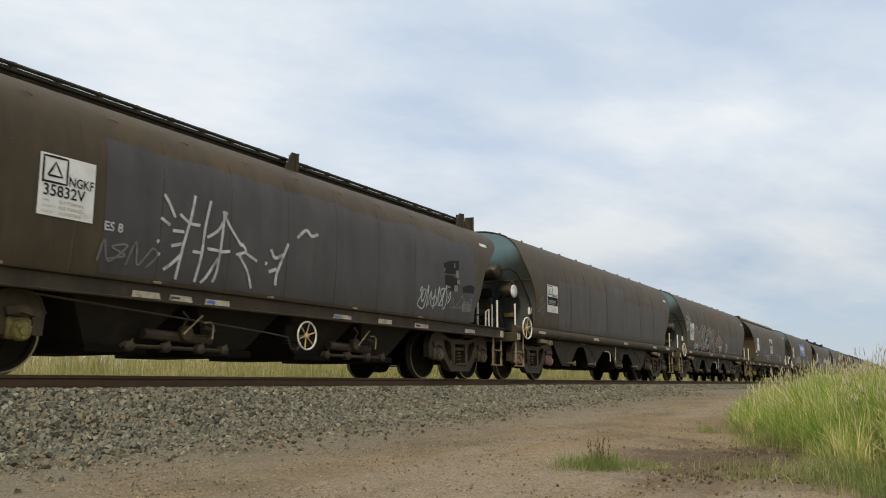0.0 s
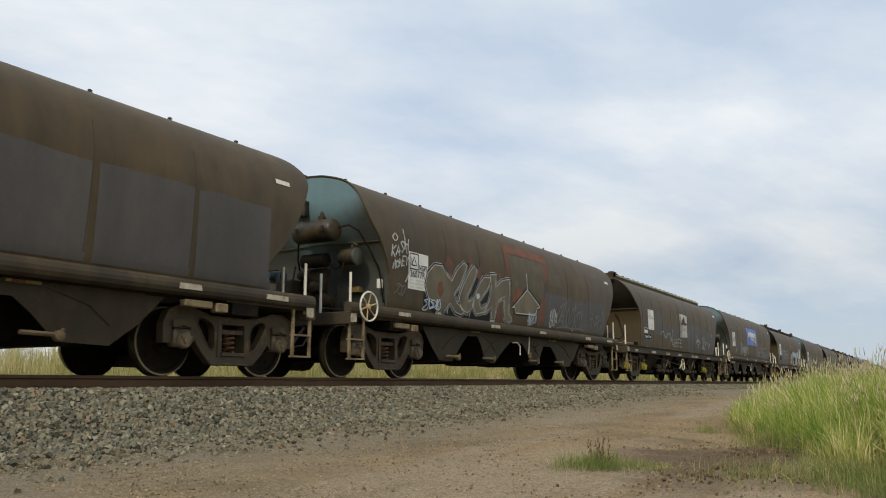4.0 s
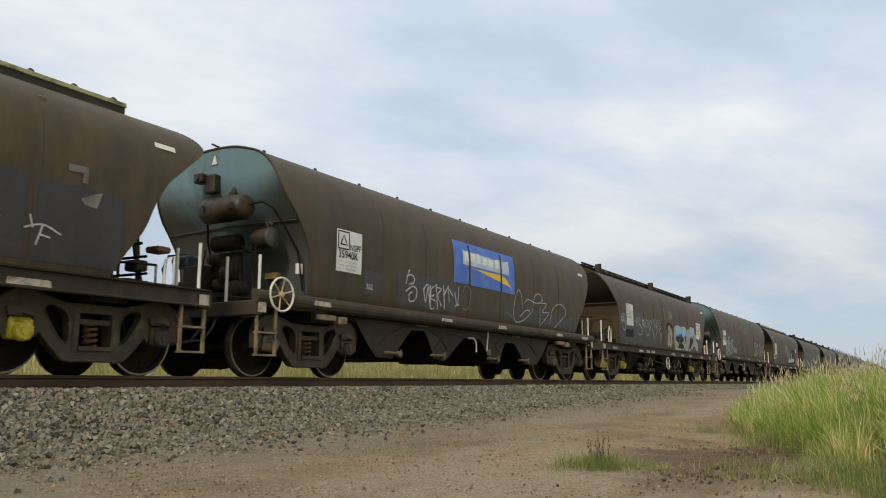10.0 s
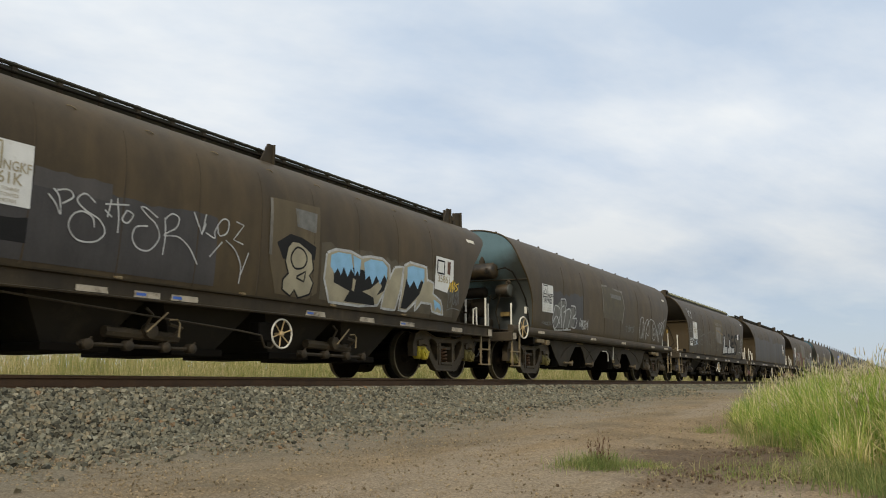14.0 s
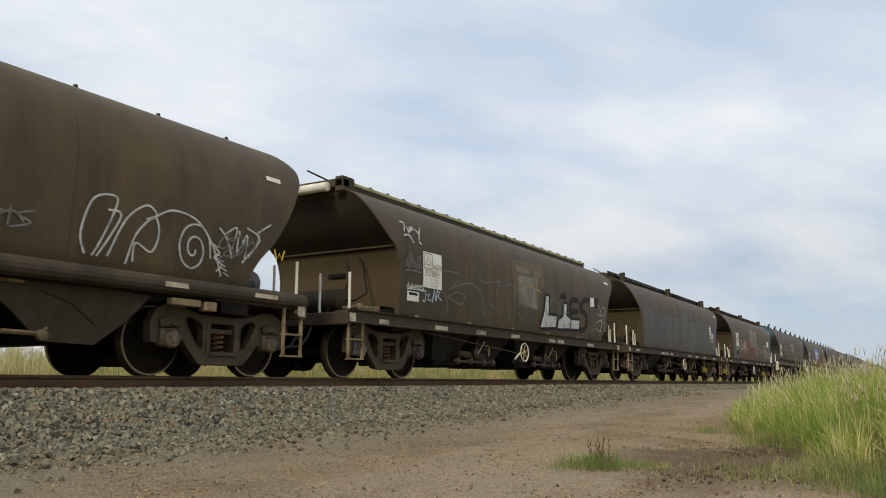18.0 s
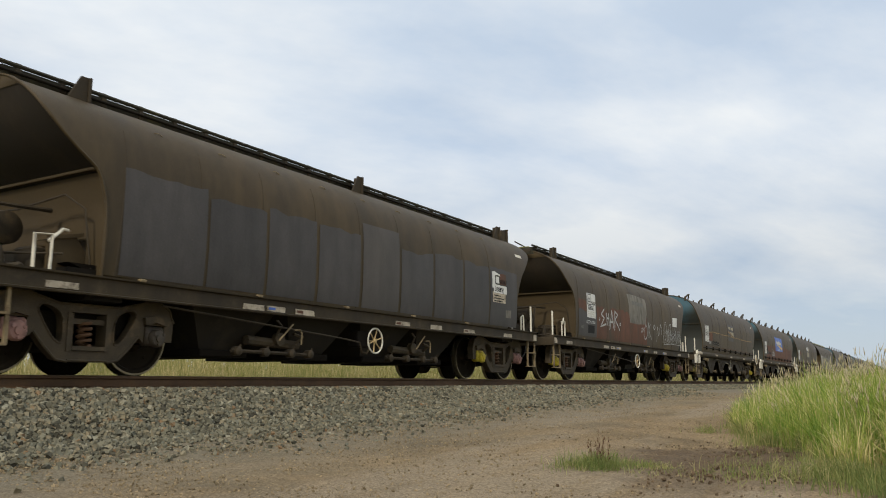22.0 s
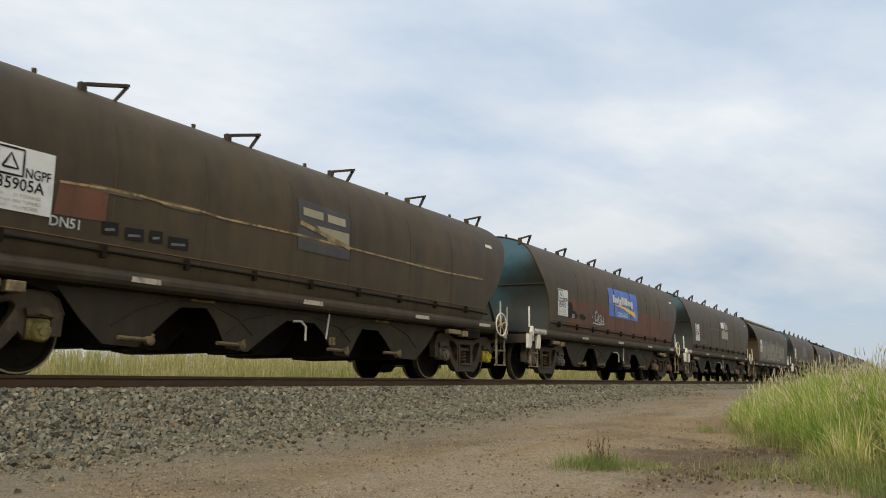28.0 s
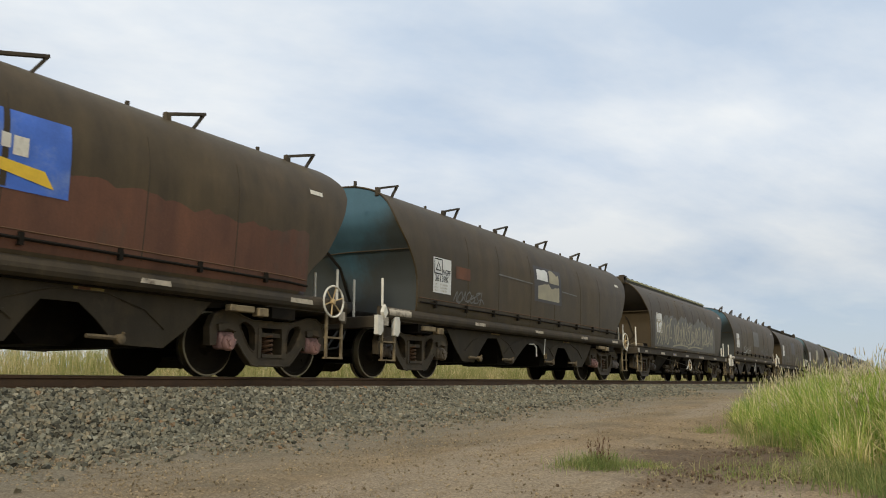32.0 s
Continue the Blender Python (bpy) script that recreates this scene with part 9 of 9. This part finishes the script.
def marks_twelfth(w, k):
    number_panel(w, k, -4.98, 1.64, "NGPF", "35931L")
    patch(w, k, "oxide_band", -4.3, 5.78, 1.28, 2.14, M["red"], "wide oxide red band", 0.004, 0.05, 3)
    patch(w, k, "brand_panel", -1.06, 1.7, 1.90, 2.76, M["blue"], "blue company panel with white bars and yellow sweep", 0.009)
    patch(w, k, "white_bar", -0.7, -0.54, 2.33, 2.56, M["white"], "", 0.013, 0.006, 0)
    patch(w, k, "white_bar", -0.51, -0.42, 2.33, 2.49, M["white"], "", 0.013, 0.006, 1)
    patch(w, k, "white_bar", -0.39, -0.23, 2.33, 2.48, M["white"], "", 0.013, 0.006, 2)
    patch(w, k, "white_bar", -0.2, -0.14, 2.33, 2.55, M["white"], "", 0.013, 0.006, 3)
    patch(w, k, "white_bar", -0.11, 0.06, 2.27, 2.48, M["white"], "", 0.013, 0.006, 4)
    patch(w, k, "white_bar", 0.1, 0.27, 2.33, 2.56, M["white"], "", 0.013, 0.006, 5)
    patch(w, k, "white_bar", 0.3, 0.4, 2.33, 2.54, M["white"], "", 0.013, 0.006, 6)
    patch(w, k, "white_bar", 0.44, 0.66, 2.33, 2.56, M["white"], "", 0.013, 0.006, 7)
    patch(w, k, "white_bar", 0.69, 0.87, 2.33, 2.48, M["white"], "", 0.013, 0.006, 8)
    patch(w, k, "white_bar", 0.9, 1.0, 2.33, 2.49, M["white"], "", 0.013, 0.006, 9)
    patch(w, k, "white_bar", 1.03, 1.2, 2.27, 2.48, M["white"], "", 0.013, 0.006, 10)
    poly(w, k, "yellow_sweep", [(-0.75, 2.28), (0.3, 2.19), (1.52, 1.98), (1.40, 2.16), (0.4, 2.27)], M["yellow"], "", 0.015)
    poly(w, k, "black_patch", [(-4.35, 1.62), (-3.7, 1.62), (-3.6, 1.72), (-3.75, 1.8), (-3.95, 1.84), (-4.0, 2.02), (-4.35, 2.05)], M["ink"], "", 0.008)
    poly(w, k, "black_patch", [(-3.5, 1.66), (-3.15, 1.62), (-2.98, 1.7), (-3.2, 1.78), (-3.45, 1.77)], M["ink"], "", 0.009)
    text(w, k, "E52", -4.05, 1.64, 0.14, M["chalk"], "painted_letters")
    tag(w, k, "CASH", -2.3, 1.66, 0.25, 0.72, 0.035, M["chalk"], rise=-0.03)
    stroke(w, k, "graffiti_tag", [curve([(-2.45, 1.6), (-1.9, 1.58), (-1.5, 1.62)]), curve([(-2.5, 1.75), (-2.46, 1.76)])], 0.035, M["chalk"], "")
    scribble(w, k, 69, -0.3, 1.95, 0.9, 0.15, 4, 0.03, M["pale"])
    patch(w, k, "grime_seam", -0.605, -0.5349999999999999, 1.92, 2.76, M["weld"], "", 0.0128, 0.0, 1)
    patch(w, k, "grime_seam", 0.9149999999999999, 0.985, 1.92, 2.76, M["weld"], "", 0.0128, 0.0, 1)


def marks_thirteenth(w, k):
    number_panel(w, k, -4.98, 1.64, "NGPF", "36139K")
    patch(w, k, "scrubbed_panel", -0.3, 1.35, 1.88, 2.76, M["patch"], "dark worn company panel with white remains", 0.007)
    patch(w, k, "pale_block", -0.15, 0.5, 2.42, 2.7, M["panel"], "", 0.011, 0.05, 3)
    patch(w, k, "pale_block", -0.1, 1.2, 1.95, 2.25, M["silver"], "", 0.011, 0.06, 5)
    patch(w, k, "pale_block", 0.6, 1.2, 2.4, 2.68, M["silver"], "", 0.011, 0.06, 6)
    stroke(w, k, "scrape", [[(-2.2, 2.3), (-0.4, 2.28)], [(1.4, 2.26), (2.4, 2.24)]], 0.03, M["ghost"])
    patch(w, k, "oxide_patch", -4.1, -3.5, 2.0, 2.25, M["red"], "", 0.006)
    scribble(w, k, 70, -4.2, 1.5, 1.2, 0.3, 7, 0.035, M["ghost"])


def marks_far(w, k, i):
    number_panel(w, k, -4.38 if k == "K" else -4.98, 1.68, "NGKF" if k == "K" else "NGPF", "", worn=1)
    if i == 0:
        patch(w, k, "repaint", -4.6, 4.6, 1.2, 2.3, M["ghost"], "broad faded silver graffiti field", 0.005, 0.12, 3)
        for j in range(4):
            scribble(w, k, 80 + j, -4.5 + 2.2 * j, 1.3, 2.0, 1.0, 9, 0.07, M["silver"])
    else:
        patch(w, k, "worn_panel", -0.4, 1.2, 1.9, 2.7, M[("silver", "ghost", "patch")[i % 3]], "worn company panel", 0.006, 0.03, i)
        scribble(w, k, 90 + i, 1.8, 1.35, 2.2, 0.7, 9, 0.05, M["ghost"])
        scribble(w, k, 190 + i, -3.2, 1.35, 1.8, 0.5, 7, 0.04, M["chalk" if i % 2 else "ghost"])


# how far the marks stand towards the tail: at the leading half, and more at the tail
SLIDE = [(0.15, 0.2), (0.1, 0.1), (0.13, 0.1), (0.0, 0.26), (0.08, 0.25), (0.0, 0.0), (0.0, 0.35), (0.0, 0.05), (0.18, 0.2), (0.1, 0.14), (0.0, 0.1), (0.0, 0.0), (0.0, 0.1)]


def slide(parts, lead, tail):
    for ob in parts:
        for v in ob.data.vertices:
            v.co.y += lead + tail * max(0.0, v.co.y + 1.0) / 6.0
        slide(ob.children, lead, tail)


MARKS = [marks_first, marks_second, marks_third, marks_fourth, marks_fifth, marks_sixth, marks_seventh, marks_eighth, marks_ninth, marks_tenth, marks_eleventh, marks_twelfth, marks_thirteenth]
for i, (code, y, w) in enumerate(TRAIN):
    before = set(w.children)
    MARKS[i](w, code[0]) if i < len(MARKS) else marks_far(w, code[0], i - len(MARKS))
    if i < len(SLIDE):
        slide([ob for ob in w.children if ob not in before], *SLIDE[i])
    patch(w, code[0], "top_corner_plate", *((5.95, 6.27) if code[0] == "K" else (5.86, 6.16)), 2.85, 2.92, M["white"], "small white plate", 0.01)


# ---------------------------------------------------------------- loose growth, stones and distance
make_stones()
make_pebbles()
make_grass()
make_tufts()
make_distance()


# ---------------------------------------------------------------- what moves


def motions():
    end = 32.0
    turn = SPEED / 0.46                                   # radians a second
    steps = [end * i / 264 for i in range(265)]
    for i, (code, y, wagon) in enumerate(TRAIN):
        walk(wagon, [(t, Matrix.Translation((0, y - SPEED * t, RAIL))) for t in (0.0, end / 2, end)])
        for b in wagon.children:
            for w in b.children:
                if w.name.startswith("wheelset"):
                    at = w.location.copy()
                    walk(w, [(t, Matrix.Translation(at) @ Matrix.Rotation(turn * t, 4, "X")) for t in steps])


motions()
